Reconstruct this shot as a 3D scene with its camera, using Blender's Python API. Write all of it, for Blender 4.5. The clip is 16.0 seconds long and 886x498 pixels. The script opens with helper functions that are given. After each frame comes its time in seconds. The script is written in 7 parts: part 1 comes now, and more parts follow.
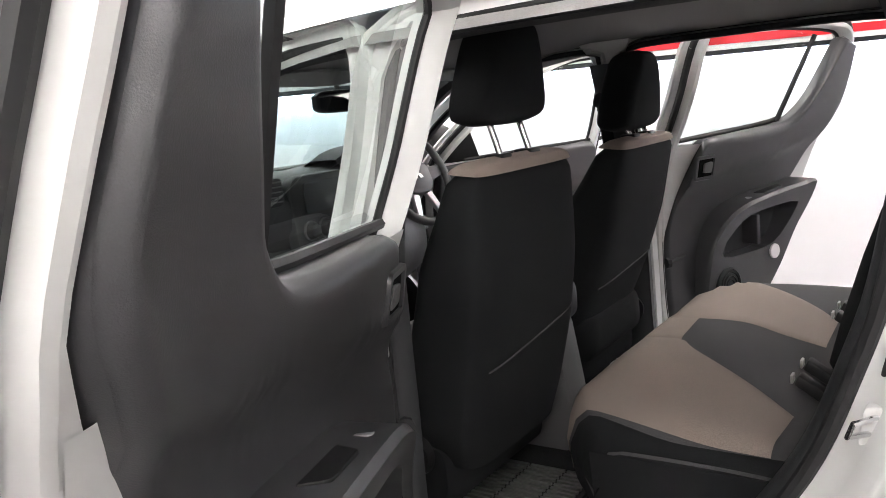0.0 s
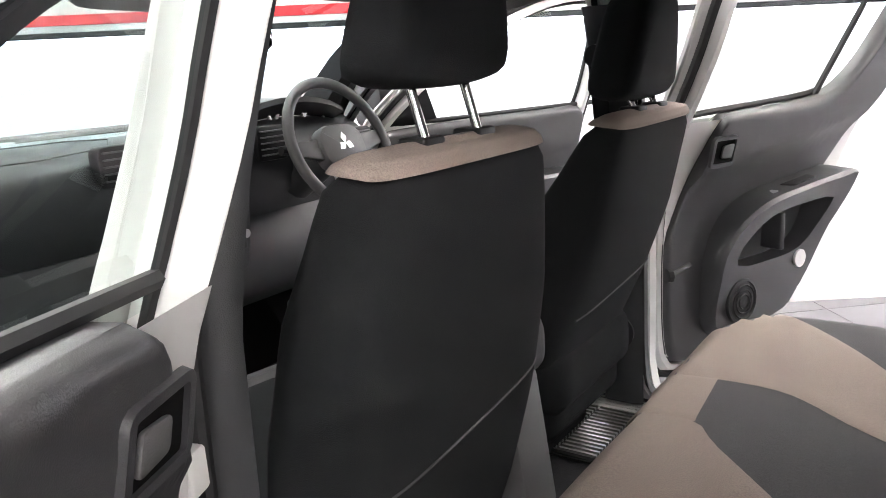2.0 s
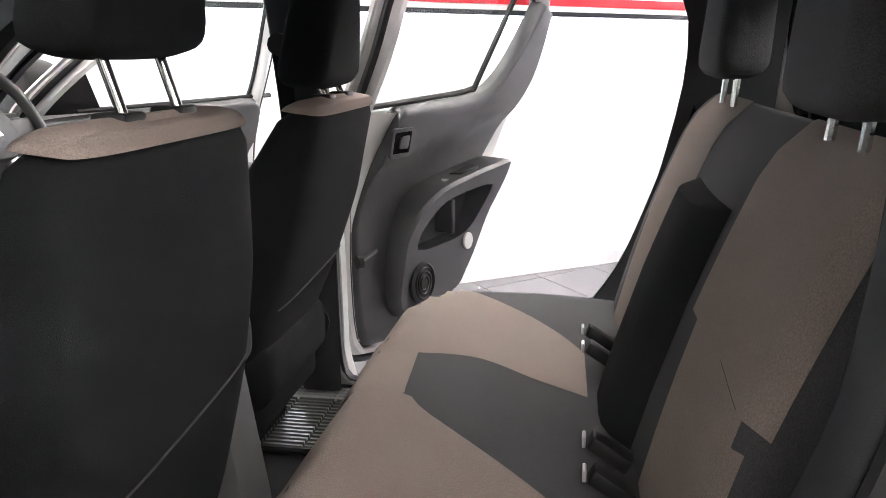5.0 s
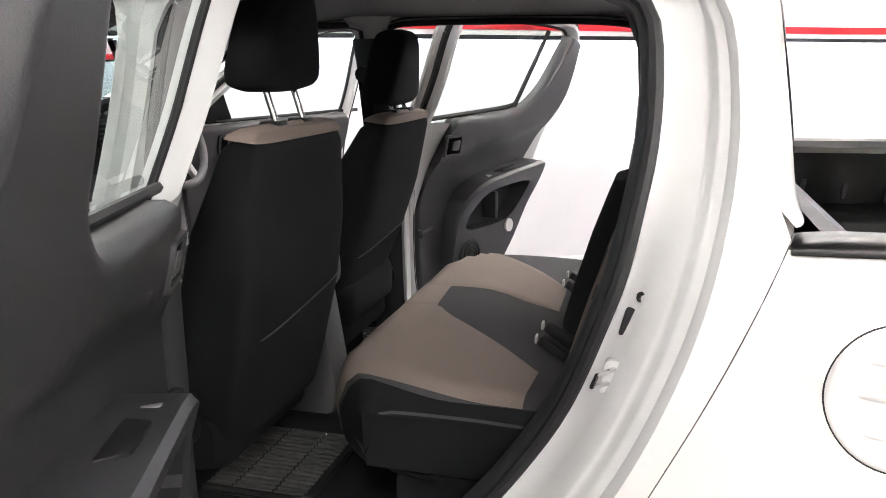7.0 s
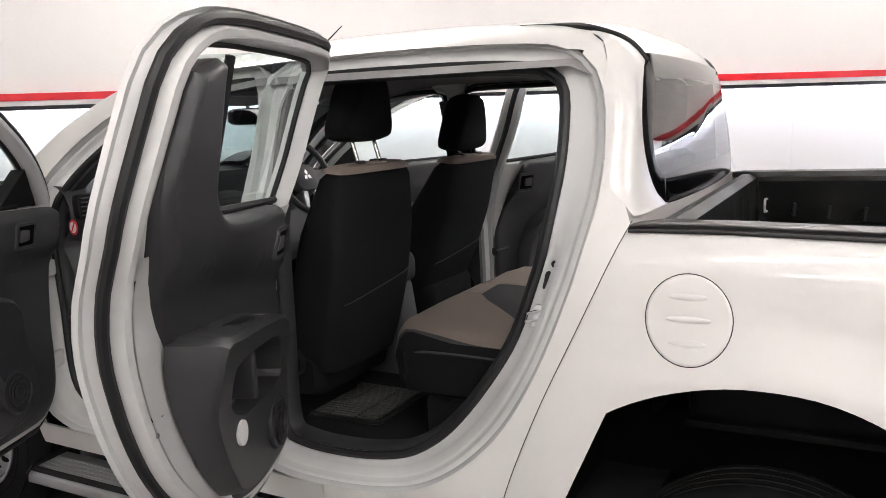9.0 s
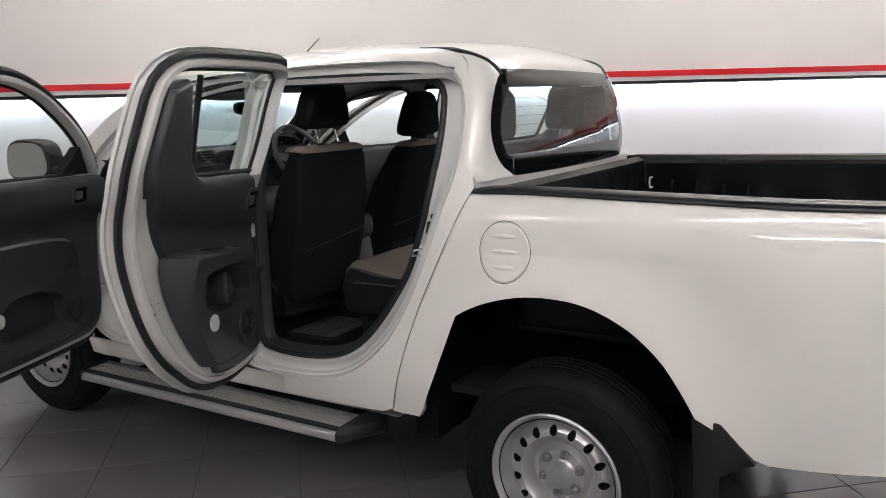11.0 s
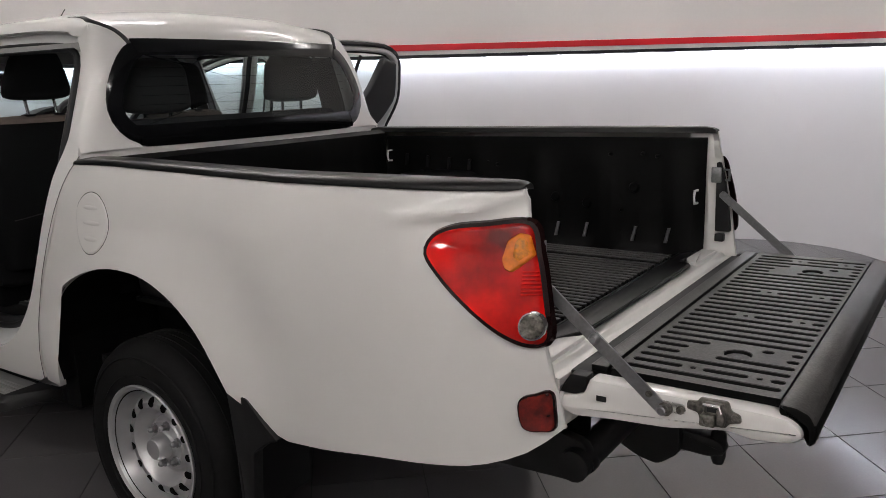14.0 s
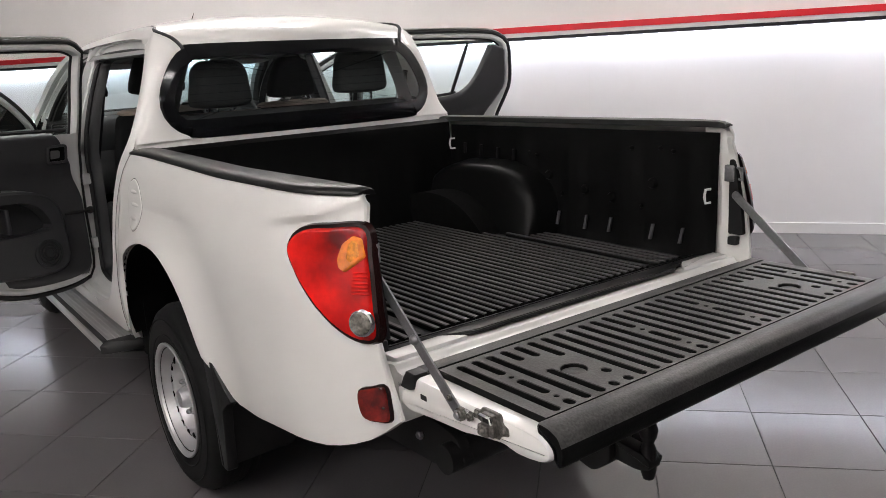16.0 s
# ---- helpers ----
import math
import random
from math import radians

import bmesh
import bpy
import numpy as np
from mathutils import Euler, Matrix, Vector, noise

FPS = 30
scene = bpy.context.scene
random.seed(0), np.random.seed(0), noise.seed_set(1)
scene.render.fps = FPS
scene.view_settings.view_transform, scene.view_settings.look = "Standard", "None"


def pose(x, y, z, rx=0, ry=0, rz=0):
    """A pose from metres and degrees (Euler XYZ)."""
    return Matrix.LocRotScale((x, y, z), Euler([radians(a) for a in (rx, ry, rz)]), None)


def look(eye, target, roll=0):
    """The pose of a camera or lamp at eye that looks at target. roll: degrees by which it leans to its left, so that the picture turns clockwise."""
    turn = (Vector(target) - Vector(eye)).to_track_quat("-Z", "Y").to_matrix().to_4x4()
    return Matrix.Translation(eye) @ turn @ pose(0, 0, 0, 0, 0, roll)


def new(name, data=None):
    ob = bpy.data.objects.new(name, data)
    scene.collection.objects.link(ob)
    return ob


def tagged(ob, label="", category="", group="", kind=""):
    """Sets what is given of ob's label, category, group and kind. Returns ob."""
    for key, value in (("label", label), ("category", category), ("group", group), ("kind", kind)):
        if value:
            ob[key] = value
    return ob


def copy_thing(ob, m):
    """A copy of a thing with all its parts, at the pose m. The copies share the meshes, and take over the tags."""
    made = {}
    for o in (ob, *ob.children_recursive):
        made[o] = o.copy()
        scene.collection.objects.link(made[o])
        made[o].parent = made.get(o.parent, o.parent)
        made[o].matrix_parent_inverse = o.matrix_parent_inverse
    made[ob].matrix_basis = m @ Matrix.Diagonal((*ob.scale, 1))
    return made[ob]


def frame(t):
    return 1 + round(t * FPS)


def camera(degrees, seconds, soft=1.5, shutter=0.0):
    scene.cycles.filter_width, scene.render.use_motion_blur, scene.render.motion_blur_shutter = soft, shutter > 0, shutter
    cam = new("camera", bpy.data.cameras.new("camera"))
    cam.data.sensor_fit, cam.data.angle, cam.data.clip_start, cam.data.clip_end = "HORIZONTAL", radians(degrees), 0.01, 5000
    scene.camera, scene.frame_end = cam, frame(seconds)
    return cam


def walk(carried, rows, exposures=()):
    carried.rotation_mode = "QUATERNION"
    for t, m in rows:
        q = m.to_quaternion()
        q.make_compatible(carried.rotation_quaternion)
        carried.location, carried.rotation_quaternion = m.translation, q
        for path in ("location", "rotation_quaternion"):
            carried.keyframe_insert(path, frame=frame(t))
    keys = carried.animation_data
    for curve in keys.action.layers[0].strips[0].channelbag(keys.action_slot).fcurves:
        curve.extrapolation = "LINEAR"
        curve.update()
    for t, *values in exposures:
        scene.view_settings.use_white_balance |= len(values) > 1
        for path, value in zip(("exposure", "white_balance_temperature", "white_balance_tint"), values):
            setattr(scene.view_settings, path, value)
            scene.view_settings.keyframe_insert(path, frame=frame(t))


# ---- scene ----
cam = camera(59.2, 16.0, soft=0.8)
PATH = [
    (0, (-0.432, -1.952, 1.598), (-1.585, -0.351, 1.269), -6.1),
    (0.5, (-0.412, -1.751, 1.588), (-1.64, -0.213, 1.231), -5.4),
    (1, (-0.48, -1.581, 1.579), (-1.748, -0.082, 1.2), -4.8),
    (1.5, (-0.62, -1.447, 1.598), (-1.853, 0.071, 1.176), -4.1),
    (2, (-0.729, -1.292, 1.599), (-1.834, 0.31, 1.141), -3.3),
    (2.5, (-0.81, -1.083, 1.591), (-1.761, 0.614, 1.129), -2.1),
    (3, (-0.844, -0.968, 1.58), (-1.572, 0.834, 1.108), -1.2),
    (3.5, (-0.841, -0.979, 1.582), (-1.301, 0.908, 1.103), -0.5),
    (3.7, (-0.832, -0.994, 1.58), (-1.192, 0.915, 1.103), -0.6),
    (5.8, (-0.712, -1.592, 1.566), (-1.041, 0.319, 1.078), -0.6),
    (6, (-0.672, -1.655, 1.575), (-1.05, 0.248, 1.09), -0.6),
    (6.5, (-0.592, -1.803, 1.585), (-1.085, 0.077, 1.116), -0.6),
    (7, (-0.497, -2.03, 1.616), (-1.035, -0.158, 1.165), -0.9),
    (7.5, (-0.365, -2.191, 1.634), (-0.986, -0.336, 1.219), -1.7),
    (8, (-0.16, -2.305, 1.612), (-0.929, -0.494, 1.254), -2.6),
    (8.2, (-0.09, -2.364, 1.612), (-0.913, -0.574, 1.27), -2.8),
    (10.3, (0.664, -3.063, 1.626), (-0.341, -1.364, 1.302), -2.0),
    (10.5, (0.766, -3.108, 1.63), (-0.253, -1.42, 1.293), -2.0),
    (11, (1.035, -3.173, 1.631), (-0.017, -1.508, 1.282), -2.2),
    (11.5, (1.328, -3.144, 1.629), (0.269, -1.486, 1.27), -2.5),
    (12, (1.511, -2.959, 1.591), (0.48, -1.284, 1.234), -2.0),
    (12.5, (1.716, -2.757, 1.565), (0.635, -1.113, 1.206), -2.1),
    (13, (1.977, -2.638, 1.57), (0.897, -0.997, 1.194), -2.2),
    (13.5, (2.139, -2.494, 1.56), (1.055, -0.857, 1.177), -2.2),
    (14, (2.283, -2.317, 1.559), (1.152, -0.719, 1.152), -2.2),
    (14.5, (2.462, -2.18, 1.566), (1.223, -0.665, 1.154), -2.6),
    (15, (2.701, -2.049, 1.596), (1.328, -0.658, 1.173), -3.0),
    (15.5, (2.861, -1.888, 1.577), (1.371, -0.621, 1.161), -3.1),
    (16, (3.047, -1.716, 1.608), (1.47, -0.57, 1.16), -3.5),
]
RAKE = pose(0, 0, 0, -1.475) @ pose(0, 0, 0, 0, -1.844)
walk(cam, [(t, RAKE @ look(eye, target, roll)) for t, eye, target, roll in PATH],
     [(0, 1.7), (0.5, 2.15), (1.5, 2.35), (3.7, 2.15), (6.0, 2.0), (8.2, 1.12), (10.3, 0.68), (11, 0.46), (12.5, 0.15), (13.5, -0.1), (14.5, -0.02), (15.2, 0.17), (16, 0.58)])

# ---- light ----
world = bpy.data.worlds.new("world")
scene.world = world
world.use_nodes = True
world.node_tree.nodes["Background"].inputs[0].default_value = (0.8, 0.82, 0.9, 1)
world.node_tree.nodes["Background"].inputs[1].default_value = 0.0


# ---- materials ----
def material(name, color, rough=0.5, metal=0.0, grain=0.0, scale=40.0, bump=0.0, coat=0.0, blotch=0.0, blotch_scale=3.0, transmission=0.0, vary=0.0, spec=0.5, rough_vary=0.0, noise_stretch=None, ior=1.5):
    """A surface with fine grain (colour and relief) and larger soft blotches."""
    m = bpy.data.materials.new(name)
    m.use_nodes = True
    nt = m.node_tree
    b = nt.nodes["Principled BSDF"]
    b.inputs["Roughness"].default_value = rough
    b.inputs["Metallic"].default_value = metal
    b.inputs["Coat Weight"].default_value = coat
    b.inputs["Coat Roughness"].default_value = 0.04
    b.inputs["Transmission Weight"].default_value = transmission
    b.inputs["Specular IOR Level"].default_value = spec
    b.inputs["IOR"].default_value = ior
    co = nt.nodes.new("ShaderNodeTexCoord")
    out = co.outputs["Object"]
    if noise_stretch:
        mp = nt.nodes.new("ShaderNodeMapping")
        mp.inputs["Scale"].default_value = noise_stretch
        nt.links.new(out, mp.inputs[0])
        out = mp.outputs[0]
    fine = nt.nodes.new("ShaderNodeTexNoise")
    fine.inputs["Scale"].default_value = scale
    fine.inputs["Detail"].default_value = 4
    nt.links.new(out, fine.inputs["Vector"])
    big = nt.nodes.new("ShaderNodeTexNoise")
    big.inputs["Scale"].default_value = blotch_scale
    big.inputs["Detail"].default_value = 5
    nt.links.new(out, big.inputs["Vector"])
    value = None

    def mul(a, amount, src):
        r = nt.nodes.new("ShaderNodeMapRange")
        r.inputs["From Min"].default_value, r.inputs["From Max"].default_value = 0.3, 0.7
        r.inputs["To Min"].default_value, r.inputs["To Max"].default_value = 1 - amount, 1 + amount
        nt.links.new(src, r.inputs["Value"])
        if a is None:
            return r.outputs[0]
        mm = nt.nodes.new("ShaderNodeMath")
        mm.operation = "MULTIPLY"
        nt.links.new(a, mm.inputs[0])
        nt.links.new(r.outputs[0], mm.inputs[1])
        return mm.outputs[0]

    if grain:
        value = mul(value, grain, fine.outputs[0])
    if blotch:
        value = mul(value, blotch, big.outputs[0])
    if vary:
        info = nt.nodes.new("ShaderNodeObjectInfo")
        value = mul(value, vary, info.outputs["Random"])
    if value is None:
        b.inputs["Base Color"].default_value = (*color, 1)
    else:
        hs = nt.nodes.new("ShaderNodeHueSaturation")
        hs.inputs["Color"].default_value = (*color, 1)
        nt.links.new(value, hs.inputs["Value"])
        nt.links.new(hs.outputs[0], b.inputs["Base Color"])
    if rough_vary:
        r = nt.nodes.new("ShaderNodeMapRange")
        r.inputs["From Min"].default_value, r.inputs["From Max"].default_value = 0.3, 0.7
        r.inputs["To Min"].default_value, r.inputs["To Max"].default_value = max(0.02, rough - rough_vary), rough + rough_vary
        nt.links.new(big.outputs[0], r.inputs["Value"])
        nt.links.new(r.outputs[0], b.inputs["Roughness"])
    if bump:
        bp = nt.nodes.new("ShaderNodeBump")
        bp.inputs["Strength"].default_value = bump
        bp.inputs["Distance"].default_value = 0.002
        nt.links.new(fine.outputs[0], bp.inputs["Height"])
        nt.links.new(bp.outputs[0], b.inputs["Normal"])
    return m


def glow(name, color, strength):
    m = bpy.data.materials.new(name)
    m.use_nodes = True
    b = m.node_tree.nodes["Principled BSDF"]
    b.inputs["Base Color"].default_value = (*color, 1)
    b.inputs["Emission Color"].default_value = (*color, 1)
    b.inputs["Emission Strength"].default_value = strength
    return m


def clear_glass(name, tint, amount=0.92):
    """Thin automotive glass: mostly see-through with a gloss that grows at grazing angles."""
    m = bpy.data.materials.new(name)
    m.use_nodes = True
    nt = m.node_tree
    nt.nodes.clear()
    out = nt.nodes.new("ShaderNodeOutputMaterial")
    tr = nt.nodes.new("ShaderNodeBsdfTransparent")
    tr.inputs[0].default_value = (*tint, 1)
    gl = nt.nodes.new("ShaderNodeBsdfGlossy")
    gl.inputs["Roughness"].default_value = 0.01
    lw = nt.nodes.new("ShaderNodeLayerWeight")
    lw.inputs[0].default_value = 0.5
    pw = nt.nodes.new("ShaderNodeMath")
    pw.operation = "POWER"
    pw.inputs[1].default_value = 5.0
    nt.links.new(lw.outputs["Facing"], pw.inputs[0])
    fr = nt.nodes.new("ShaderNodeMapRange")
    fr.inputs["To Min"].default_value, fr.inputs["To Max"].default_value = 0.06, 0.95
    nt.links.new(pw.outputs[0], fr.inputs["Value"])
    mix = nt.nodes.new("ShaderNodeMixShader")
    nt.links.new(fr.outputs[0], mix.inputs[0])
    nt.links.new(tr.outputs[0], mix.inputs[1])
    nt.links.new(gl.outputs[0], mix.inputs[2])
    nt.links.new(mix.outputs[0], out.inputs[0])
    return m


M_PAINT = material("white_car_paint", (0.78, 0.765, 0.74), 0.32, coat=0.7, blotch=0.02, blotch_scale=1.5)
M_INNER = material("white_inner_paint", (0.70, 0.70, 0.69), 0.42, coat=0.2, blotch=0.04)
M_BLACKPL = material("black_plastic", (0.009, 0.009, 0.0095), 0.5, grain=0.15, scale=400, bump=0.15, spec=0.35)
M_RUBBER = material("black_rubber", (0.010, 0.010, 0.0105), 0.6, grain=0.1, scale=90)
M_SEAL = material("door_seal_rubber", (0.014, 0.014, 0.015), 0.55)
M_TYRE = material("tyre_rubber", (0.0045, 0.0045, 0.0047), 0.75, grain=0.2, scale=60, bump=0.2, blotch=0.15, spec=0.2)
M_RIM = material("silver_steel_rim", (0.50, 0.50, 0.51), 0.34, 0.7, blotch=0.08, blotch_scale=12)
M_STEEL = material("grey_steel", (0.30, 0.30, 0.31), 0.38, 0.8, grain=0.1, scale=120)
M_CHROME = material("chrome", (0.75, 0.75, 0.76), 0.12, 1.0)
M_TRIM = material("grey_door_plastic", (0.039, 0.039, 0.042), 0.38, grain=0.12, scale=600, bump=0.2, blotch=0.06, spec=0.6)
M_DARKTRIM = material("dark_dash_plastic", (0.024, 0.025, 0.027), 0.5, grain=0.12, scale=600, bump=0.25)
M_GREYTRIM = material("mid_grey_plastic", (0.085, 0.085, 0.086), 0.5, grain=0.1, scale=500, bump=0.2)
M_HEADLINER = material("grey_headliner", (0.30, 0.295, 0.29), 0.95, grain=0.08, scale=300, bump=0.3)
M_CLOTH = material("black_seat_cloth", (0.0095, 0.0101, 0.0108), 0.92, grain=0.3, scale=700, bump=0.5, blotch=0.1, spec=0.15)
M_GREYCLOTH = material("charcoal_seat_cloth", (0.050, 0.049, 0.051), 0.95, grain=0.3, scale=500, bump=0.5, blotch=0.08)
M_BEIGE = material("beige_seat_cloth", (0.23, 0.188, 0.162), 0.95, grain=0.22, scale=450, bump=0.5, blotch=0.07)
M_CARPET = material("black_carpet", (0.014, 0.014, 0.015), 0.95, grain=0.4, scale=250, bump=0.8, spec=0.2)
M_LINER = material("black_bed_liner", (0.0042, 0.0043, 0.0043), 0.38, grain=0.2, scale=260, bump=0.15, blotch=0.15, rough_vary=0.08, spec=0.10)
# Paler than the liner: light on the rib tops is in this colour, with scuffs.
M_LINERRIB = material("lit_scuffed_rib", (0.044, 0.0425, 0.042), 0.40, grain=0.35, scale=160, bump=0.25, blotch=0.3, blotch_scale=9, spec=0.35)
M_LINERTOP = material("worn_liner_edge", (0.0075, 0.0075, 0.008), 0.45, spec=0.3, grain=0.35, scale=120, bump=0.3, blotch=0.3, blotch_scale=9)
M_CAP = material("black_rail_cap", (0.0045, 0.0045, 0.0048), 0.36, spec=0.35, grain=0.3, scale=120, bump=0.2, blotch=0.25, blotch_scale=9)
M_CHARCOAL = material("charcoal_wall_paint", (0.07, 0.068, 0.07), 0.7, blotch=0.05, blotch_scale=1.0)
M_GLASS = clear_glass("clear_car_glass", (0.80, 0.88, 0.86))
M_SCREEN = clear_glass("green_tinted_windscreen", (0.55, 0.66, 0.67))
M_REARGLASS = clear_glass("tinted_rear_glass", (0.62, 0.68, 0.68))
M_FRIT = material("black_glass_border", (0.006, 0.0065, 0.0075), 0.10, spec=0.28)
M_RED = material("red_lamp_lens", (0.50, 0.005, 0.0035), 0.05, coat=0.45, blotch=0.75, blotch_scale=8, spec=0.25)
M_LATCH = material("weathered_latch_steel", (0.17, 0.16, 0.145), 0.45, 0.7, grain=0.35, scale=150, bump=0.1, blotch=0.3, blotch_scale=25)
M_BRIGHTRED = material("bright_red_lens", (0.60, 0.007, 0.005), 0.06, coat=0.4, blotch=0.35, blotch_scale=12, spec=0.25)
M_LAMPRIM = material("dark_lamp_rim", (0.012, 0.002, 0.002), 0.16, coat=0.2, spec=0.25)
M_DARKRED = material("dark_red_lens", (0.13, 0.006, 0.004), 0.10, coat=0.5, grain=0.2, scale=120, blotch=0.8, blotch_scale=22)
M_AMBER = material("amber_lamp_lens", (0.70, 0.17, 0.008), 0.10, coat=0.4, grain=0.18, scale=60)
M_DEEPAMBER = material("deep_amber_lens", (0.62, 0.19, 0.006), 0.10, coat=0.6, grain=0.35, scale=90)
M_LAMPCLEAR = material("clear_lamp_lens", (0.20, 0.19, 0.165), 0.10, 0.5, coat=1.0, grain=0.9, scale=75, blotch=0.7, blotch_scale=30)
M_MIRROR = material("mirror_glass", (0.85, 0.86, 0.87), 0.02, 1.0)
M_WALLUP = material("warm_white_wall", (0.80, 0.775, 0.755), 0.85, blotch=0.02, blotch_scale=0.8, grain=0.01, scale=60, bump=0.05)
M_WALLLOW = material("white_wall_panel", (0.80, 0.785, 0.79), 0.6, blotch=0.02, blotch_scale=0.6)
M_STRIPERED = material("red_stripe", (0.62, 0.015, 0.025), 0.35)
M_STRIPEWHITE = material("white_stripe", (0.75, 0.72, 0.71), 0.4)
M_STRIPEBLACK = material("black_stripe", (0.012, 0.012, 0.016), 0.35)
M_SKIRT = material("white_skirting", (0.78, 0.77, 0.77), 0.45)
M_TILE = material("grey_floor_tile", (0.118, 0.110, 0.114), 0.17, spec=0.75, rough_vary=0.04, grain=0.04, scale=120, blotch=0.025, blotch_scale=2, vary=0.015)
M_GROUT = material("dark_tile_grout", (0.05, 0.048, 0.05), 0.9)
M_CEIL = material("white_ceiling", (0.7, 0.7, 0.69), 0.9, blotch=0.02)
M_TUBE = glow("lit_tube", (1.0, 0.955, 0.935), 34.0)
M_LED = glow("cool_led_strip", (0.82, 0.87, 1.0), 38.0)
M_ALU = material("brushed_aluminium", (0.52, 0.52, 0.52), 0.36, 0.75, grain=0.03, scale=30, noise_stretch=(1, 30, 30))
# Underbody colour, also painted as shade in rim holes and handle recesses.
M_UNDER = material("underbody_and_hole_shade", (0.0025, 0.0025, 0.0025), 0.9, grain=0.3, scale=30, spec=0.1)
M_SILVERPL = material("silver_plastic", (0.55, 0.55, 0.56), 0.3, 0.6)


# ---- building helpers ----
def lerp(a, b, t):
    return a + (b - a) * t


def curve(knots, x):
    """Smooth-ish interpolation through (x, value) knots."""
    if x <= knots[0][0]:
        return knots[0][1]
    for (a, va), (b, vb) in zip(knots, knots[1:]):
        if x <= b:
            return lerp(va, vb, (x - a) / (b - a))
    return knots[-1][1]


def spline(points, n, closed=False):
    """n points, evenly spread, on a Catmull-Rom curve through the points."""
    P = [np.array(p, float) for p in points]
    k = len(P)
    dense = []
    segs = k if closed else k - 1
    for i in range(segs):
        if closed:
            p0, p1, p2, p3 = P[(i - 1) % k], P[i], P[(i + 1) % k], P[(i + 2) % k]
        else:
            p0, p1, p2, p3 = P[max(i - 1, 0)], P[i], P[i + 1], P[min(i + 2, k - 1)]
        for j in range(16):
            t = j / 16
            dense.append(0.5 * (2 * p1 + (p2 - p0) * t + (2 * p0 - 5 * p1 + 4 * p2 - p3) * t * t + (3 * p1 - p0 - 3 * p2 + p3) * t ** 3))
    dense.append(P[0] if closed else P[-1])
    d = np.array(dense)
    acc = np.concatenate([[0], np.cumsum(np.linalg.norm(np.diff(d, axis=0), axis=1))])
    want = np.linspace(0, acc[-1], n + 1)[:-1] if closed else np.linspace(0, acc[-1], n)
    return [tuple(np.interp(w, acc, d[:, c]) for c in range(d.shape[1])) for w in want]


def round_poly(pts, r, n=4):
    """Round the corners of a 2D polygon."""
    out = []
    k = len(pts)
    for i in range(k):
        p, a, b = Vector(pts[i]), Vector(pts[i - 1]), Vector(pts[(i + 1) % k])
        rr = r[i] if isinstance(r, (list, tuple)) else r
        la, lb = (a - p).length, (b - p).length
        q = min(rr, la * 0.48, lb * 0.48)
        if q < 1e-5:
            out.append(tuple(p))
            continue
        s, e = p + (a - p) * q / la, p + (b - p) * q / lb
        for j in range(n + 1):
            t = j / n
            out.append(tuple((1 - t) ** 2 * s + 2 * t * (1 - t) * p + t * t * e))
    return out


def grid(bm, rows, closed=False):
    """Quads between rows of points of equal length."""
    vs = [[bm.verts.new(p) for p in row] for row in rows]
    for a, b in zip(vs, vs[1:]):
        k = len(a)
        for i in range(k if closed else k - 1):
            j = (i + 1) % k
            try:
                bm.faces.new((a[i], a[j], b[j], b[i]))
            except ValueError:
                pass
    return vs


def slab(bm, top, bottom):
    """A closed body between two equally long rings of points."""
    vs = grid(bm, [top, bottom], closed=True)
    bm.faces.new(vs[0][::-1])
    bm.faces.new(vs[1])


def prism(bm, poly, fn, d0, d1, bevel=0.0):
    """Extrude a 2D polygon: fn(u, v, d) gives the place. bevel rounds both rims."""
    if bevel:
        c = Vector((sum(p[0] for p in poly) / len(poly), sum(p[1] for p in poly) / len(poly)))
        def shrink(amount):
            out = []
            k = len(poly)
            for i in range(k):
                p, a, b = Vector(poly[i]), Vector(poly[i - 1]), Vector(poly[(i + 1) % k])
                t = (b - a)
                nrm = Vector((t.y, -t.x))
                if nrm.length < 1e-9:
                    nrm = c - p
                nrm.normalize()
                if nrm.dot(c - p) < 0 and area < 0 or area < 0:
                    pass
                out.append(p + nrm * amount * (-1 if area > 0 else 1))
            return [tuple(q) for q in out]
        area = sum(poly[i - 1][0] * poly[i][1] - poly[i][0] * poly[i - 1][1] for i in range(len(poly)))
        s = 1 if d1 > d0 else -1
        k1, k2 = bevel * 0.3, bevel
        in1, in2 = shrink(k1), shrink(k2)
        rows = [[fn(u, v, d0) for u, v in in2], [fn(u, v, d0 + s * k1) for u, v in in1], [fn(u, v, d0 + s * k2) for u, v in poly],
                [fn(u, v, d1 - s * k2) for u, v in poly], [fn(u, v, d1 - s * k1) for u, v in in1], [fn(u, v, d1) for u, v in in2]]
    else:
        rows = [[fn(u, v, d0) for u, v in poly], [fn(u, v, d1) for u, v in poly]]
    vs = grid(bm, rows, closed=True)
    bm.faces.new(vs[0][::-1])
    bm.faces.new(vs[-1])


def box(bm, x0, x1, y0, y1, z0, z1, r=0.0):
    if r:
        pts = round_poly([(x0, y0), (x1, y0), (x1, y1), (x0, y1)], r * 1.5, 3)
        prism(bm, pts, lambda u, v, d: (u, v, d), z0, z1, r)
    else:
        prism(bm, [(x0, y0), (x1, y0), (x1, y1), (x0, y1)], lambda u, v, d: (u, v, d), z0, z1)


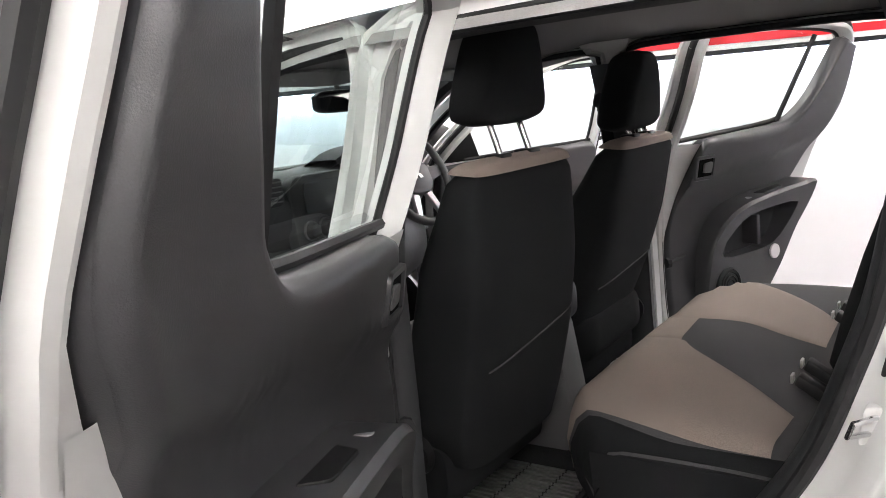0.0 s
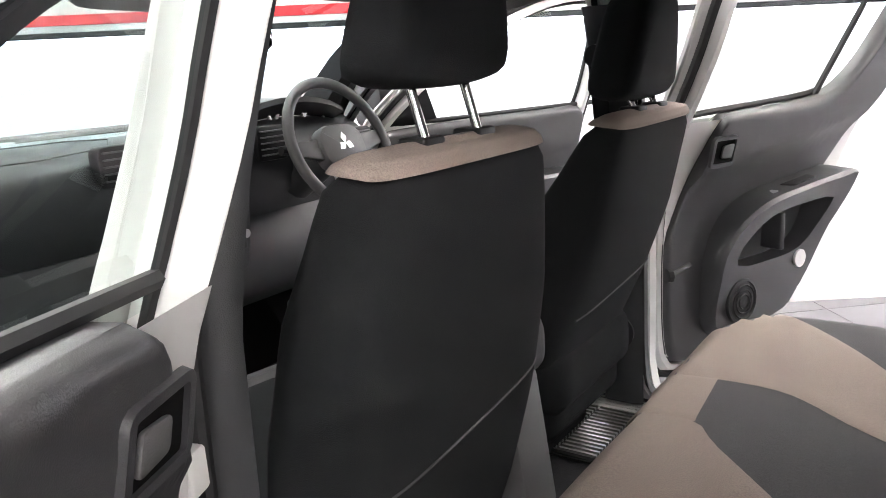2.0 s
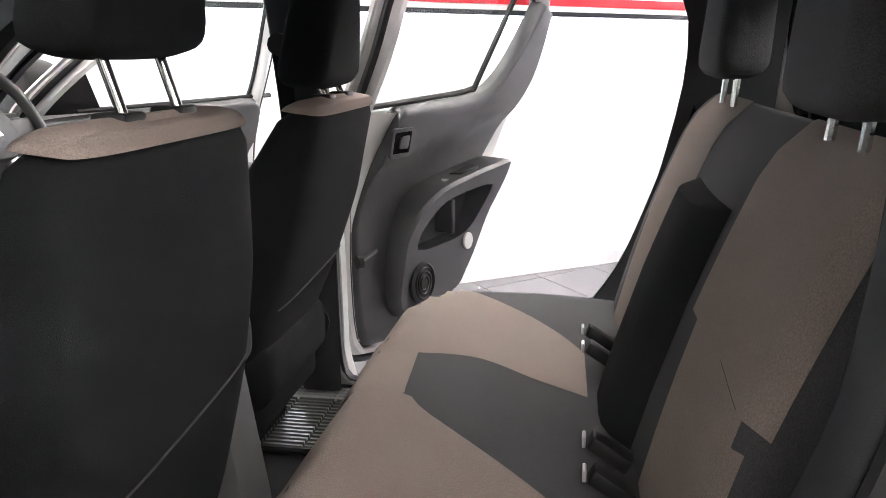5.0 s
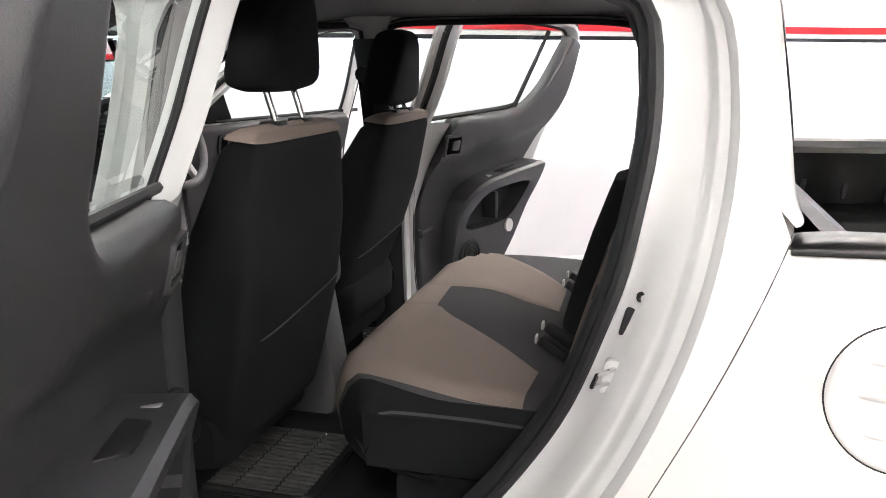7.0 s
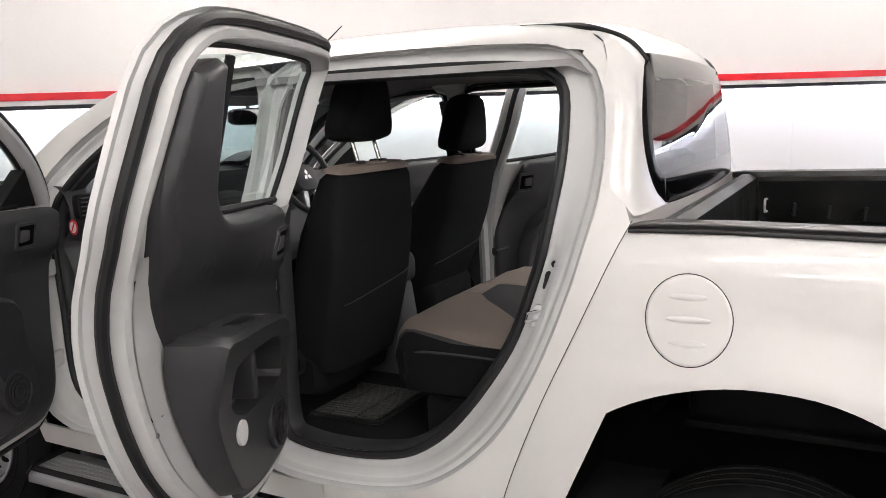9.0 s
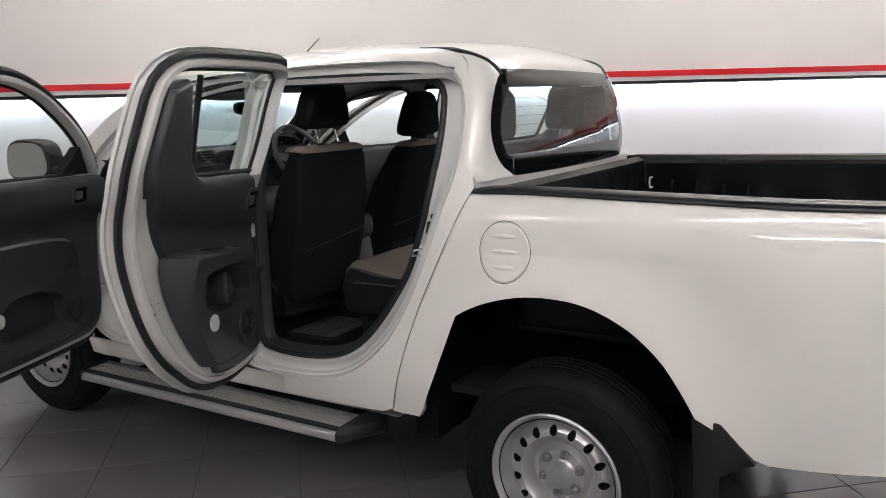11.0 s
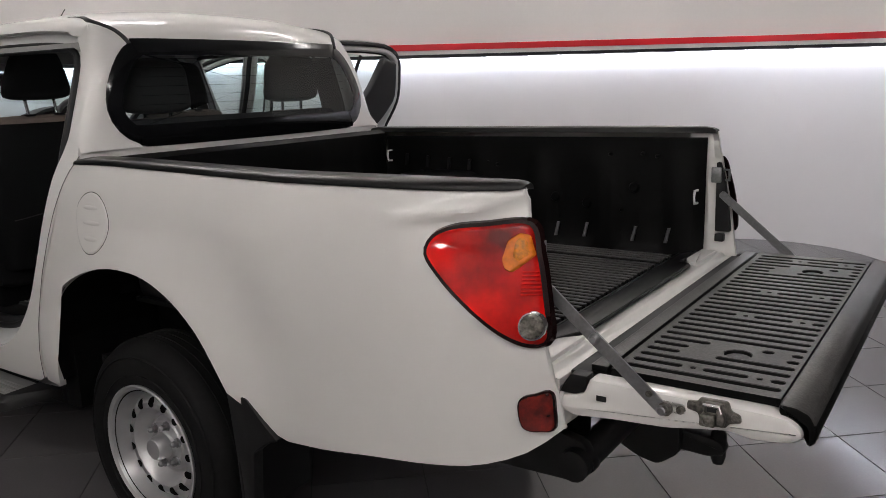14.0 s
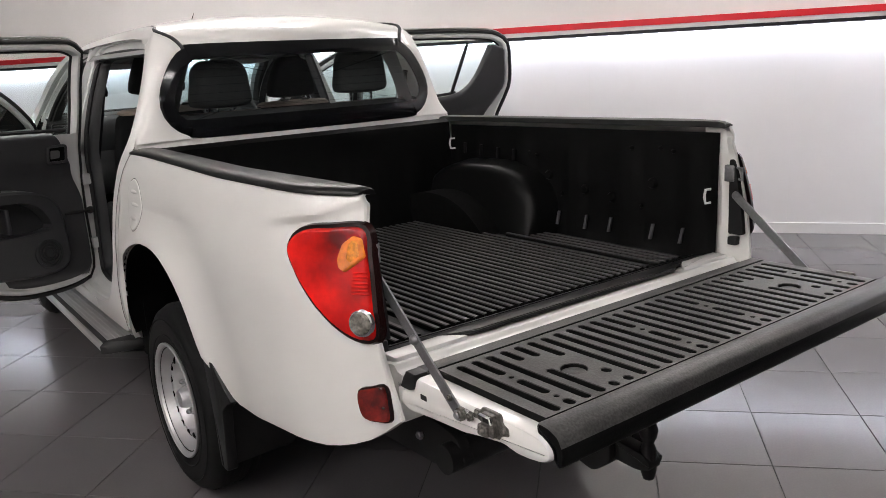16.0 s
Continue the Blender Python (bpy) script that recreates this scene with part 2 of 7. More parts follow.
def tube(bm, pts, r, n=8, caps=True):
    """A round bar along a line of points; r: one radius or one each."""
    pts = [Vector(p) for p in pts]
    rows = []
    up = Vector((0, 0, 1))
    side = None
    for i, p in enumerate(pts):
        d = (pts[min(i + 1, len(pts) - 1)] - pts[max(i - 1, 0)]).normalized()
        if side is None:
            side = d.cross(up if abs(d.z) < 0.9 else Vector((1, 0, 0))).normalized()
        else:
            side = (side - d * side.dot(d)).normalized()
        other = d.cross(side)
        rr = r[i] if isinstance(r, (list, tuple)) else r
        rows.append([p + (side * math.cos(a) + other * math.sin(a)) * rr for a in (2 * math.pi * k / n for k in range(n))])
    vs = grid(bm, rows, closed=True)
    if caps:
        bm.faces.new(vs[0][::-1])
        bm.faces.new(vs[-1])


def strip(bm, pts, offs, closed=False):
    """Sweep a section along a line: offs(i, p, tangent) gives the section's points, closed into a ring."""
    pts = [Vector(p) for p in pts]
    k = len(pts)
    rows = []
    for i, p in enumerate(pts):
        a = pts[i - 1] if (i or closed) else pts[0]
        b = pts[(i + 1) % k] if (i < k - 1 or closed) else pts[-1]
        rows.append(offs(i, p, (b - a).normalized()))
    if closed:
        rows.append(rows[0])
    vs = grid(bm, rows, closed=True)
    if not closed:
        bm.faces.new(vs[0][::-1])
        bm.faces.new(vs[-1])
    else:
        bmesh.ops.remove_doubles(bm, verts=bm.verts, dist=1e-6)


def revolve(bm, profile, fn, n=32, arc=2 * math.pi):
    """Turn a profile of (radius, depth) round an axis: fn(a, b, depth)."""
    rows = [[fn(r * math.cos(arc * k / n), r * math.sin(arc * k / n), d) for k in range(n)] for r, d in profile]
    return grid(bm, rows, closed=True)


def finish(name, bm, mat, angle=38):
    bmesh.ops.recalc_face_normals(bm, faces=bm.faces)
    me = bpy.data.meshes.new(name)
    bm.to_mesh(me)
    bm.free()
    me.materials.append(mat)
    me.shade_smooth()
    me.set_sharp_from_angle(angle=radians(angle))
    return me


def level(ob):
    """How deep a part stands: 1 for a thing."""
    n = 0
    while ob is not None:
        ob, n = ob.parent, n + 1
    return n


def part(name, bm, mat, parent=None, label="", angle=38):
    ob = new(name, finish(name, bm, mat, angle))
    while level(parent) > 2:
        parent = parent.parent
    if parent is not None:
        ob.parent = parent
    if label:
        ob["label"] = label
    return ob


def B():
    return bmesh.new()


def structure(name, bm, mat, label, angle=38):
    return tagged(part(name, bm, mat, None, "", angle), label, "", "", "structure")


def empty(name, m=None, parent=None):
    ob = new(name)
    ob.empty_display_size = 0.1
    if m is not None:
        ob.matrix_basis = m
    if parent is not None:
        ob.parent = parent
    return ob


# ---- the showroom ----
WA = radians(35.7)
WDIR, WNRM = Vector((math.cos(WA), math.sin(WA), 0)), Vector((-math.sin(WA), math.cos(WA), 0))
W0 = WNRM * 3.703
CORNER = 1.0


def wall_line(off):
    """Plan of the show wall, moved off metres towards the room: straight, a rounded corner, straight again."""
    pts = []
    end = 3.05
    for s in np.linspace(-13, end, 24):
        pts.append(W0 + WDIR * s - WNRM * off)
    c = W0 + WDIR * end - WNRM * CORNER
    for k in range(1, 17):
        a = radians(90) * k / 16
        pts.append(c + (WNRM * math.cos(a) + WDIR * math.sin(a)) * (CORNER - off))
    for s in np.linspace(0.3, 1.8, 6):
        pts.append(c + WDIR * (CORNER - off) - WNRM * s)
    return pts


def wall_band(bm, off0, off1, z0, z1, a=0, b=None):
    fr, bk = wall_line(off0)[a:b], wall_line(off1)[a:b]
    rows = [[(*f.xy, z0), (*f.xy, z1), (*k.xy, z1), (*k.xy, z0)] for f, k in zip(fr, bk)]
    vs = grid(bm, rows, closed=True)
    bm.faces.new(vs[0][::-1])
    bm.faces.new(vs[-1])


CEILING = 4.3
STRIPE = 1.66
bm = B(); wall_band(bm, 0.0, -0.2, 0.0, STRIPE + 0.10)
wall_north = structure("wall_north", bm, M_WALLLOW, "smooth white lower show wall, washed by cool light")
bm = B(); wall_band(bm, 0.05, -0.2, STRIPE + 0.103, CEILING)
structure("wall_upper", bm, M_WALLUP, "plain warm white upper show wall")
bm = B(); wall_band(bm, 0.075, 0.0, STRIPE + 0.065, STRIPE + 0.115)
structure("trim_red", bm, M_STRIPERED, "glossy red band along the show wall")
bm = B(); wall_band(bm, 0.070, 0.0, STRIPE + 0.032, STRIPE + 0.063)
structure("trim_white", bm, M_STRIPEWHITE, "thin white band under the red one")
bm = B(); wall_band(bm, 0.075, 0.0, STRIPE, STRIPE + 0.030)
structure("trim_black", bm, M_STRIPEBLACK, "thin black band along the show wall")
bm = B(); wall_band(bm, 0.060, 0.040, STRIPE - 0.006, STRIPE - 0.002)
tagged(part("led_strip", bm, M_LED), "cool white light strip under the black wall band", "light strip")
bm = B(); wall_band(bm, 0.014, -0.01, 0.0, 0.088, 0, 24)
structure("baseboard", bm, M_SKIRT, "low white skirting along the straight wall")
bm = B()
for s in (-6.3, -4.9, -2.2, 0.6, 2.2):
    p = W0 + WDIR * s
    prism(bm, [(s - 0.003, 0.09), (s + 0.003, 0.09), (s + 0.003, STRIPE - 0.01), (s - 0.003, STRIPE - 0.01)],
          lambda u, v, d: tuple(W0 + WDIR * u - WNRM * d + Vector((0, 0, v))), 0.0, 0.0025)
structure("wall_joint", bm, M_SKIRT, "fine upright joint lines between wall panels")

# the rest of the room, out of view
a0, a1 = wall_line(0)[0], wall_line(0)[-1]
back = 12.0
b0, b1 = a0 - WNRM * back, a1 - WNRM * (back - CORNER - 1.8)


def flat_wall(name, p, q, label, mat=M_WALLUP):
    bm = B()
    d = (Vector(q) - Vector(p)).normalized()
    n = Vector((d.y, -d.x, 0))
    prism(bm, [(0, 0), ((Vector(q) - Vector(p)).length, 0), ((Vector(q) - Vector(p)).length, CEILING), (0, CEILING)],
          lambda u, v, t: tuple(Vector(p) + d * u + n * t + Vector((0, 0, v))), 0, 0.2)
    structure(name, bm, mat, label)


flat_wall("wall_west", b0, a0, "plain white showroom wall")
flat_wall("wall_south", b1 + WDIR * 0.3, b0, "plain white showroom wall")
# Unseen east wall, coloured dark so little light bounces onto the open doors.
flat_wall("wall_east", a1, b1, "unseen showroom wall, charcoal to cut light from the east", M_CHARCOAL)
bm = B()
cx, cy = (a0 + a1 - WNRM * back).xy / 2
box(bm, cx - 16, cx + 16, cy - 16, cy + 16, CEILING + 0.002, CEILING + 0.2)
structure("ceiling", bm, M_CEIL, "plain white showroom ceiling")


def ceiling_light():
    ob = empty("ceiling_light")
    bm = B(); box(bm, -1.6, 1.6, -0.14, 0.14, 0.0, 0.06, 0.01)
    part("housing", bm, M_SKIRT, ob)
    for y in (-0.06, 0.06):
        bm = B(); tube(bm, [(-1.5, y, -0.03), (1.5, y, -0.03)], 0.022, 8)
        part("tube", bm, M_TUBE, ob, "lit fluorescent tube")
    return tagged(ob, "twin fluorescent tube light under the ceiling", "light", "ceiling lights")


LIGHTS = [(-2.2, -1.2), (2.1, -1.2), (-6.5, -7.2), (-2.3, -7.2), (1.9, -7.2), (-4.4, -10.2), (0.2, -10.2)]
first = ceiling_light()
for k, (s, n) in enumerate(LIGHTS):
    p = W0 + WDIR * s + WNRM * n
    m = pose(p.x, p.y, CEILING - 0.06, 0, 0, 35.7)
    if k == 0:
        first.matrix_basis = m
    else:
        copy_thing(first, m)


# ---- the truck: rear axle at x 0, nose at minus x, its left side at minus y ----
TRUCK = tagged(empty("pickup_truck", RAKE), "white double-cab pickup truck with all doors and the tailgate open", "pickup truck")


def smooth(knots):
    """Table of a knotted curve with its kinks rounded off."""
    t = np.arange(0.2, 2.1, 0.005)
    v = np.array([curve(knots, a) for a in t])
    for _ in range(3):
        v = np.convolve(np.pad(v, 4, mode="edge"), np.ones(9) / 9, mode="valid")
    return t, v


BED_PROFILE = smooth([(0.40, 0.83), (0.50, 0.862), (0.6, 0.884), (0.75, 0.898), (0.95, 0.903), (1.08, 0.899), (1.18, 0.888), (1.27, 0.868), (1.33, 0.842), (1.375, 0.808), (1.42, 0.79),
               (1.55, 0.75), (1.7, 0.702), (1.77, 0.674), (1.83, 0.64), (1.87, 0.59), (1.89, 0.53)])
CAB_PROFILE = smooth([(0.40, 0.83), (0.50, 0.862), (0.6, 0.884), (0.75, 0.898), (0.95, 0.903), (1.08, 0.899), (1.18, 0.889), (1.27, 0.871), (1.33, 0.853), (1.375, 0.835), (1.42, 0.812), (1.50, 0.777),
                      (1.55, 0.755), (1.7, 0.702), (1.77, 0.674), (1.83, 0.64), (1.87, 0.59), (1.89, 0.53)])


def half(x, z):
    """Half the body's width at a height and a place along the truck."""
    k = min(1.0, max(0.0, (x + 0.50) / 0.2))
    w = float(np.interp(z, *BED_PROFILE)) * k + float(np.interp(z, *CAB_PROFILE)) * (1 - k)
    if x > 1.12:
        u = (x - 1.12) / 0.40
        w -= 0.135 * u ** 2.3
    if x > 1.1 and 1.05 < z < 1.36:
        brow = curve([(1.10, 1.235), (1.24, 1.258), (1.33, 1.270), (1.42, 1.308), (1.5, 1.33)], x)
        u = min(1.0, max(0.0, (brow + 0.010 - z) / 0.024))
        w -= 0.019 * u * u * (3 - 2 * u) * min(1.0, max(0.0, (z - 1.05) / 0.16)) * min(1.0, (x - 1.1) / 0.14)
    if x < -2.2:
        u = (-2.2 - x) / 1.6
        w -= 0.10 * u ** 2.2
    return w


def side_loft(bm, P, Q, n, sg, inset=0.0, thick=0.012, bend=None):
    """Body skin between two equally long lines of (x, z)."""
    rows, back = [], []
    for p, q in zip(P, Q):
        r, b = [], []
        for k in range(n + 1):
            x, z = lerp(p[0], q[0], k / n), lerp(p[1], q[1], k / n)
            y = half(x, z) - inset
            if bend:
                y += bend(x, z)
            r.append((x, sg * y, z)), b.append((x, sg * (y - thick), z))
        rows.append(r), back.append(b)
    grid(bm, rows)
    grid(bm, [r[::-1] for r in back])
    rim = [r[0] for r in rows] + rows[-1][1:] + [r[-1] for r in rows[::-1]][1:] + rows[0][::-1][1:-1]
    rim2 = [r[0] for r in back] + back[-1][1:] + [r[-1] for r in back[::-1]][1:] + back[0][::-1][1:-1]
    grid(bm, [rim, rim2], closed=True)
    bmesh.ops.remove_doubles(bm, verts=bm.verts, dist=1e-5)


# outline of the rear door's seal, and of the front door's, as (x, z)
SEAL_R = [(-1.46, 1.72), (-1.435, 1.772), (-1.33, 1.792), (-0.9, 1.787), (-0.62, 1.772), (-0.525, 1.746), (-0.468, 1.69), (-0.447, 1.58), (-0.447, 1.47), (-0.462, 1.36), (-0.505, 1.2),
          (-0.59, 1.0), (-0.70, 0.83), (-0.85, 0.70), (-1.0, 0.637), (-1.2, 0.613), (-1.40, 0.625), (-1.465, 0.69), (-1.472, 1.0), (-1.468, 1.31)]
SEAL_F = [(-1.60, 1.72), (-1.62, 1.77), (-1.69, 1.787), (-1.85, 1.772), (-2.03, 1.715), (-2.27, 1.595), (-2.45, 1.46), (-2.525, 1.36), (-2.535, 1.22), (-2.525, 1.0), (-2.50, 0.72), (-2.42, 0.63),
          (-2.3, 0.613), (-1.79, 0.613), (-1.66, 0.625), (-1.61, 0.69), (-1.60, 1.0), (-1.595, 1.31)]


def grow(poly, d):
    """Move a closed outline outwards by d."""
    k = len(poly)
    area = sum(poly[i - 1][0] * poly[i][1] - poly[i][0] * poly[i - 1][1] for i in range(k))
    out = []
    for i in range(k):
        a, b = Vector(poly[i - 1]), Vector(poly[(i + 1) % k])
        t = (b - a).normalized()
        n = Vector((t.y, -t.x)) * (1 if area > 0 else -1)
        out.append(tuple(Vector(poly[i]) + n * d))
    return out


RING_R, RING_F = spline(SEAL_R, 96, True), spline(SEAL_F, 96, True)
OUT_R, OUT_F = grow(RING_R, 0.055), grow(RING_F, 0.055)


# the inner edge of the rear opening stands well in from its outer edge behind the seat
INNER_R = [(-1.46, 1.72), (-1.435, 1.768), (-1.33, 1.785), (-0.9, 1.78), (-0.66, 1.766), (-0.57, 1.742), (-0.527, 1.69), (-0.516, 1.58), (-0.52, 1.48), (-0.535, 1.39), (-0.557, 1.28), (-0.59, 1.18),
           (-0.64, 1.05), (-0.70, 0.945), (-0.80, 0.81), (-0.90, 0.71), (-1.02, 0.645), (-1.2, 0.618), (-1.40, 0.628), (-1.465, 0.69), (-1.472, 1.0), (-1.468, 1.31)]
RING_R = spline(INNER_R, 96, True)
# the pillar between the doors is narrow inside
RING_F = [(x + 0.095 * min(1.0, max(0.0, (x + 1.80) / 0.12)), z) for x, z in RING_F]
FRAME_F = [(x + 0.045 * min(1.0, max(0.0, (x + 1.80) / 0.12)), z) for x, z in OUT_F]
k0 = min(range(96), key=lambda i: (RING_R[i][0] - OUT_R[0][0]) ** 2 + (RING_R[i][1] - OUT_R[0][1]) ** 2)
RING_R = RING_R[k0:] + RING_R[:k0]


def seal_y(x, z):
    """Half the width at the door seals: they lie in a flat plane below the windows."""
    return min(half(x, z) - 0.058, curve([(0.5, 0.775), (0.7, 0.765), (1.0, 0.755), (1.3, 0.755), (1.4, 0.737), (1.5, 0.712), (1.6, 0.68), (1.9, 0.60)], z))


JLINE = [(-0.305, 1.385), (-0.33, 1.33), (-0.42, 1.13), (-0.53, 0.90), (-0.615, 0.70), (-0.665, 0.56), (-0.69, 0.49)]

JDENSE = spline(JLINE, 60)


def jx(z):
    """Place of the line between cab and bed at a height."""
    return curve([(b, a) for a, b in JDENSE[::-1]], z)


ARCH = [(-0.515, 0.53), (-0.505, 0.65), (-0.475, 0.78), (-0.40, 0.885), (-0.29, 0.955), (-0.16, 1.0), (-0.03, 1.018), (0.12, 1.006), (0.255, 0.952), (0.36, 0.868), (0.43, 0.772), (0.475, 0.69)]
BEDBOTTOM = [(0.475, 0.69), (0.56, 0.64), (0.64, 0.575), (0.68, 0.565), (0.80, 0.578), (1.0, 0.612), (1.2, 0.64), (1.33, 0.66), (1.44, 0.70), (1.515, 0.76)]


def arch_swell(x, z):
    """The lip that swells out round the wheel arch."""
    d = math.hypot((x + 0.02) / 0.50, (z - 0.60) / 0.42)
    return 0.016 * math.exp(-((d - 1.0) / 0.16) ** 2) - 0.012 * math.exp(-((d - 1.45) / 0.25) ** 2) * max(0.0, min(1.0, (1.30 - z) / 0.15)) ** 2


CORNER_EDGE = [(-0.46, 1.832), (-0.425, 1.808), (-0.405, 1.75), (-0.395, 1.60), (-0.375, 1.46), (-0.33, 1.405), (-0.308, 1.38)]
WIN = [(-0.50, 1.382), (0.50, 1.382), (0.595, 1.398), (0.655, 1.44), (0.688, 1.51), (0.675, 1.60), (0.615, 1.71), (0.55, 1.762), (0.47, 1.778), (-0.47, 1.778), (-0.55, 1.762), (-0.615, 1.71), (-0.675, 1.60), (-0.688, 1.51), (-0.655, 1.44), (-0.595, 1.398)]


def back_x(y, z):
    """Rear face of the cab: leans forward to the roof and bows outwards."""
    return curve([(0.8, -0.295), (1.39, -0.298), (1.5, -0.31), (1.7, -0.338), (1.80, -0.362)], z) + 0.032 * (1 - (y / 0.7) ** 2)


# seam between roof and cab side, from the rear window's corner forward: (x, half width, z)
SEAM = [(back_x(0.55, 1.755), 0.55, 1.755), (-0.356, 0.563, 1.782), (-0.378, 0.582, 1.806), (-0.41, 0.606, 1.824), (-0.46, half(-0.46, 1.842), 1.842)]
ROOF_TOP = [(-0.46, 1.842), (-0.6, 1.868), (-0.9, 1.884), (-1.3, 1.888), (-1.7, 1.877), (-1.9, 1.86), (-2.14, 1.81), (-2.43, 1.68), (-2.62, 1.55), (-2.86, 1.41)]
ROOF_LOW = [(-0.455, 1.785), (-0.51, 1.792), (-0.6, 1.815), (-0.9, 1.832), (-1.3, 1.836), (-1.7, 1.828), (-1.88, 1.815), (-2.06, 1.765), (-2.305, 1.645), (-2.50, 1.49), (-2.588, 1.30)]

for sg in (-1, 1):
    # quarter panel between the rear door and the bed, with the rear roof pillar
    bm = B()
    i0 = min(range(96), key=lambda i: (OUT_R[i][0] + 0.46) ** 2 + (OUT_R[i][1] - 1.80) ** 2)
    i1 = min(range(96), key=lambda i: (OUT_R[i][0] + 1.25) ** 2 + (OUT_R[i][1] - 0.555) ** 2)
    P = [OUT_R[i] for i in range(i0, i1 + 1)]
    n = len(P)
    Q = spline(CORNER_EDGE + [(jx(z), z) for z in np.linspace(1.36, 0.50, 24)] + [(-0.72, 0.482), (-0.85, 0.475), (-1.25, 0.47)], n)
    side_loft(bm, P, Q, 8, sg)
    part("quarter_panel", bm, M_PAINT, TRUCK, "glossy white quarter panel beside the rear door", 30)
    # corner of the cab that turns from the side to the rear window
    bm = B()
    rows = []
    A = spline(CORNER_EDGE[::-1], 26)
    edge = [(back_x(y, z) + 0.001, y, z) for y, z in [(0.52, 1.385), (0.60, 1.406), (0.645, 1.44), (0.674, 1.505), (0.664, 1.60), (0.605, 1.705), (0.57, 1.742)]]
    for (ax, az), e in zip(A, spline(edge + SEAM, 26)):
        a = Vector((ax, half(ax, az), az))
        e = Vector(e)
        c = Vector((max(a.x, e.x) + 0.004, a.y - 0.006, max(a.z, lerp(a.z, e.z, 0.7))))
        rows.append([(p.x, sg * p.y, p.z) for p in ((1 - t) ** 2 * a + 2 * t * (1 - t) * c + t * t * e for t in [k / 10 for k in range(11)])])
    grid(bm, rows)
    part("rear_pillar", bm, M_PAINT, TRUCK, "rounded white rear cab pillar", 75)
    # Thin grey line painted for the soft shade in the cab/bed gap.
    bm = B(); tube(bm, [(jx(z) + 0.0015, sg * (half(jx(z), z) - 0.0014), z) for z in np.linspace(1.37, 0.50, 40)], 0.0012, 6)
    part("panel_gap", bm, M_GREYTRIM, TRUCK)
    # lower corner of the cab, behind the load bed's front
    bm = B()
    rows = []
    for z in [1.24 + 0.033 * k for k in range(6)]:
        a, c, e = Vector((-0.335, half(-0.335, z) - 0.006, z)), Vector((back_x(0.7, z) + 0.006, half(-0.335, z) - 0.012, z)), Vector((back_x(0.55, z) + 0.001, 0.55, z))
        rows.append([(p.x, sg * p.y, p.z) for p in ((1 - t) ** 2 * a + 2 * t * (1 - t) * c + t * t * e for t in [k / 8 for k in range(9)])])
    grid(bm, rows)
    part("cab_corner", bm, M_PAINT, TRUCK, "", 75)
    # sill under both doors
    bm = B()
    xs = np.linspace(-2.60, -1.25, 20)
    side_loft(bm, [(x, 0.557) for x in xs], [(x, 0.47) for x in xs], 3, sg)
    part("sill", bm, M_PAINT, TRUCK)
    bm = B()
    rows = []
    for x in np.linspace(-2.62, -0.70, 12):
        rows.append([(x, sg * (half(x, 0.47) - 0.002), 0.47), (x, sg * 0.80, 0.44), (x, sg * 0.70, 0.44), (x, sg * 0.70, 0.60), (x, sg * 0.78, 0.60)])
    grid(bm, rows)
    part("sill_underside", bm, M_INNER, TRUCK)
    # pillar between the doors
    bm = B()
    zs = np.linspace(0.557, 1.80, 24)
    side_loft(bm, [(curve([(0.55, -1.60), (0.7, -1.57), (1.3, -1.545), (1.72, -1.55), (1.8, -1.60)], z), z) for z in zs],
              [(curve([(0.55, -1.42), (0.7, -1.465), (1.3, -1.47), (1.72, -1.465), (1.8, -1.41)], z), z) for z in zs], 5, sg, inset=0.035, thick=0.05)
    part("door_pillar", bm, M_INNER, TRUCK, "white body pillar between the doors")
    # frames of both door openings: a painted step and a rubber seal
    for ring, outer in ((RING_R, OUT_R), (RING_F, FRAME_F)):
        mid = grow(ring, 0.030)
        bm = B()
        rows = []
        for f, d in ((0.0, 0.001), (0.06, 0.010), (0.10, 0.026), (0.20, 0.030), (0.25, 0.034), (0.30, 0.052), (0.37, 0.056), (0.42, 0.058)):
            at = [(lerp(a[0], b[0], f), lerp(a[1], b[1], f)) for a, b in zip(outer, ring)]
            rows.append([(x, sg * (half(x, z) - d), z) for x, z in at])
        for f, k in ((0.62, 0.55), (0.82, 0.90), (1.02, 1.0)):
            at = [(lerp(a[0], b[0], f), lerp(a[1], b[1], f)) for a, b in zip(outer, ring)]
            rows.append([(x, sg * lerp(half(x, z) - 0.059, seal_y(x, z) - 0.006, k), z) for x, z in at])
        rows.append([(x, sg * (seal_y(x, z) - 0.045), z) for x, z in grow(ring, -0.010)])
        grid(bm, rows, closed=True)
        part("door_frame", bm, M_INNER, TRUCK, "stepped white door frame", 50)
        bm = B()
        tube(bm, [(x, sg * seal_y(x, z), z) for x, z in grow(ring, -0.002) + grow(ring, -0.002)[:1]], 0.013, 8, False)
        part("door_seal", bm, M_SEAL, TRUCK, "black rubber door seal")
        bm = B()
        rows = [[(x, sg * (seal_y(x, z) - 0.008), z) for x, z in grow(ring, -0.012)],
                [(x, sg * (seal_y(x, z) - 0.014), z) for x, z in grow(ring, -0.024)],
                [(x, sg * (seal_y(x, z) - 0.057), z) for x, z in grow(ring, -0.030)]]
        grid(bm, rows, closed=True)
        part("opening_trim", bm, M_DARKTRIM, TRUCK, "dark plastic trim round the door opening", 60)
    # roof edge above the doors, forward to the windscreen pillar
    bm = B()
    top, low = ROOF_TOP, ROOF_LOW
    side_loft(bm, spline(top, 40), spline(low, 40), 4, sg, thick=0.02)
    part("roof_rail", bm, M_PAINT, TRUCK, "white roof edge and windscreen pillar", 60)
    bm = B()
    rows = []
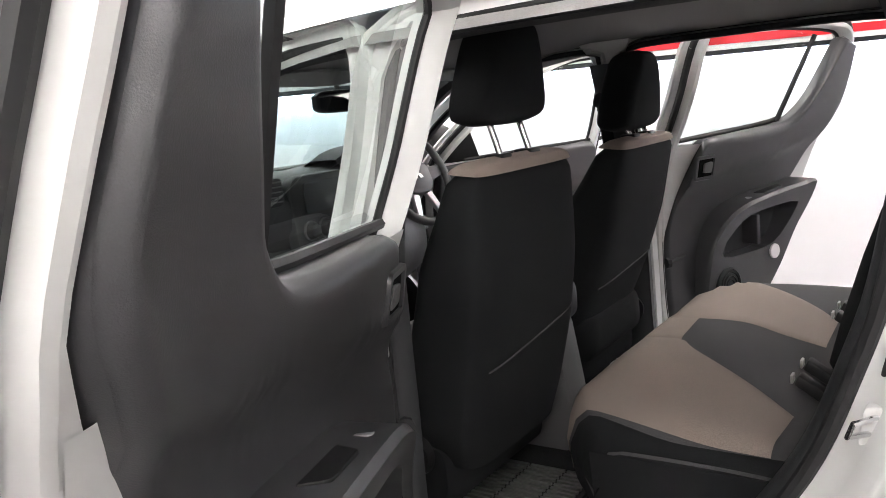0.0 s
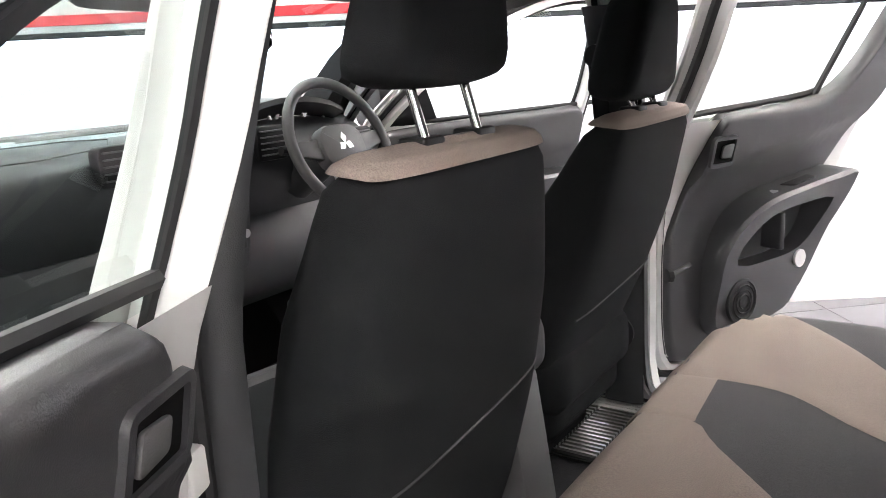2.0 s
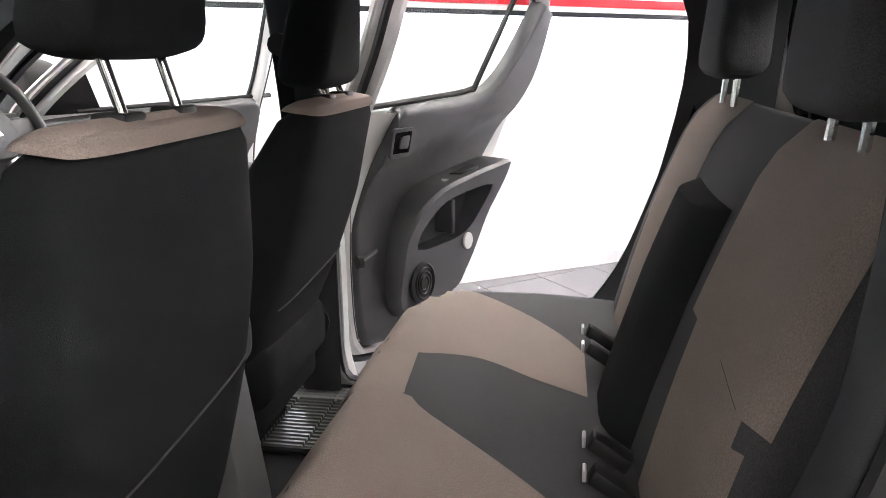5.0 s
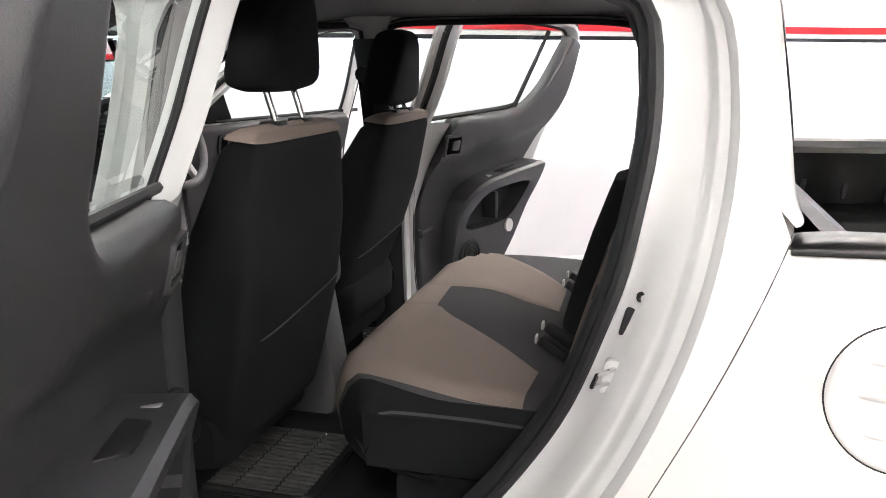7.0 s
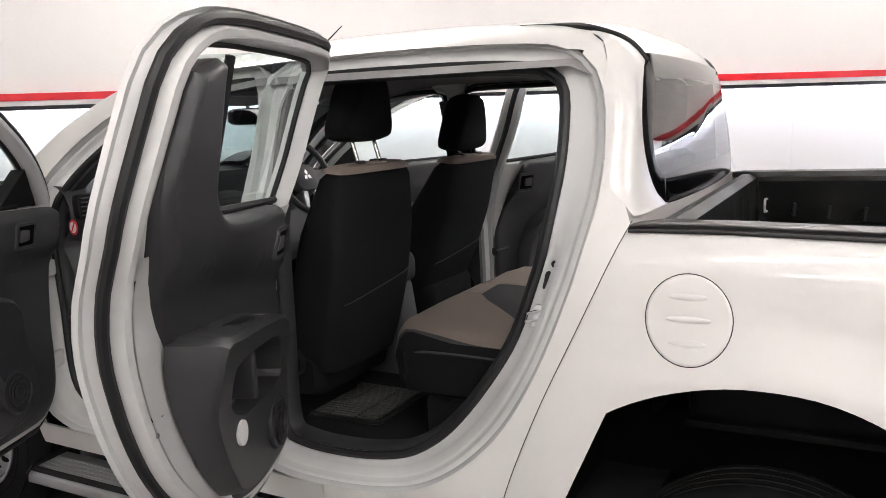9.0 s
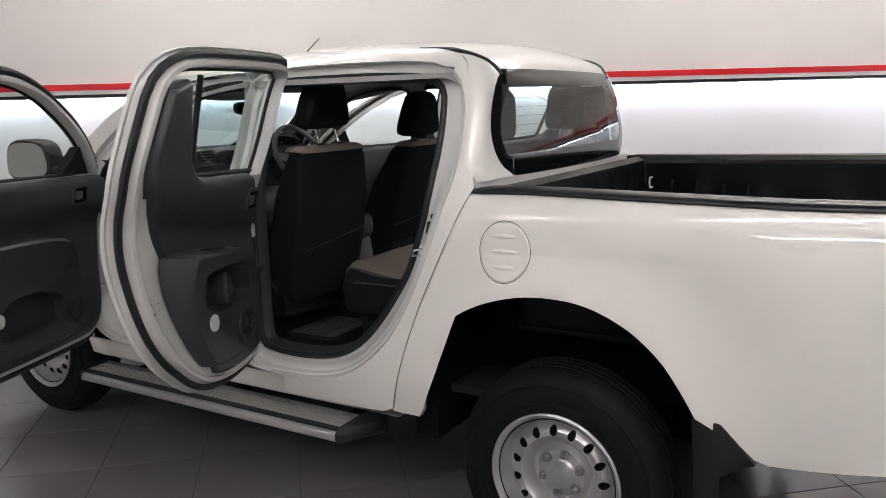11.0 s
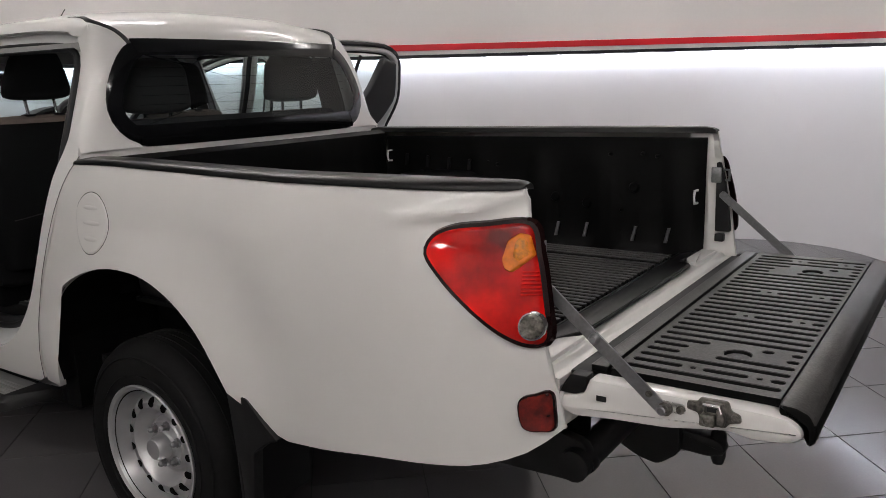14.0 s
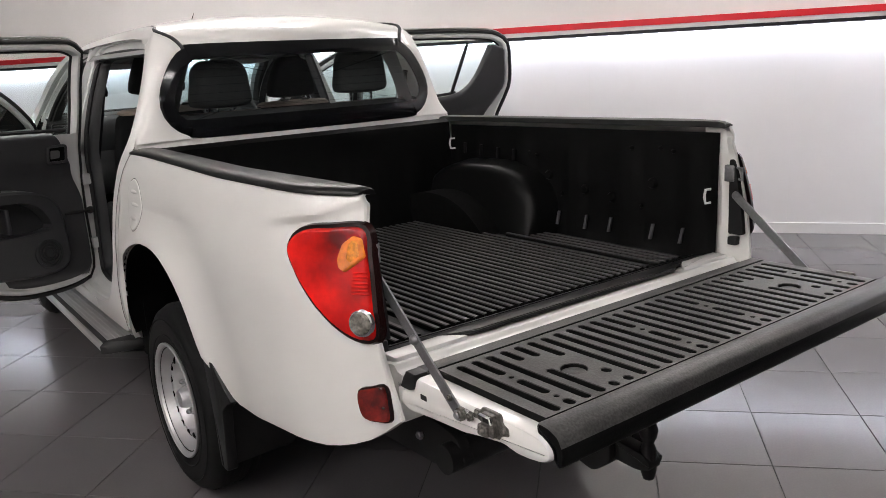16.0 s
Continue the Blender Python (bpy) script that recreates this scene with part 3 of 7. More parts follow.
    for (x, z), (x2, z2) in zip(spline(top, 40)[22:], spline(low, 40)[22:]):
        w = half(x, z)
        rows.append([(x, sg * (w - 0.012), z - 0.004), (x - 0.01, sg * (w - 0.05), z - 0.012), (lerp(x, x2, 0.75), sg * (w - 0.075), lerp(z, z2, 0.75) - 0.01), (x2, sg * (half(x2, z2) - 0.07), z2 - 0.012), (x2, sg * (half(x2, z2) - 0.022), z2 - 0.004)])
    grid(bm, rows, closed=True)
    part("pillar_trim", bm, M_BLACKPL, TRUCK, "dark grey windscreen pillar cover")
    # front wing
    bm = B()
    fa = [(-3.47, 0.60), (-3.45, 0.72), (-3.36, 0.88), (-3.2, 0.97), (-3.0, 1.0), (-2.8, 0.96), (-2.65, 0.86), (-2.57, 0.70), (-2.555, 0.55)]
    low = spline([(-3.78, 0.62), (-3.6, 0.60)] + fa, 44)
    top = spline([(-3.78, 1.02), (-3.6, 1.10), (-3.3, 1.19), (-3.0, 1.25), (-2.8, 1.29), (-2.6, 1.31), (-2.572, 1.30), (-2.571, 1.25), (-2.57, 1.0), (-2.565, 0.7), (-2.56, 0.56)], 44)
    side_loft(bm, top, low, 7, sg)
    part("front_wing", bm, M_PAINT, TRUCK)

# roof
bm = B()
rows = []
side = [(x, half(x, z) - 0.001, z) for x, z in spline(ROOF_TOP[:7], 24)]
CROWN = [(-2.12, 1.845), (-2.0, 1.885), (-1.8, 1.922), (-1.4, 1.945), (-1.0, 1.94), (-0.7, 1.922), (-0.52, 1.898), (-0.42, 1.872)]
ends = [(SEAM[0], back_x(0, 1.768), 1.768), (SEAM[1], back_x(0, 1.768) - 0.004, 1.795), (SEAM[2], -0.345, 1.822), (SEAM[3], -0.385, 1.848)]
ends += [(p, p[0], curve(CROWN, p[0])) for p in side]
for (x, w, z), xc, zc in ends:
    r = []
    for u in np.linspace(-1, 1, 29):
        k = 1 - abs(u) ** 2.4
        r.append((lerp(x, xc, 1 - abs(u) ** 2.0), u * w, lerp(z, zc, k)))
    rows.append(r)
grid(bm, rows)
part("roof", bm, M_PAINT, TRUCK, "white roof", 75)
for sg in (-1, 1):
    bm = B()
    tube(bm, [(x, sg * y, z + 0.001) for x, y, z in spline(SEAM + side[1:4], 30)], [0.009] * 17 + [0.008, 0.007, 0.006, 0.005, 0.004, 0.003, 0.0025, 0.002, 0.0015, 0.001, 0.001, 0.001, 0.001], 6)
    part("roof_channel", bm, M_SEAL, TRUCK, "thin black strip in the roof channel")
# headliner
bm = B()
rows = [[(x, y, curve([(-2.0, 1.76), (-1.6, 1.82), (-0.5, 1.80), (-0.36, 1.73)], x) - 0.03 * abs(y / 0.62) ** 3) for y in np.linspace(-0.64, 0.64, 13)] for x in np.linspace(-0.36, -2.0, 12)]
grid(bm, rows)
for sg in (-1, 1):
    grid(bm, [[(x, sg * 0.64, curve([(-2.0, 1.73), (-1.6, 1.79), (-0.5, 1.77), (-0.36, 1.70)], x)), (x, sg * 0.665, curve([(-2.0, 1.71), (-1.6, 1.765), (-0.5, 1.75), (-0.36, 1.68)], x))] for x in np.linspace(-0.36, -2.0, 12)])
part("headliner", bm, M_HEADLINER, TRUCK, "grey fabric roof lining", 60)
# antenna
bm = B(); tube(bm, [(-1.86, 0.0, 1.89), (-1.67, 0.0, 2.02)], [0.006, 0.002], 6)
part("antenna", bm, M_BLACKPL, TRUCK, "short thin roof antenna")

# cab back with its window
ring = spline(WIN, 80, True)
inner = grow(ring, -0.062)
inner = [(y, max(z, 1.462)) for y, z in inner]
bm = B()
rows = [[(back_x(y, z) + 0.002, y, z) for y, z in ring], [(back_x(y, z) + 0.006, y, z) for y, z in grow(ring, -0.006)], [(back_x(y, z) + 0.006, y, z) for y, z in inner], [(back_x(y, z) + 0.003, y, z) for y, z in inner]]
grid(bm, rows, closed=True)
rear_window = part("rear_window", bm, M_FRIT, TRUCK, "rounded rear window with a wide black border", 60)
bm = B()
c = [(0.0, 1.60)]
rows = [[(back_x(y * k, 1.6 + (z - 1.6) * k) + 0.006, y * k, 1.6 + (z - 1.6) * k) for y, z in grow(inner, 0.004)] for k in (1, 0.66, 0.33, 0.02)]
vs = grid(bm, rows, closed=True)
bm.faces.new(vs[-1])
part("pane", bm, M_REARGLASS, rear_window, "lightly tinted rear glass", 80).visible_shadow = False
for k in range(7):
    z = 1.50 + k * 0.034
    bm = B(); tube(bm, [(back_x(y, z) + 0.003, y, z) for y in np.linspace(-0.56, 0.56, 9)], 0.0005, 4)
    part("heater_wire", bm, M_FRIT, rear_window)
bm = B()
rows = [[(back_x(y, z), y, z) for y in np.linspace(-0.74, 0.74, 17)] for z in (1.05, 1.2, 1.39)]
grid(bm, rows)
part("cab_back", bm, M_PAINT, TRUCK, "", 60)
bm = B()
rows = [[(back_x(y, z) - 0.05, y, z) for y in np.linspace(-0.70, 0.70, 17)] for z in (1.05, 1.2, 1.43)]
grid(bm, rows)
part("cab_back_trim", bm, M_DARKTRIM, TRUCK, "", 60)

# ---- the load bed ----
def rail_drop(x, sg):
    """The near rail sits a little lower towards the tail."""
    return -0.028 * min(1, max(0.2, (x + 0.3) / 1.0)) if sg < 0 else 0.0


for sg in (-1, 1):
    bm = B()
    bottom = [(-0.70, 0.485), (-0.60, 0.487), (-0.53, 0.495)] + spline(ARCH, 40) + spline(BEDBOTTOM, 24)[1:]
    n = len(bottom)
    top = spline([(-0.302, 1.372)] + [(x, 1.362) for x in (-0.1, 0.2, 0.5, 0.8, 1.1, 1.3)] + [(1.405, 1.362)], n)
    # gentle slide of the columns, so that they fan out from the bed/cab line over the arch
    rows = []
    M = 60
    P = []
    for i, (bx, bz) in enumerate(bottom):
        u = i / (n - 1)
        px = lerp(-0.302, 1.42, min(1, max(0, (bx + 0.70) / 2.215)) ** 0.95)
        P.append((px, 1.356 + rail_drop(px, sg)))
    for (px, pz), (bx, bz) in zip(P, bottom):
        r = []
        for k in range(M + 1):
            t = k / M
            x, z = lerp(bx, px, t), lerp(bz, pz, t)
            # follow the bed/cab line near the front, and the tail's profile near the rear
            f = max(0.0, 1 - (bx + 0.70) / 0.2)
            x = lerp(x, jx(z) - 0.006, f)
            r.append((x, z))
        rows.append(r)
    sk, bk = [], []
    for r in rows:
        dip = 0.004 if r is rows[0] else 0.0
        sk.append([(x, sg * (half(x, z) + arch_swell(x, z) - dip), z) for x, z in r])
        bk.append([(x, sg * (half(x, z) + arch_swell(x, z) - 0.012), z) for x, z in r])
    grid(bm, sk)
    grid(bm, [[r[0] for r in sk], [r[0] for r in bk]])
    grid(bm, [[r[0] for r in bk], [(x, y - sg * 0.012, z) for x, y, z in [r[0] for r in bk]]])
    grid(bm, [sk[0], bk[0]]), grid(bm, [sk[-1], bk[-1]])
    # body turned in behind the lamp to the tailgate opening
    edge = sk[-1]
    post = lambda z: curve([(0.76, 1.47), (0.86, 1.40), (0.95, 1.385), (1.2, 1.375), (1.37, 1.372)], z)
    grid(bm, [edge, [(x + 0.003, y - sg * 0.006, z) for x, y, z in edge], [(x + 0.001, y - sg * 0.016, z) for x, y, z in edge], [(lerp(x, post(z), 0.45), lerp(y, sg * 0.754, 0.6), z) for x, y, z in edge], [(post(z) + 0.012, sg * 0.752, z) for x, y, z in edge], [(post(z) - 0.06, sg * 0.760, z) for x, y, z in edge]])
    part("bed_side", bm, M_PAINT, TRUCK, "glossy white load bed side with a round wheel arch", 32)
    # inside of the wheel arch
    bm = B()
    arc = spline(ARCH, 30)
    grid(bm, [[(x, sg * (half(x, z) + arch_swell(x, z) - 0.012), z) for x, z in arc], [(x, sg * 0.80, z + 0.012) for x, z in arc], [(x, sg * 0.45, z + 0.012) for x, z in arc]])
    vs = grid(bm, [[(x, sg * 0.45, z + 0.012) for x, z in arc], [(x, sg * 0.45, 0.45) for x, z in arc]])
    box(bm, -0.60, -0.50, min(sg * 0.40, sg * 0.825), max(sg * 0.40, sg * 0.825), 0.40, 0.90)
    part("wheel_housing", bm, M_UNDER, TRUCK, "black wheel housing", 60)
    # rail cap
    bm = B()
    xs = list(np.linspace(-0.315, 1.375, 30)) + [1.40, 1.415, 1.423]
    rows = []
    for x in xs:
        dz = rail_drop(x, sg)
        e = 1.0 if x < 1.39 else (0.9 if x < 1.41 else (0.6 if x < 1.42 else 0.2))
        f = 1.0 if x > -0.30 else 0.35
        yo = half(x, 1.356 + dz) + 0.004
        h = 0.011 * e * f
        rows.append([(px, py, pz + dz) for px, py, pz in [(x, sg * (yo + 0.006), 1.350 + 0.006 * (1 - e)), (x, sg * (yo + 0.006), 1.356), (x, sg * (yo + 0.002), 1.358 + h * 0.6), (x, sg * (yo - 0.012), 1.360 + h * 0.95), (x, sg * (yo - 0.028), 1.362 + h), (x, sg * min(0.757, yo - 0.03), 1.362 + h), (x, sg * min(0.745, yo - 0.04), 1.358 + h), (x, sg * min(0.738, yo - 0.045), 1.348)]])
    vs = grid(bm, rows, closed=True)
    bm.faces.new(vs[0][::-1]), bm.faces.new(vs[-1])
    part("rail_cap", bm, M_CAP, TRUCK, "black plastic cap along the bed rail", 50)

def lit_worn_top(ob):
    """Paints top light into a liner piece: upward faces scuffed and paler, flanks black."""
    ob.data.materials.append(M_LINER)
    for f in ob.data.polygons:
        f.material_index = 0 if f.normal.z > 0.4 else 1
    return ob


# bed liner: floor with lengthwise ribs, walls with pockets, humps over the wheels
LINER = part("bed_liner", (lambda bm: (box(bm, -0.20, 1.40, -0.735, 0.735, 0.845, 0.862), bm)[1])(B()), M_LINER, TRUCK, "black plastic drop-in bed liner")
for sg in (-1, 1):
    bm = B()
    rows = []
    for x in np.linspace(-0.20, 1.385, 60):
        r = []
        groove = 0.012 if (math.sin(x * 21.0) > 0.55) else 0.0
        for z, yy in ((0.862, 0.715), (0.90, 0.728), (1.0, 0.735), (1.20, 0.738), (1.26, 0.742), (1.33, 0.745)):
            r.append((x, sg * (yy - (groove if 0.88 < z < 1.24 else 0)), z))
        rows.append(r)
    grid(bm, rows)
    part("liner_wall", bm, M_LINER, LINER, "ribbed black liner wall", 30)
    bm = B()
    rows = []
    for k in range(25):
        a = math.pi * k / 24
        c = 0.15
        x, z = c - 0.42 * math.copysign(abs(math.cos(a)) ** 0.75, math.cos(a)), 0.862 + 0.30 * math.sin(a) ** 0.6
        rows.append([(c + (x - c) * k, sg * y, 0.862 + (z - 0.862) * k2) for y, k, k2 in ((0.742, 1.03, 1.04), (0.70, 1.01, 1.01), (0.655, 1.0, 1.0), (0.63, 0.996, 0.985), (0.612, 0.99, 0.95), (0.60, 0.985, 0.88), (0.588, 0.98, 0.7), (0.572, 0.98, 0.4), (0.555, 0.98, 0.12), (0.545, 1.0, 0.0))])
    grid(bm, rows)
    part("wheel_hump", bm, M_LINER, LINER, "rounded hump over the wheel", 45)
    # slots with white slips low on the wall, tie hooks
    for x, z in ((0.585, 0.935), (0.75, 0.935), (0.885, 0.94), (1.10, 0.938), (1.24, 0.94)):
        bm = B()
        prism(bm, [(x - 0.012, z - 0.032), (x + 0.002, z - 0.032), (x + 0.016, z + 0.03), (x + 0.004, z + 0.03)], lambda u, v, d: (u, sg * d, v), 0.712, 0.722, 0.002)
        part("slot", bm, M_STEEL, LINER)
    for x, z in ((-0.063, 1.219), (0.062, 1.212), (0.186, 1.205), (0.30, 1.20)):
        bm = B()
        prism(bm, [(x - 0.010, z - 0.026), (x + 0.004, z - 0.026), (x + 0.010, z + 0.026), (x - 0.004, z + 0.026)], lambda u, v, d: (u, sg * d, v), 0.716, 0.728, 0.002)
        part("slot", bm, M_LINERTOP, LINER)
    for x, z in ((0.40, 1.215), (0.445, 1.205), (0.99, 1.26), (1.13, 1.265), (1.19, 1.255), (1.30, 1.03), (0.60, 1.04), (1.04, 1.03)):
        bm = B(); revolve(bm, [(0.0001, 0.009), (0.005, 0.009), (0.008, 0.004), (0.009, -0.01)], lambda a, b, d: (x + a, sg * (0.735 - d), z + b), 10)
        part("rivet", bm, M_LINER, LINER)
    for x, z in ((0.52, 1.119), (0.737, 1.072), (0.886, 1.052), (1.095, 1.126)):
        bm = B(); revolve(bm, [(0.0, 0.012), (0.016, 0.012), (0.022, 0.004), (0.024, -0.01)], lambda a, b, d: (x + a, sg * (0.735 - d), z + b), 12)
        part("wall_boss", bm, M_LINER, LINER)
    for x, z in ((1.355, 1.10), (-0.165, 1.235)):
        bm = B(); tube(bm, [(x, sg * 0.735, z + 0.025), (x - 0.005, sg * 0.712, z + 0.025), (x - 0.005, sg * 0.705, z), (x - 0.005, sg * 0.712, z - 0.025), (x, sg * 0.735, z - 0.025)], 0.005, 6)
        part("tie_hook", bm, M_SKIRT, TRUCK, "small white tie-down ring")
bm = B()
rows = []
for y in np.linspace(-0.735, 0.735, 50):
    g = 0.012 if math.sin(y * 30) > 0.6 else 0
    rows.append([(-0.175, y, 0.862), (-0.19 + g, y, 0.90), (-0.195 + g, y, 1.16), (-0.20, y, 1.20), (-0.205, y, 1.345), (-0.235, y, 1.362), (-0.26, y, 1.36)])
grid(bm, rows)
part("liner_wall", bm, M_LINER, LINER, "ribbed black liner front wall", 30)
for k in range(29):
    y = -0.504 + k * 0.036
    if abs(y) > 0.50:
        continue
    bm = B()
    x1 = 1.285
    prism(bm, [(y - 0.0095, 0.861), (y - 0.0088, 0.875), (y - 0.0065, 0.8785), (y + 0.0065, 0.8785), (y + 0.0088, 0.875), (y + 0.0095, 0.861)], lambda u, v, d: (d, u, v), -0.14, x1)
    lit_worn_top(part("rib", bm, M_LINERRIB, LINER))
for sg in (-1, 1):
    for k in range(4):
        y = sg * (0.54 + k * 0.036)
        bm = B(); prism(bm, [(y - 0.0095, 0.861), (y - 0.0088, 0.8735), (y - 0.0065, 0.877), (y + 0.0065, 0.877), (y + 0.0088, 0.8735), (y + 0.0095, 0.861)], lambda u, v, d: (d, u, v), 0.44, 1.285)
        lit_worn_top(part("rib", bm, M_LINERRIB, LINER))
bm = B()
edge = [(1.366, 0.73), (1.368, 0.53), (1.378, 0.50), (1.418, 0.455), (1.428, 0.43)]
prism(bm, [(1.288, -0.73), (1.288, 0.73)] + edge + [(x, -y) for x, y in edge[::-1]], lambda u, v, d: (u, v, d + 0.022 * max(0, (u - 1.29) / 0.1)), 0.858, 0.868, 0.003)
tube(bm, [(1.296, -0.72, 0.868), (1.296, 0.72, 0.868)], 0.006, 6)
tube(bm, [(x - 0.008, y, 0.867 + 0.022 * (x - 1.298) / 0.1) for x, y in edge + [(x, -y) for x, y in edge[::-1]]], 0.005, 6)
part("liner_lip", bm, M_CAP, LINER, "worn black lip at the rear of the liner")
bm = B()
prism(bm, round_poly([(1.35, 0.74), (1.35, 0.865), (1.40, 0.878), (1.455, 0.886), (1.468, 0.872), (1.488, 0.868), (1.49, 0.74)], 0.004, 2), lambda u, v, d: (u, d, v), -0.735, 0.735)
for sg in (-1, 1):
    prism(bm, round_poly([(1.38, sg * 0.72), (1.38, sg * 0.535), (1.40, sg * 0.51), (1.435, sg * 0.475), (1.44, sg * 0.72)], 0.008, 3), lambda u, v, d: (u, v, d), 0.872, 0.896, 0.004)
part("bed_sill", bm, M_PAINT, TRUCK, "white painted sill behind the bed")
# tail posts with latch and lamp bracket
for sg in (-1, 1):
    bm = B(); box(bm, 1.40, 1.440, min(sg * 0.748, sg * 0.785), max(sg * 0.748, sg * 0.785), 1.155, 1.215, 0.004)
    tube(bm, [(1.435, sg * 0.762, 1.205), (1.466, sg * 0.762, 1.205), (1.466, sg * 0.762, 1.165), (1.435, sg * 0.762, 1.165)], 0.006, 6)
    part("latch_striker", bm, M_STEEL, TRUCK, "grey steel tailgate striker")
    bm = B(); prism(bm, round_poly([(1.42, 0.965), (1.478, 0.965), (1.466, 1.08), (1.446, 1.20), (1.436, 1.235), (1.42, 1.235)], 0.006, 2), lambda u, v, d: (u, sg * d, v), 0.752, 0.772)
    part("lamp_bracket", bm, M_BLACKPL, TRUCK)
    bm = B(); box(bm, 1.42, 1.455, min(sg * 0.745, sg * 0.775), max(sg * 0.745, sg * 0.775), 0.925, 0.955, 0.004)
    part("rubber_stop", bm, M_RUBBER, TRUCK)

# tailgate, lying open
GATE = part("tailgate", (lambda bm: (prism(bm, round_poly([(1.498, 0.838), (1.553, 0.848), (1.568, 0.888), (1.95, 0.888), (2.0, 0.884), (2.024, 0.866), (2.027, 0.846), (2.006, 0.831), (1.965, 0.824), (1.925, 0.822), (1.885, 0.829), (1.83, 0.821), (1.75, 0.806), (1.62, 0.797), (1.53, 0.787), (1.492, 0.80)], 0.012, 3),
                                           lambda u, v, d: (u, d, v), -0.748, 0.748, 0.012), bm)[1])(B()), M_PAINT, TRUCK, "open white tailgate, lying level", 35)
bm = B(); box(bm, 1.552, 1.985, -0.700, 0.700, 0.884, 0.891, 0.002)
gate_liner = part("gate_liner", bm, M_LINER, GATE, "black plastic tailgate liner with pressed slots")
bm = B()
prism(bm, round_poly([(1.976, 0.885), (1.976, 0.909), (2.010, 0.907), (2.036, 0.896), (2.050, 0.868), (2.047, 0.836), (2.034, 0.825), (2.026, 0.84), (2.027, 0.866)], 0.008, 3), lambda u, v, d: (u, d, v), -0.735, 0.735, 0.008)
lit_worn_top(part("gate_edge", bm, M_LINERRIB, GATE, "worn black edge guard"))
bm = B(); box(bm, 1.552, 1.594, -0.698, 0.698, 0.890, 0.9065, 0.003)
lit_worn_top(part("gate_edge", bm, M_LINERRIB, GATE))
bm = B(); box(bm, 1.50, 1.566, -0.70, 0.70, 0.842, 0.884, 0.004)
part("gate_gap_cover", bm, M_RUBBER, GATE)
# the liner's face: ribs with the halves of rounded slots let into both flanks
PITCH, SLOTS, RINGS = 0.0463, 29, (4, 24)
RING_X = 1.829


def slots_of(k):
    """Slots along line k: their ends, and half their width."""
    w = 0.0125
    for c in RINGS:
        if k == c - 1:
            return [(1.622, 1.705, w), (1.788, 1.966, w)]
        if k == c:
            return [(1.622, 1.712, w), (RING_X - 0.034, RING_X + 0.034, 0.034), (1.936, 1.966, w)]
        if k == c + 1:
            return [(1.622, 1.752, w), (1.872, 1.902, w), (1.938, 1.966, w)]
    if k in (1, 11, 17, 27):
        return [(1.622, 1.742, w), (1.757, 1.773, 0.008), (1.786, 1.888, w), (1.903, 1.919, 0.008), (1.932, 1.966, w)]
    return [(1.622, 1.966, w)]


def flank(k, s, less):
    """The rib's edge along slot line k, cut back by half a slot on the side s."""
    y = -0.010 + (k - (SLOTS - 1) / 2) * PITCH
    if k < 0 or k >= SLOTS:
        return [(1.606, y), (1.974, y)]
    pts = [(1.606, y)]
    for x0, x1, w in slots_of(k):
        x0, x1, h = x0 + less, x1 - less, w - less
        for a in np.linspace(0, math.pi / 2, 7):
            pts.append((x0 + h - h * math.cos(a), y + s * h * math.sin(a)))
        for a in np.linspace(math.pi / 2, 0, 7):
            pts.append((x1 - h + h * math.cos(a), y + s * h * math.sin(a)))
    return pts + [(1.974, y)]


for k in range(-1, SLOTS):
    bm = B()
    rows = []
    for z, less in ((0.8905, 0.0035), (0.9055, 0.0015), (0.9075, 0.0)):
        rows.append([(x, y, z) for x, y in flank(k, 1, less) + flank(k + 1, -1, less)[::-1]])
    vs = grid(bm, rows, closed=True)
    bm.faces.new(vs[-1])
    lit_worn_top(part("rib", bm, M_LINERRIB, gate_liner))
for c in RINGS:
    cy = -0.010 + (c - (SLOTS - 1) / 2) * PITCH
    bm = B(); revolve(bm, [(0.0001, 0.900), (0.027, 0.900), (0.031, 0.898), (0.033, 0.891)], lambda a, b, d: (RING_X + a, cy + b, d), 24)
    lit_worn_top(part("ring", bm, M_LINERRIB, gate_liner, "round dish pressed into the liner"))
for k in (1, 11, 17, 27):
    for x in (1.765, 1.911):
        bm = B(); revolve(bm, [(0.0001, 0.897), (0.0035, 0.897), (0.0045, 0.891)], lambda a, b, d: (x + a, -0.010 + (k - (SLOTS - 1) / 2) * PITCH + b, d), 10)
        part("bolt", bm, M_RUBBER, gate_liner)
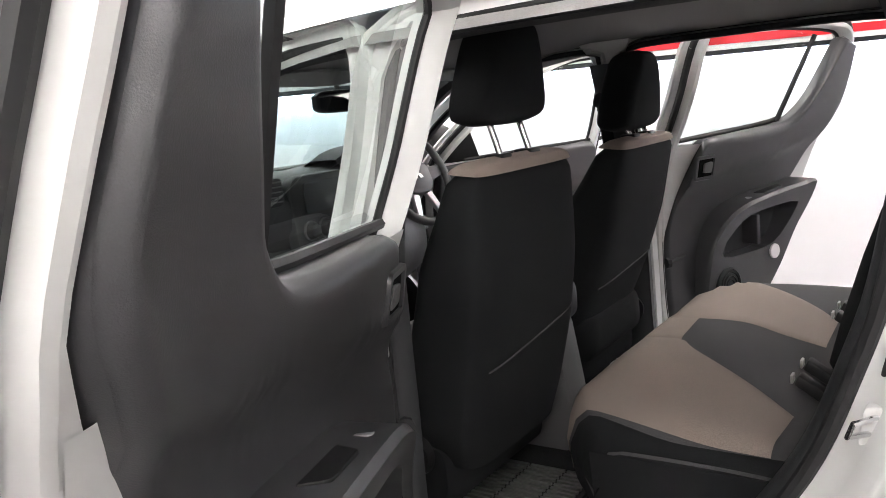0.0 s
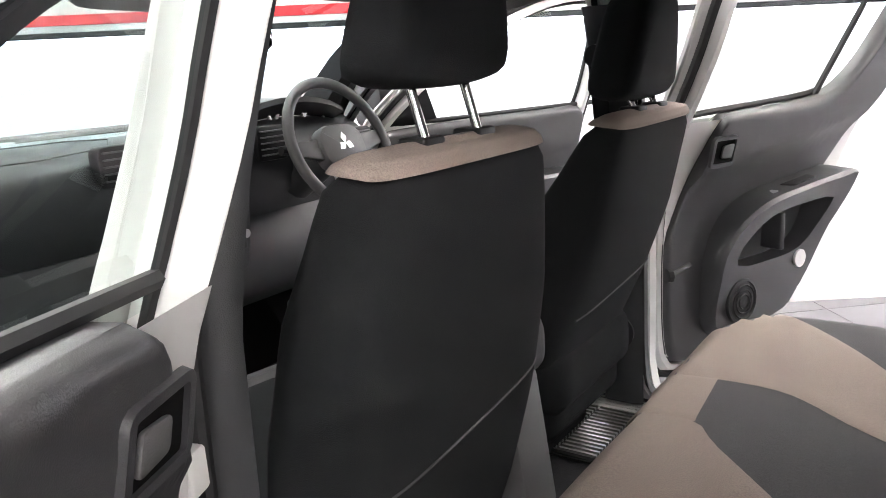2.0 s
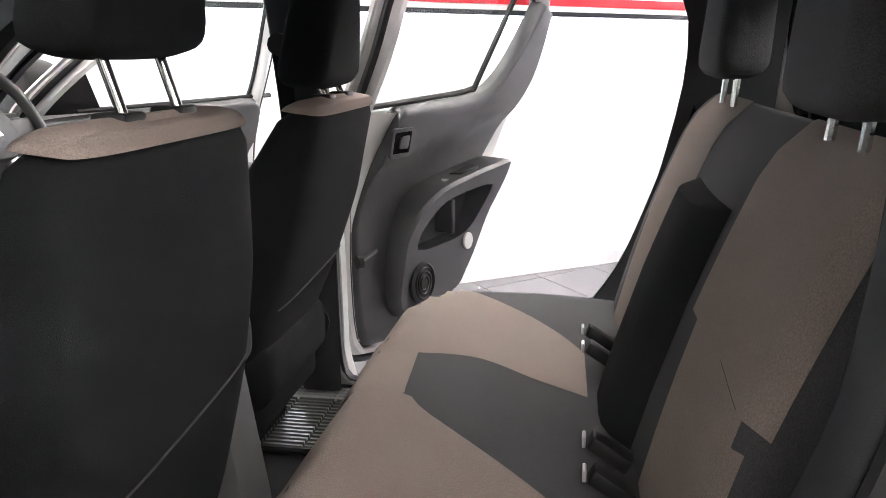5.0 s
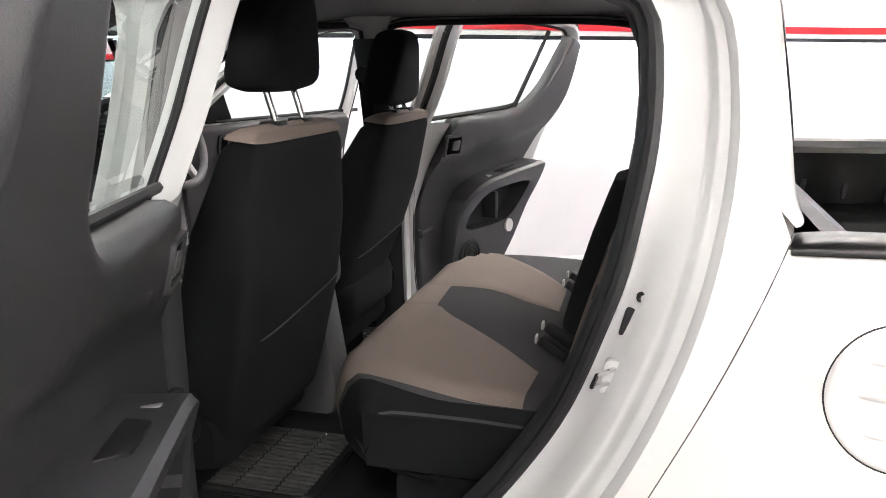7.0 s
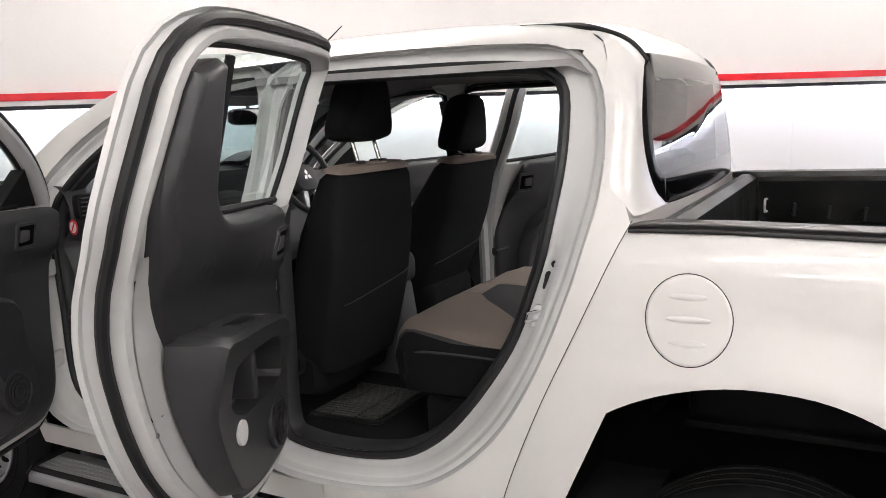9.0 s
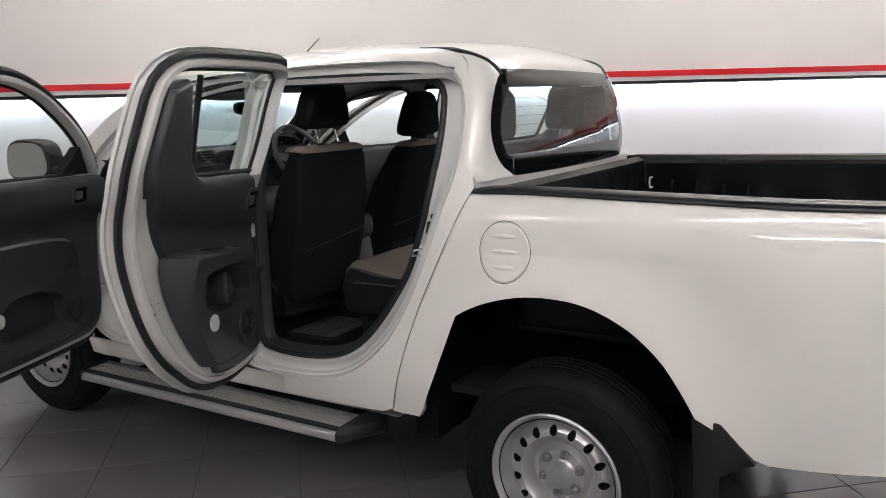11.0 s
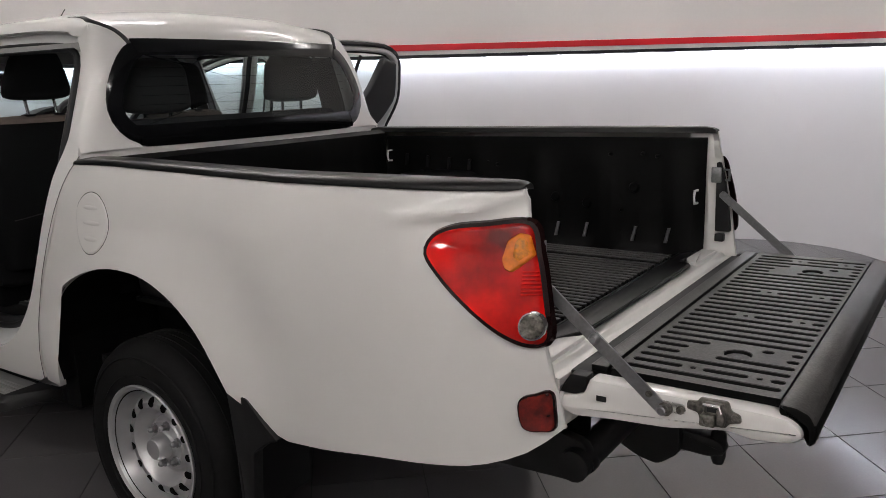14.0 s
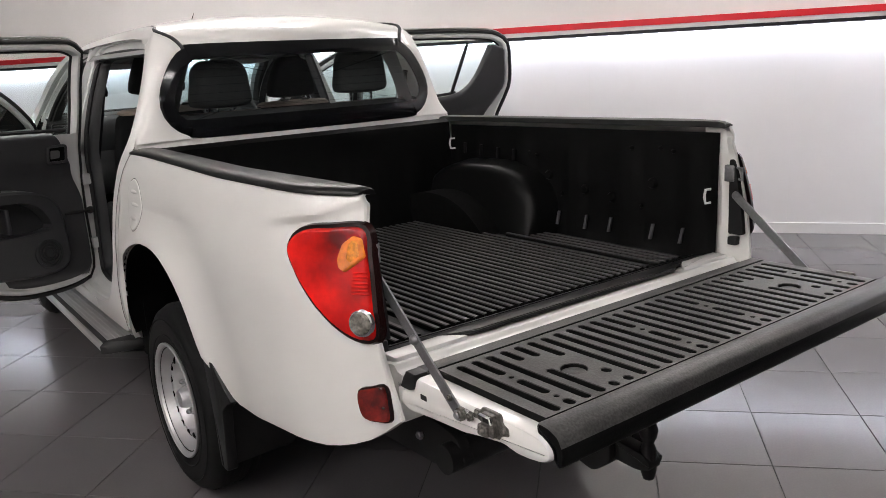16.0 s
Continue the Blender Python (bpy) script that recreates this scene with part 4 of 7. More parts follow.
for sg in (-1, 1):
    strap = part("strap", (lambda bm: (prism(bm, round_poly([(-0.012, -0.015), (0.405, -0.015), (0.405, 0.015), (-0.012, 0.015)], 0.014, 3),
                 lambda u, v, d: (1.447 + u * 0.757 + v * 0.653, sg * (0.748 + d), 1.109 - u * 0.653 + v * 0.757), 0.0, 0.005), bm)[1])(B()), M_STEEL, GATE, "flat grey steel check strap")
    for u in (0.0, 0.182, 0.392):
        bm = B(); revolve(bm, [(0.0, 0.012), (0.007, 0.012), (0.013, 0.006), (0.014, 0.0)], lambda a, b, d: (1.447 + u * 0.757 + a, sg * (0.752 + d), 1.109 - u * 0.653 + b), 12)
        part("bolt", bm, M_STEEL, strap)
    bm = B(); prism(bm, round_poly([(1.728, 0.846), (1.728, 0.874), (1.795, 0.874), (1.795, 0.848)], 0.012, 3), lambda u, v, d: (u, sg * d, v), 0.744, 0.748, 0.001)
    ear = part("strap_bracket", bm, M_LATCH, GATE, "riveted steel strap bracket")
    for lx, lz, lr in ((1.751, 0.857, 0.016), (1.784, 0.861, 0.009), (1.715, 0.885, 0.008)):
        bm = B(); revolve(bm, [(0.0001, 0.007), (lr * 0.5, 0.007), (lr * 0.6, 0.004), (lr, 0.004), (lr, -0.004)], lambda a, b, d: (lx + a, sg * (0.754 + d), lz + b), 14)
        part("bolt", bm, M_LATCH, ear)
    bm = B()
    prism(bm, round_poly([(1.796, 0.866), (1.797, 0.885), (1.818, 0.886), (1.824, 0.897), (1.882, 0.898), (1.888, 0.880), (1.908, 0.874), (1.910, 0.856), (1.885, 0.850), (1.878, 0.838), (1.826, 0.838), (1.820, 0.862)], 0.005, 2), lambda u, v, d: (u, sg * d, v), 0.742, 0.751, 0.002)
    latch = part("latch", bm, M_LATCH, GATE, "weathered steel tailgate latch")
    for poly, d0, d1, tag in (([(1.836, 0.868), (1.836, 0.893), (1.872, 0.894), (1.874, 0.868)], 0.750, 0.762, "housing"), ([(1.828, 0.842), (1.830, 0.868), (1.860, 0.868), (1.860, 0.842)], 0.750, 0.770, "jaw"), ([(1.862, 0.846), (1.862, 0.884), (1.872, 0.884), (1.880, 0.862), (1.878, 0.846)], 0.750, 0.766, "jaw")):
        bm = B(); prism(bm, round_poly(poly, 0.004, 2), lambda u, v, d: (u, sg * d, v), d0, d1, 0.002)
        part(tag, bm, M_LATCH, latch)
    bm = B(); box(bm, 1.842, 1.864, min(sg * 0.762, sg * 0.7635), max(sg * 0.762, sg * 0.7635), 0.874, 0.884)
    part("jaw_slot", bm, M_RUBBER, latch)
    bm = B(); tube(bm, [(1.835, sg * 0.766, 0.889), (1.868, sg * 0.766, 0.889), (1.872, sg * 0.766, 0.876)], 0.0035, 6)
    part("lever", bm, M_CHROME, latch)
    for lx, lz in ((1.807, 0.875), (1.897, 0.865), (1.844, 0.854)):
        bm = B(); revolve(bm, [(0.0001, 0.006), (0.005, 0.006), (0.008, 0.003), (0.009, -0.002)], lambda a, b, d: (lx + a, sg * (0.752 + (0.018 if lx == 1.844 else 0.0) + d), lz + b), 10)
        part("bolt", bm, M_LATCH, latch)
    # white body corner that runs on under the tailgate
    bm = B()
    rows = []
    for k in range(11):
        t = k / 10
        y = lerp(0.752, 0.46, t)
        x = 1.497 + 0.030 * (1 - (1 - t) ** 3)
        zb = lerp(0.742, 0.80, t ** 1.3)
        rows.append([(x, sg * y, 0.845), (x, sg * y, lerp(zb, 0.845, 0.5)), (x - 0.004, sg * y, zb + 0.008), (x - 0.02, sg * y, zb), (x - 0.06, sg * y, zb + 0.004)])
    grid(bm, rows)
    part("rear_corner", bm, M_PAINT, TRUCK, "", 60)
    bm = B(); box(bm, 1.588, 1.612, min(sg * 0.743, sg * 0.7492), max(sg * 0.743, sg * 0.7492), 0.840, 0.853)
    part("slot", bm, M_RUBBER, GATE)
    bm = B(); box(bm, 1.46, 1.51, min(sg * 0.66, sg * 0.735), max(sg * 0.66, sg * 0.735), 0.815, 0.85, 0.006)
    part("hinge", bm, M_STEEL, GATE, "steel tailgate hinge")
    bm = B(); prism(bm, round_poly([(1.492, 0.842), (1.505, 0.868), (1.522, 0.892), (1.563, 0.892), (1.556, 0.852), (1.53, 0.842)], 0.004, 2), lambda u, v, d: (u, sg * d, v), 0.705, 0.744, 0.003)
    part("hinge_cover", bm, M_BLACKPL, GATE)

# rear lamps
LAMP = [(1.211, 1.178), (1.223, 1.218), (1.270, 1.241), (1.345, 1.250), (1.442, 1.252), (1.468, 1.18), (1.485, 1.10), (1.497, 1.005), (1.486, 0.972), (1.450, 0.970), (1.392, 1.002), (1.318, 1.066), (1.254, 1.125)]


def side_patch(outline, sg, off, rim, centre, steps=(1, 0.97, 0.92, 0.86, 0.8, 0.72, 0.64, 0.56, 0.46, 0.34, 0.2, 0.02)):
    """A lens that follows the body: rises from the rim to off over it."""
    bm = B()
    rows = []
    cx, cz = centre
    for k in steps:
        o = rim if k == 1 else off
        rows.append([(cx + (x - cx) * k, sg * (half(cx + (x - cx) * k, cz + (z - cz) * k) + arch_swell(cx + (x - cx) * k, cz + (z - cz) * k) + o), cz + (z - cz) * k) for x, z in outline])
    vs = grid(bm, rows, closed=True)
    bm.faces.new(vs[-1])
    return bm


for sg in (-1, 1):
    ring = spline(LAMP, 64, True)
    lamp = part("tail_light", side_patch(grow(ring, 0.006), sg, 0.010, -0.003, (1.37, 1.12)), M_LAMPRIM, TRUCK, "large drop-shaped red tail light")
    part("lens", side_patch(grow(ring, -0.007), sg, 0.018, 0.009, (1.37, 1.12)), M_RED, lamp, "glossy red lens", 60)
    amber = round_poly([(1.396, 1.172), (1.403, 1.212), (1.426, 1.230), (1.449, 1.224), (1.456, 1.200), (1.464, 1.181), (1.437, 1.156), (1.419, 1.142), (1.403, 1.150)], 0.006, 3)
    part("lens", side_patch(amber, sg, 0.0245, 0.019, (1.430, 1.188), (1, 0.92, 0.7, 0.5, 0.3, 0.05)), M_AMBER, lamp, "amber indicator lens", 60)
    inner = round_poly([(1.419, 1.176), (1.420, 1.212), (1.430, 1.222), (1.444, 1.218), (1.449, 1.197), (1.455, 1.184), (1.432, 1.166)], 0.004, 2)
    part("lens_insert", side_patch(inner, sg, 0.0262, 0.0235, (1.434, 1.195), (1, 0.8, 0.4, 0.05)), M_DEEPAMBER, lamp, "", 60)
    for k in range(7):
        z = 1.092 + k * 0.0085
        bm = B(); tube(bm, [(x, sg * (half(x, z) + 0.0185), z) for x in np.linspace(1.440, 1.481 - 0.0015 * k, 6)], 0.0028, 6)
        part("lens_rib", bm, M_BRIGHTRED, lamp)
    for rad, off, rim, mat, tag, note in ((1.0, 0.0235, 0.016, M_CHROME, "lens_ring", "chrome ring"), (0.86, 0.0262, 0.0225, M_LAMPCLEAR, "lens", "clear reversing lens")):
        circ = [(1.465 + 0.028 * rad * math.cos(a), 1.021 + 0.036 * rad * math.sin(a)) for a in np.linspace(0, 2 * math.pi, 33)[:-1]]
        part(tag, side_patch(circ, sg, off, rim, (1.465, 1.021), (1, 0.92, 0.7, 0.4, 0.05)), mat, lamp, note, 60)
    fog = spline([(1.437, 0.775), (1.431, 0.815), (1.437, 0.840), (1.462, 0.848), (1.492, 0.854), (1.498, 0.81), (1.497, 0.764), (1.475, 0.760), (1.450, 0.762)], 40, True)
    fl = part("rear_reflector", side_patch(grow(fog, 0.005), sg, 0.006, -0.003, (1.465, 0.805)), M_LAMPRIM, TRUCK, "small dark red reflector low on the tail")
    part("lens", side_patch(fog, sg, 0.012, 0.005, (1.465, 0.805)), M_DARKRED, fl, "dark red lens", 60)

# filler cap
bm = B()
ring = [(-0.168 + 0.0975 * math.cos(a), 1.156 + 0.1045 * math.sin(a)) for a in np.linspace(0, 2 * math.pi, 49)[:-1]]
part("cap_gap", side_patch(ring, -1, 0.0012, 0.0008, (-0.168, 1.156)), M_RUBBER, TRUCK)
ring = [(-0.168 + 0.0952 * math.cos(a), 1.156 + 0.1022 * math.sin(a)) for a in np.linspace(0, 2 * math.pi, 49)[:-1]]
cap = part("filler_flap", side_patch(ring, -1, 0.0042, 0.001, (-0.168, 1.156)), M_PAINT, TRUCK, "round white fuel filler flap", 60)
for dz in (-0.052, 0.0, 0.052):
    w = 0.048 if dz else 0.058
    bm = B()
    rows = []
    for k in range(13):
        u = -1 + k / 6
        x = -0.168 + u * w
        h = max(0.0005, 0.0075 * (1 - u * u) ** 0.5)
        rows.append([(x, -(half(x, 1.156 + dz + v * h * 1.4) + arch_swell(x, 1.156 + dz + v * h * 1.4) + 0.002 + h * math.cos(v * 1.5) * 0.8), 1.156 + dz + v * h * 1.4) for v in (-1, -0.6, 0, 0.6, 1)])
    grid(bm, rows)
    part("rib", bm, M_PAINT, cap, "", 80)

# wheels
def wheel(x, y, z, sg):
    ob = empty("wheel", pose(x, y, z, 0, 0, 0 if sg < 0 else 180), TRUCK)
    fn = lambda a, b, d: (a * 1.04, -d * 1.05, b * 1.04)
    fr = lambda a, b, d: (a * 1.075, -d * 1.12, b * 1.075)
    bm = B()
    vs = revolve(bm, [(0.205, 0.10), (0.222, 0.104), (0.25, 0.110), (0.30, 0.112), (0.335, 0.104), (0.358, 0.088), (0.372, 0.06), (0.374, 0.0), (0.372, -0.06), (0.358, -0.088), (0.30, -0.108), (0.22, -0.10)], fn, 56)
    tyre = part("tyre", bm, M_TYRE, ob, "black road tyre", 50)
    for d in (-0.045, -0.015, 0.015, 0.045):
        bm = B(); revolve(bm, [(0.3735, d - 0.004), (0.376, d - 0.003), (0.376, d + 0.009), (0.3735, d + 0.010)], fn, 56)
        part("tread_band", bm, M_TYRE, tyre)
    for r in (0.262, 0.322):
        bm = B(); revolve(bm, [(r - 0.004, 0.110), (r, 0.1135), (r + 0.004, 0.110)], fn, 56)
        part("tyre_ridge", bm, M_TYRE, tyre)
    bm = B()
    vs = revolve(bm, [(0.200, -0.09), (0.206, 0.085), (0.221, 0.100), (0.2225, 0.107), (0.217, 0.110), (0.207, 0.104), (0.198, 0.085), (0.190, 0.05), (0.184, 0.040), (0.176, 0.046), (0.164, 0.062), (0.150, 0.070), (0.134, 0.070), (0.124, 0.062),
                      (0.115, 0.040), (0.104, 0.026), (0.094, 0.024), (0.086, 0.034), (0.078, 0.044), (0.05, 0.046), (0.042, 0.052), (0.038, 0.082), (0.033, 0.092), (0.0001, 0.094)], fr, 64)
    rim = part("rim", bm, M_RIM, ob, "silver painted steel rim", 30)
    # Near-black caps laid on the rim stand for the shade in its holes.
    for k in range(15):
        a = 2 * math.pi * k / 15
        bm = B()
        pts = [((0.152 + 0.0165 * math.cos(t)) * 1.075, 0.0135 * math.sin(t)) for t in np.linspace(0, 2 * math.pi, 15)[:-1]]
        rows = [[(r * math.cos(a) - s * math.sin(a), -((curve([(0.134, 0.070), (0.150, 0.070), (0.164, 0.062), (0.176, 0.046)], r / 1.075) + 0.0020) * 1.12 + dd), r * math.sin(a) + s * math.cos(a)) for r, s in pts] for dd in (-0.006, 0.0016)]
        vs = grid(bm, rows, closed=True)
        bm.faces.new(vs[-1])
        part("rim_hole", bm, M_UNDER, rim)
    for k in range(6):
        a = 2 * math.pi * (k + 0.3) / 6
        cx, cz = 0.072 * math.cos(a), 0.072 * math.sin(a)
        bm = B(); revolve(bm, [(0.019, 0.044), (0.017, 0.050), (0.0125, 0.051), (0.0115, 0.064), (0.006, 0.070), (0.0001, 0.071)], lambda p, q, d: (cx + p, -d * 1.12, cz + q), 8)
        part("wheel_nut", bm, M_STEEL, rim, "", 20)
    return ob


wheel(0.0, -0.765, 0.370, -1)
wheel(0.0, 0.765, 0.410, 1)
wheel(-3.0, -0.765, 0.466, -1)
wheel(-3.0, 0.765, 0.506, 1)

# steps along the sills
for sg in (-1, 1):
    step = part("side_step", (lambda bm: (prism(bm, round_poly([(0.775, 0.405), (0.92, 0.398), (0.948, 0.385), (0.952, 0.352), (0.93, 0.345), (0.775, 0.36)], 0.008, 3), lambda u, v, d: (d, sg * u, v), -2.58, -0.90, 0.004), bm)[1])(B()), M_ALU, TRUCK, "aluminium side step with black grip strips")
    for y0, y1, m in ((0.915, 0.935, M_RUBBER), (0.79, 0.80, M_RUBBER)):
        bm = B(); prism(bm, [(y0, 0.395), (y1, 0.390), (y1, 0.4005), (y0, 0.4035)], lambda u, v, d: (d, sg * u, v), -2.57, -0.91)
        part("grip_strip", bm, m, step)
    for k in range(4):
        y0 = 0.822 + k * 0.022
        bm = B(); prism(bm, [(y0, 0.40), (y0 + 0.008, 0.40), (y0 + 0.007, 0.4062 - k * 0.0012), (y0 + 0.001, 0.4065 - k * 0.0012)], lambda u, v, d: (d, sg * u, v), -2.57, -0.91)
        part("tread_rib", bm, M_ALU, step)
    for x0, x1, s in ((-0.905, -0.80, 1), (-2.66, -2.575, -1)):
        bm = B()
        rows = []
        for k in range(7):
            t = k / 6
            x = lerp(x0, x1, t) if s > 0 else lerp(x1, x0, t)
            sh = t ** 1.6
            rows.append([(x, sg * 0.74, 0.412), (x, sg * (0.93 - 0.16 * sh), 0.408 - 0.004 * sh), (x, sg * (0.957 - 0.17 * sh), 0.385), (x, sg * (0.955 - 0.17 * sh), 0.345 + 0.02 * sh), (x, sg * 0.74, 0.33)])
        vs = grid(bm, rows, closed=True)
        bm.faces.new(vs[0][::-1]), bm.faces.new(vs[-1])
        part("end_cap", bm, M_BLACKPL, step, "black plastic end cap")
    for x in (-1.0, -1.7, -2.4):
        bm = B(); box(bm, x - 0.03, x + 0.03, min(sg * 0.60, sg * 0.80), max(sg * 0.60, sg * 0.80), 0.35, 0.375, 0.004)
        part("bracket", bm, M_UNDER, step)
    # mud flap: a moulded piece on the body and a hanging sheet behind the wheel
    bm = B()
    out = [(0.462, 0.69), (0.545, 0.685), (0.60, 0.62), (0.652, 0.565), (0.60, 0.545), (0.54, 0.50), (0.525, 0.36), (0.52, 0.26), (0.475, 0.26), (0.468, 0.45)]
    prism(bm, round_poly(out, 0.012, 3), lambda u, v, d: (u, sg * (half(u, max(v, 0.55)) + d), v), -0.03, 0.008, 0.004)
    prism(bm, round_poly([(0.60, 0.27), (0.885, 0.26), (0.893, 0.60), (0.60, 0.60)], 0.02, 3), lambda u, v, d: (d, sg * u, v), 0.472, 0.486, 0.003)
    part("mud_flap", bm, M_BLACKPL, TRUCK, "black moulded mud flap")

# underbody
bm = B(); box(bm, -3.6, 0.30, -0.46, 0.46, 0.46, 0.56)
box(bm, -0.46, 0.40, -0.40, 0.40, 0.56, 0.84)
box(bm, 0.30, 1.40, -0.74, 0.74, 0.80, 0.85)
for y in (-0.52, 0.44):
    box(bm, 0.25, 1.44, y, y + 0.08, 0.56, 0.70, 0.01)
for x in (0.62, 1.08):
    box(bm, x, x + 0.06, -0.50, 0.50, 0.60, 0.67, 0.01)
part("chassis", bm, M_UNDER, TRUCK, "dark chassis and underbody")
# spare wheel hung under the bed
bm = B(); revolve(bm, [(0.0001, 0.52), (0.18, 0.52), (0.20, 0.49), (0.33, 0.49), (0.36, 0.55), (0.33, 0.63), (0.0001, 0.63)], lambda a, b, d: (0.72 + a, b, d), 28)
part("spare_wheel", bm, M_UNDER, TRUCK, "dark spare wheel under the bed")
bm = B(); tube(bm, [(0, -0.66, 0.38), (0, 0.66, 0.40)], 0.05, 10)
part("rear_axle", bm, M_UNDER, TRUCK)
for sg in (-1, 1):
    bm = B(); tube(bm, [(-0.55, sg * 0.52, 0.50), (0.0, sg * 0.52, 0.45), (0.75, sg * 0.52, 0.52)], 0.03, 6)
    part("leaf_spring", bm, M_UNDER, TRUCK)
# tow bar
bm = B()
tube(bm, [(1.455, -0.60, 0.572), (1.455, 0.60, 0.572)], 0.043, 16)
tow = part("tow_bar", bm, M_BLACKPL, TRUCK, "black steel tow bar with a ball hitch")
for sg in (-1, 1):
    bm = B(); prism(bm, round_poly([(0.98, 0.60), (1.30, 0.66), (1.47, 0.63), (1.51, 0.56), (1.44, 0.51), (1.0, 0.50)], 0.02, 3), lambda u, v, d: (u, sg * d, v), 0.53, 0.565, 0.004)
    part("bracket", bm, M_BLACKPL, tow)
    for x in (1.16, 1.30):
        bm = B(); revolve(bm, [(0.0001, 0.014), (0.010, 0.014), (0.014, 0.010), (0.014, 0.0)], lambda a, b, d: (x + a, sg * (0.565 + d), 0.58 + b), 6)
        part("bolt", bm, M_STEEL, tow)
bm = B(); prism(bm, round_poly([(1.40, 0.575), (1.50, 0.56), (1.56, 0.50), (1.56, 0.40), (1.49, 0.345), (1.42, 0.36), (1.34, 0.40)], 0.022, 3), lambda u, v, d: (u, d, v), -0.055, 0.055, 0.008)
part("tongue", bm, M_BLACKPL, tow, "black pressed hitch plate")
bm = B(); prism(bm, round_poly([(1.52, 0.475), (1.66, 0.462), (1.69, 0.44), (1.69, 0.415), (1.64, 0.40), (1.53, 0.405)], 0.014, 3), lambda u, v, d: (u, d, v), -0.028, 0.028, 0.006)
part("ball_arm", bm, M_BLACKPL, tow)
bm = B(); tube(bm, [(1.665, 0, 0.375), (1.665, 0, 0.40), (1.665, 0, 0.47), (1.665, 0, 0.492), (1.665, 0, 0.508), (1.665, 0, 0.532), (1.665, 0, 0.556), (1.665, 0, 0.566)], [0.017, 0.024, 0.024, 0.016, 0.024, 0.030, 0.023, 0.008], 16)
part("ball", bm, M_BLACKPL, tow, "black tow ball", 60)
bm = B(); tube(bm, [(1.50, 0.08, 0.45), (1.58, 0.085, 0.40), (1.63, 0.085, 0.385)], [0.032, 0.034, 0.024], 12)
part("socket", bm, M_BLACKPL, tow, "round black trailer socket")
bm = B(); tube(bm, spline([(1.40, -0.30, 0.66), (1.47, -0.24, 0.63), (1.50, -0.10, 0.60), (1.50, 0.04, 0.52), (1.52, 0.07, 0.46)], 18), 0.006, 6)
part("cable", bm, M_RUBBER, tow, "thin black trailer cable")

# nose
bm = B()
rows = []
for x in np.linspace(-3.85, -2.76, 12):
    zc = curve([(-3.85, 0.98), (-3.7, 1.09), (-3.3, 1.22), (-2.76, 1.335)], x)
    rows.append([(x + 0.1 * abs(y / 0.7) ** 2, y, zc - 0.05 * abs(y / 0.76) ** 2) for y in np.linspace(-0.76, 0.76, 15)])
grid(bm, rows)
part("bonnet", bm, M_PAINT, TRUCK, "white bonnet", 60)
bm = B(); box(bm, -3.92, -3.75, -0.80, 0.80, 0.45, 0.80, 0.05)
box(bm, -3.88, -3.76, -0.72, 0.72, 0.80, 1.0, 0.03)
part("front_bumper", bm, M_PAINT, TRUCK, "white front bumper")
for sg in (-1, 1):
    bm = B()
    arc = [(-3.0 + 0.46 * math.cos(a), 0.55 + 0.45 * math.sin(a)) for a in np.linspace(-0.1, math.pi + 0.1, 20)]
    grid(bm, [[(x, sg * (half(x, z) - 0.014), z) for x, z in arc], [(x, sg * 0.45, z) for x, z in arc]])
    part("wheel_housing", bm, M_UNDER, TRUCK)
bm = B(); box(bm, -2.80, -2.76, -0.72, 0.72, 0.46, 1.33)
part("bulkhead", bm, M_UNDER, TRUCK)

# windscreen
def screen(y, t):
    x = lerp(-2.90, -2.09, t) - 0.10 * (1 - (y / 0.72) ** 2) * (1 - t * 0.5)
    return x, lerp(1.43, 1.825, t)


bm = B()
rows = []
for t in np.linspace(0, 1, 8):
    w = lerp(0.74, 0.60, t)
    rows.append([(screen(y, t)[0], y, screen(y, t)[1]) for y in np.linspace(-w, w, 15)])
grid(bm, rows)
ws = part("windscreen", bm, M_SCREEN, TRUCK, "clear windscreen", 80)
ws.visible_shadow = False
bm = B(); tube(bm, [(screen(y, 0.0)[0] - 0.02, y, 1.462) for y in np.linspace(-0.68, 0.3, 8)], 0.009, 6)
tube(bm, [(screen(y, 0.0)[0] - 0.035, y, 1.455) for y in np.linspace(-0.1, 0.7, 8)], 0.009, 6)
part("wiper", bm, M_RUBBER, TRUCK, "black windscreen wiper")
bm = B()
grid(bm, [[(screen(y, 0)[0] + dx, y, 1.43 + dz) for y in np.linspace(-0.74, 0.74, 15)] for dx, dz in ((-0.09, -0.02), (0.0, 0.0), (0.03, 0.0))])
part("cowl", bm, M_BLACKPL, TRUCK, "", 60)

# ---- cab interior ----
bm = B(); box(bm, -2.76, -0.30, -0.72, 0.72, 0.555, 0.585)
part("cab_floor", bm, M_CARPET, TRUCK, "black carpeted cab floor")
bm = B()
prism(bm, round_poly([(-0.14, 0.58), (-0.11, 0.66), (0.11, 0.66), (0.14, 0.58)], 0.03, 3), lambda u, v, d: (d, u, v), -2.6, -1.22, 0.01)
part("tunnel", bm, M_CARPET, TRUCK)


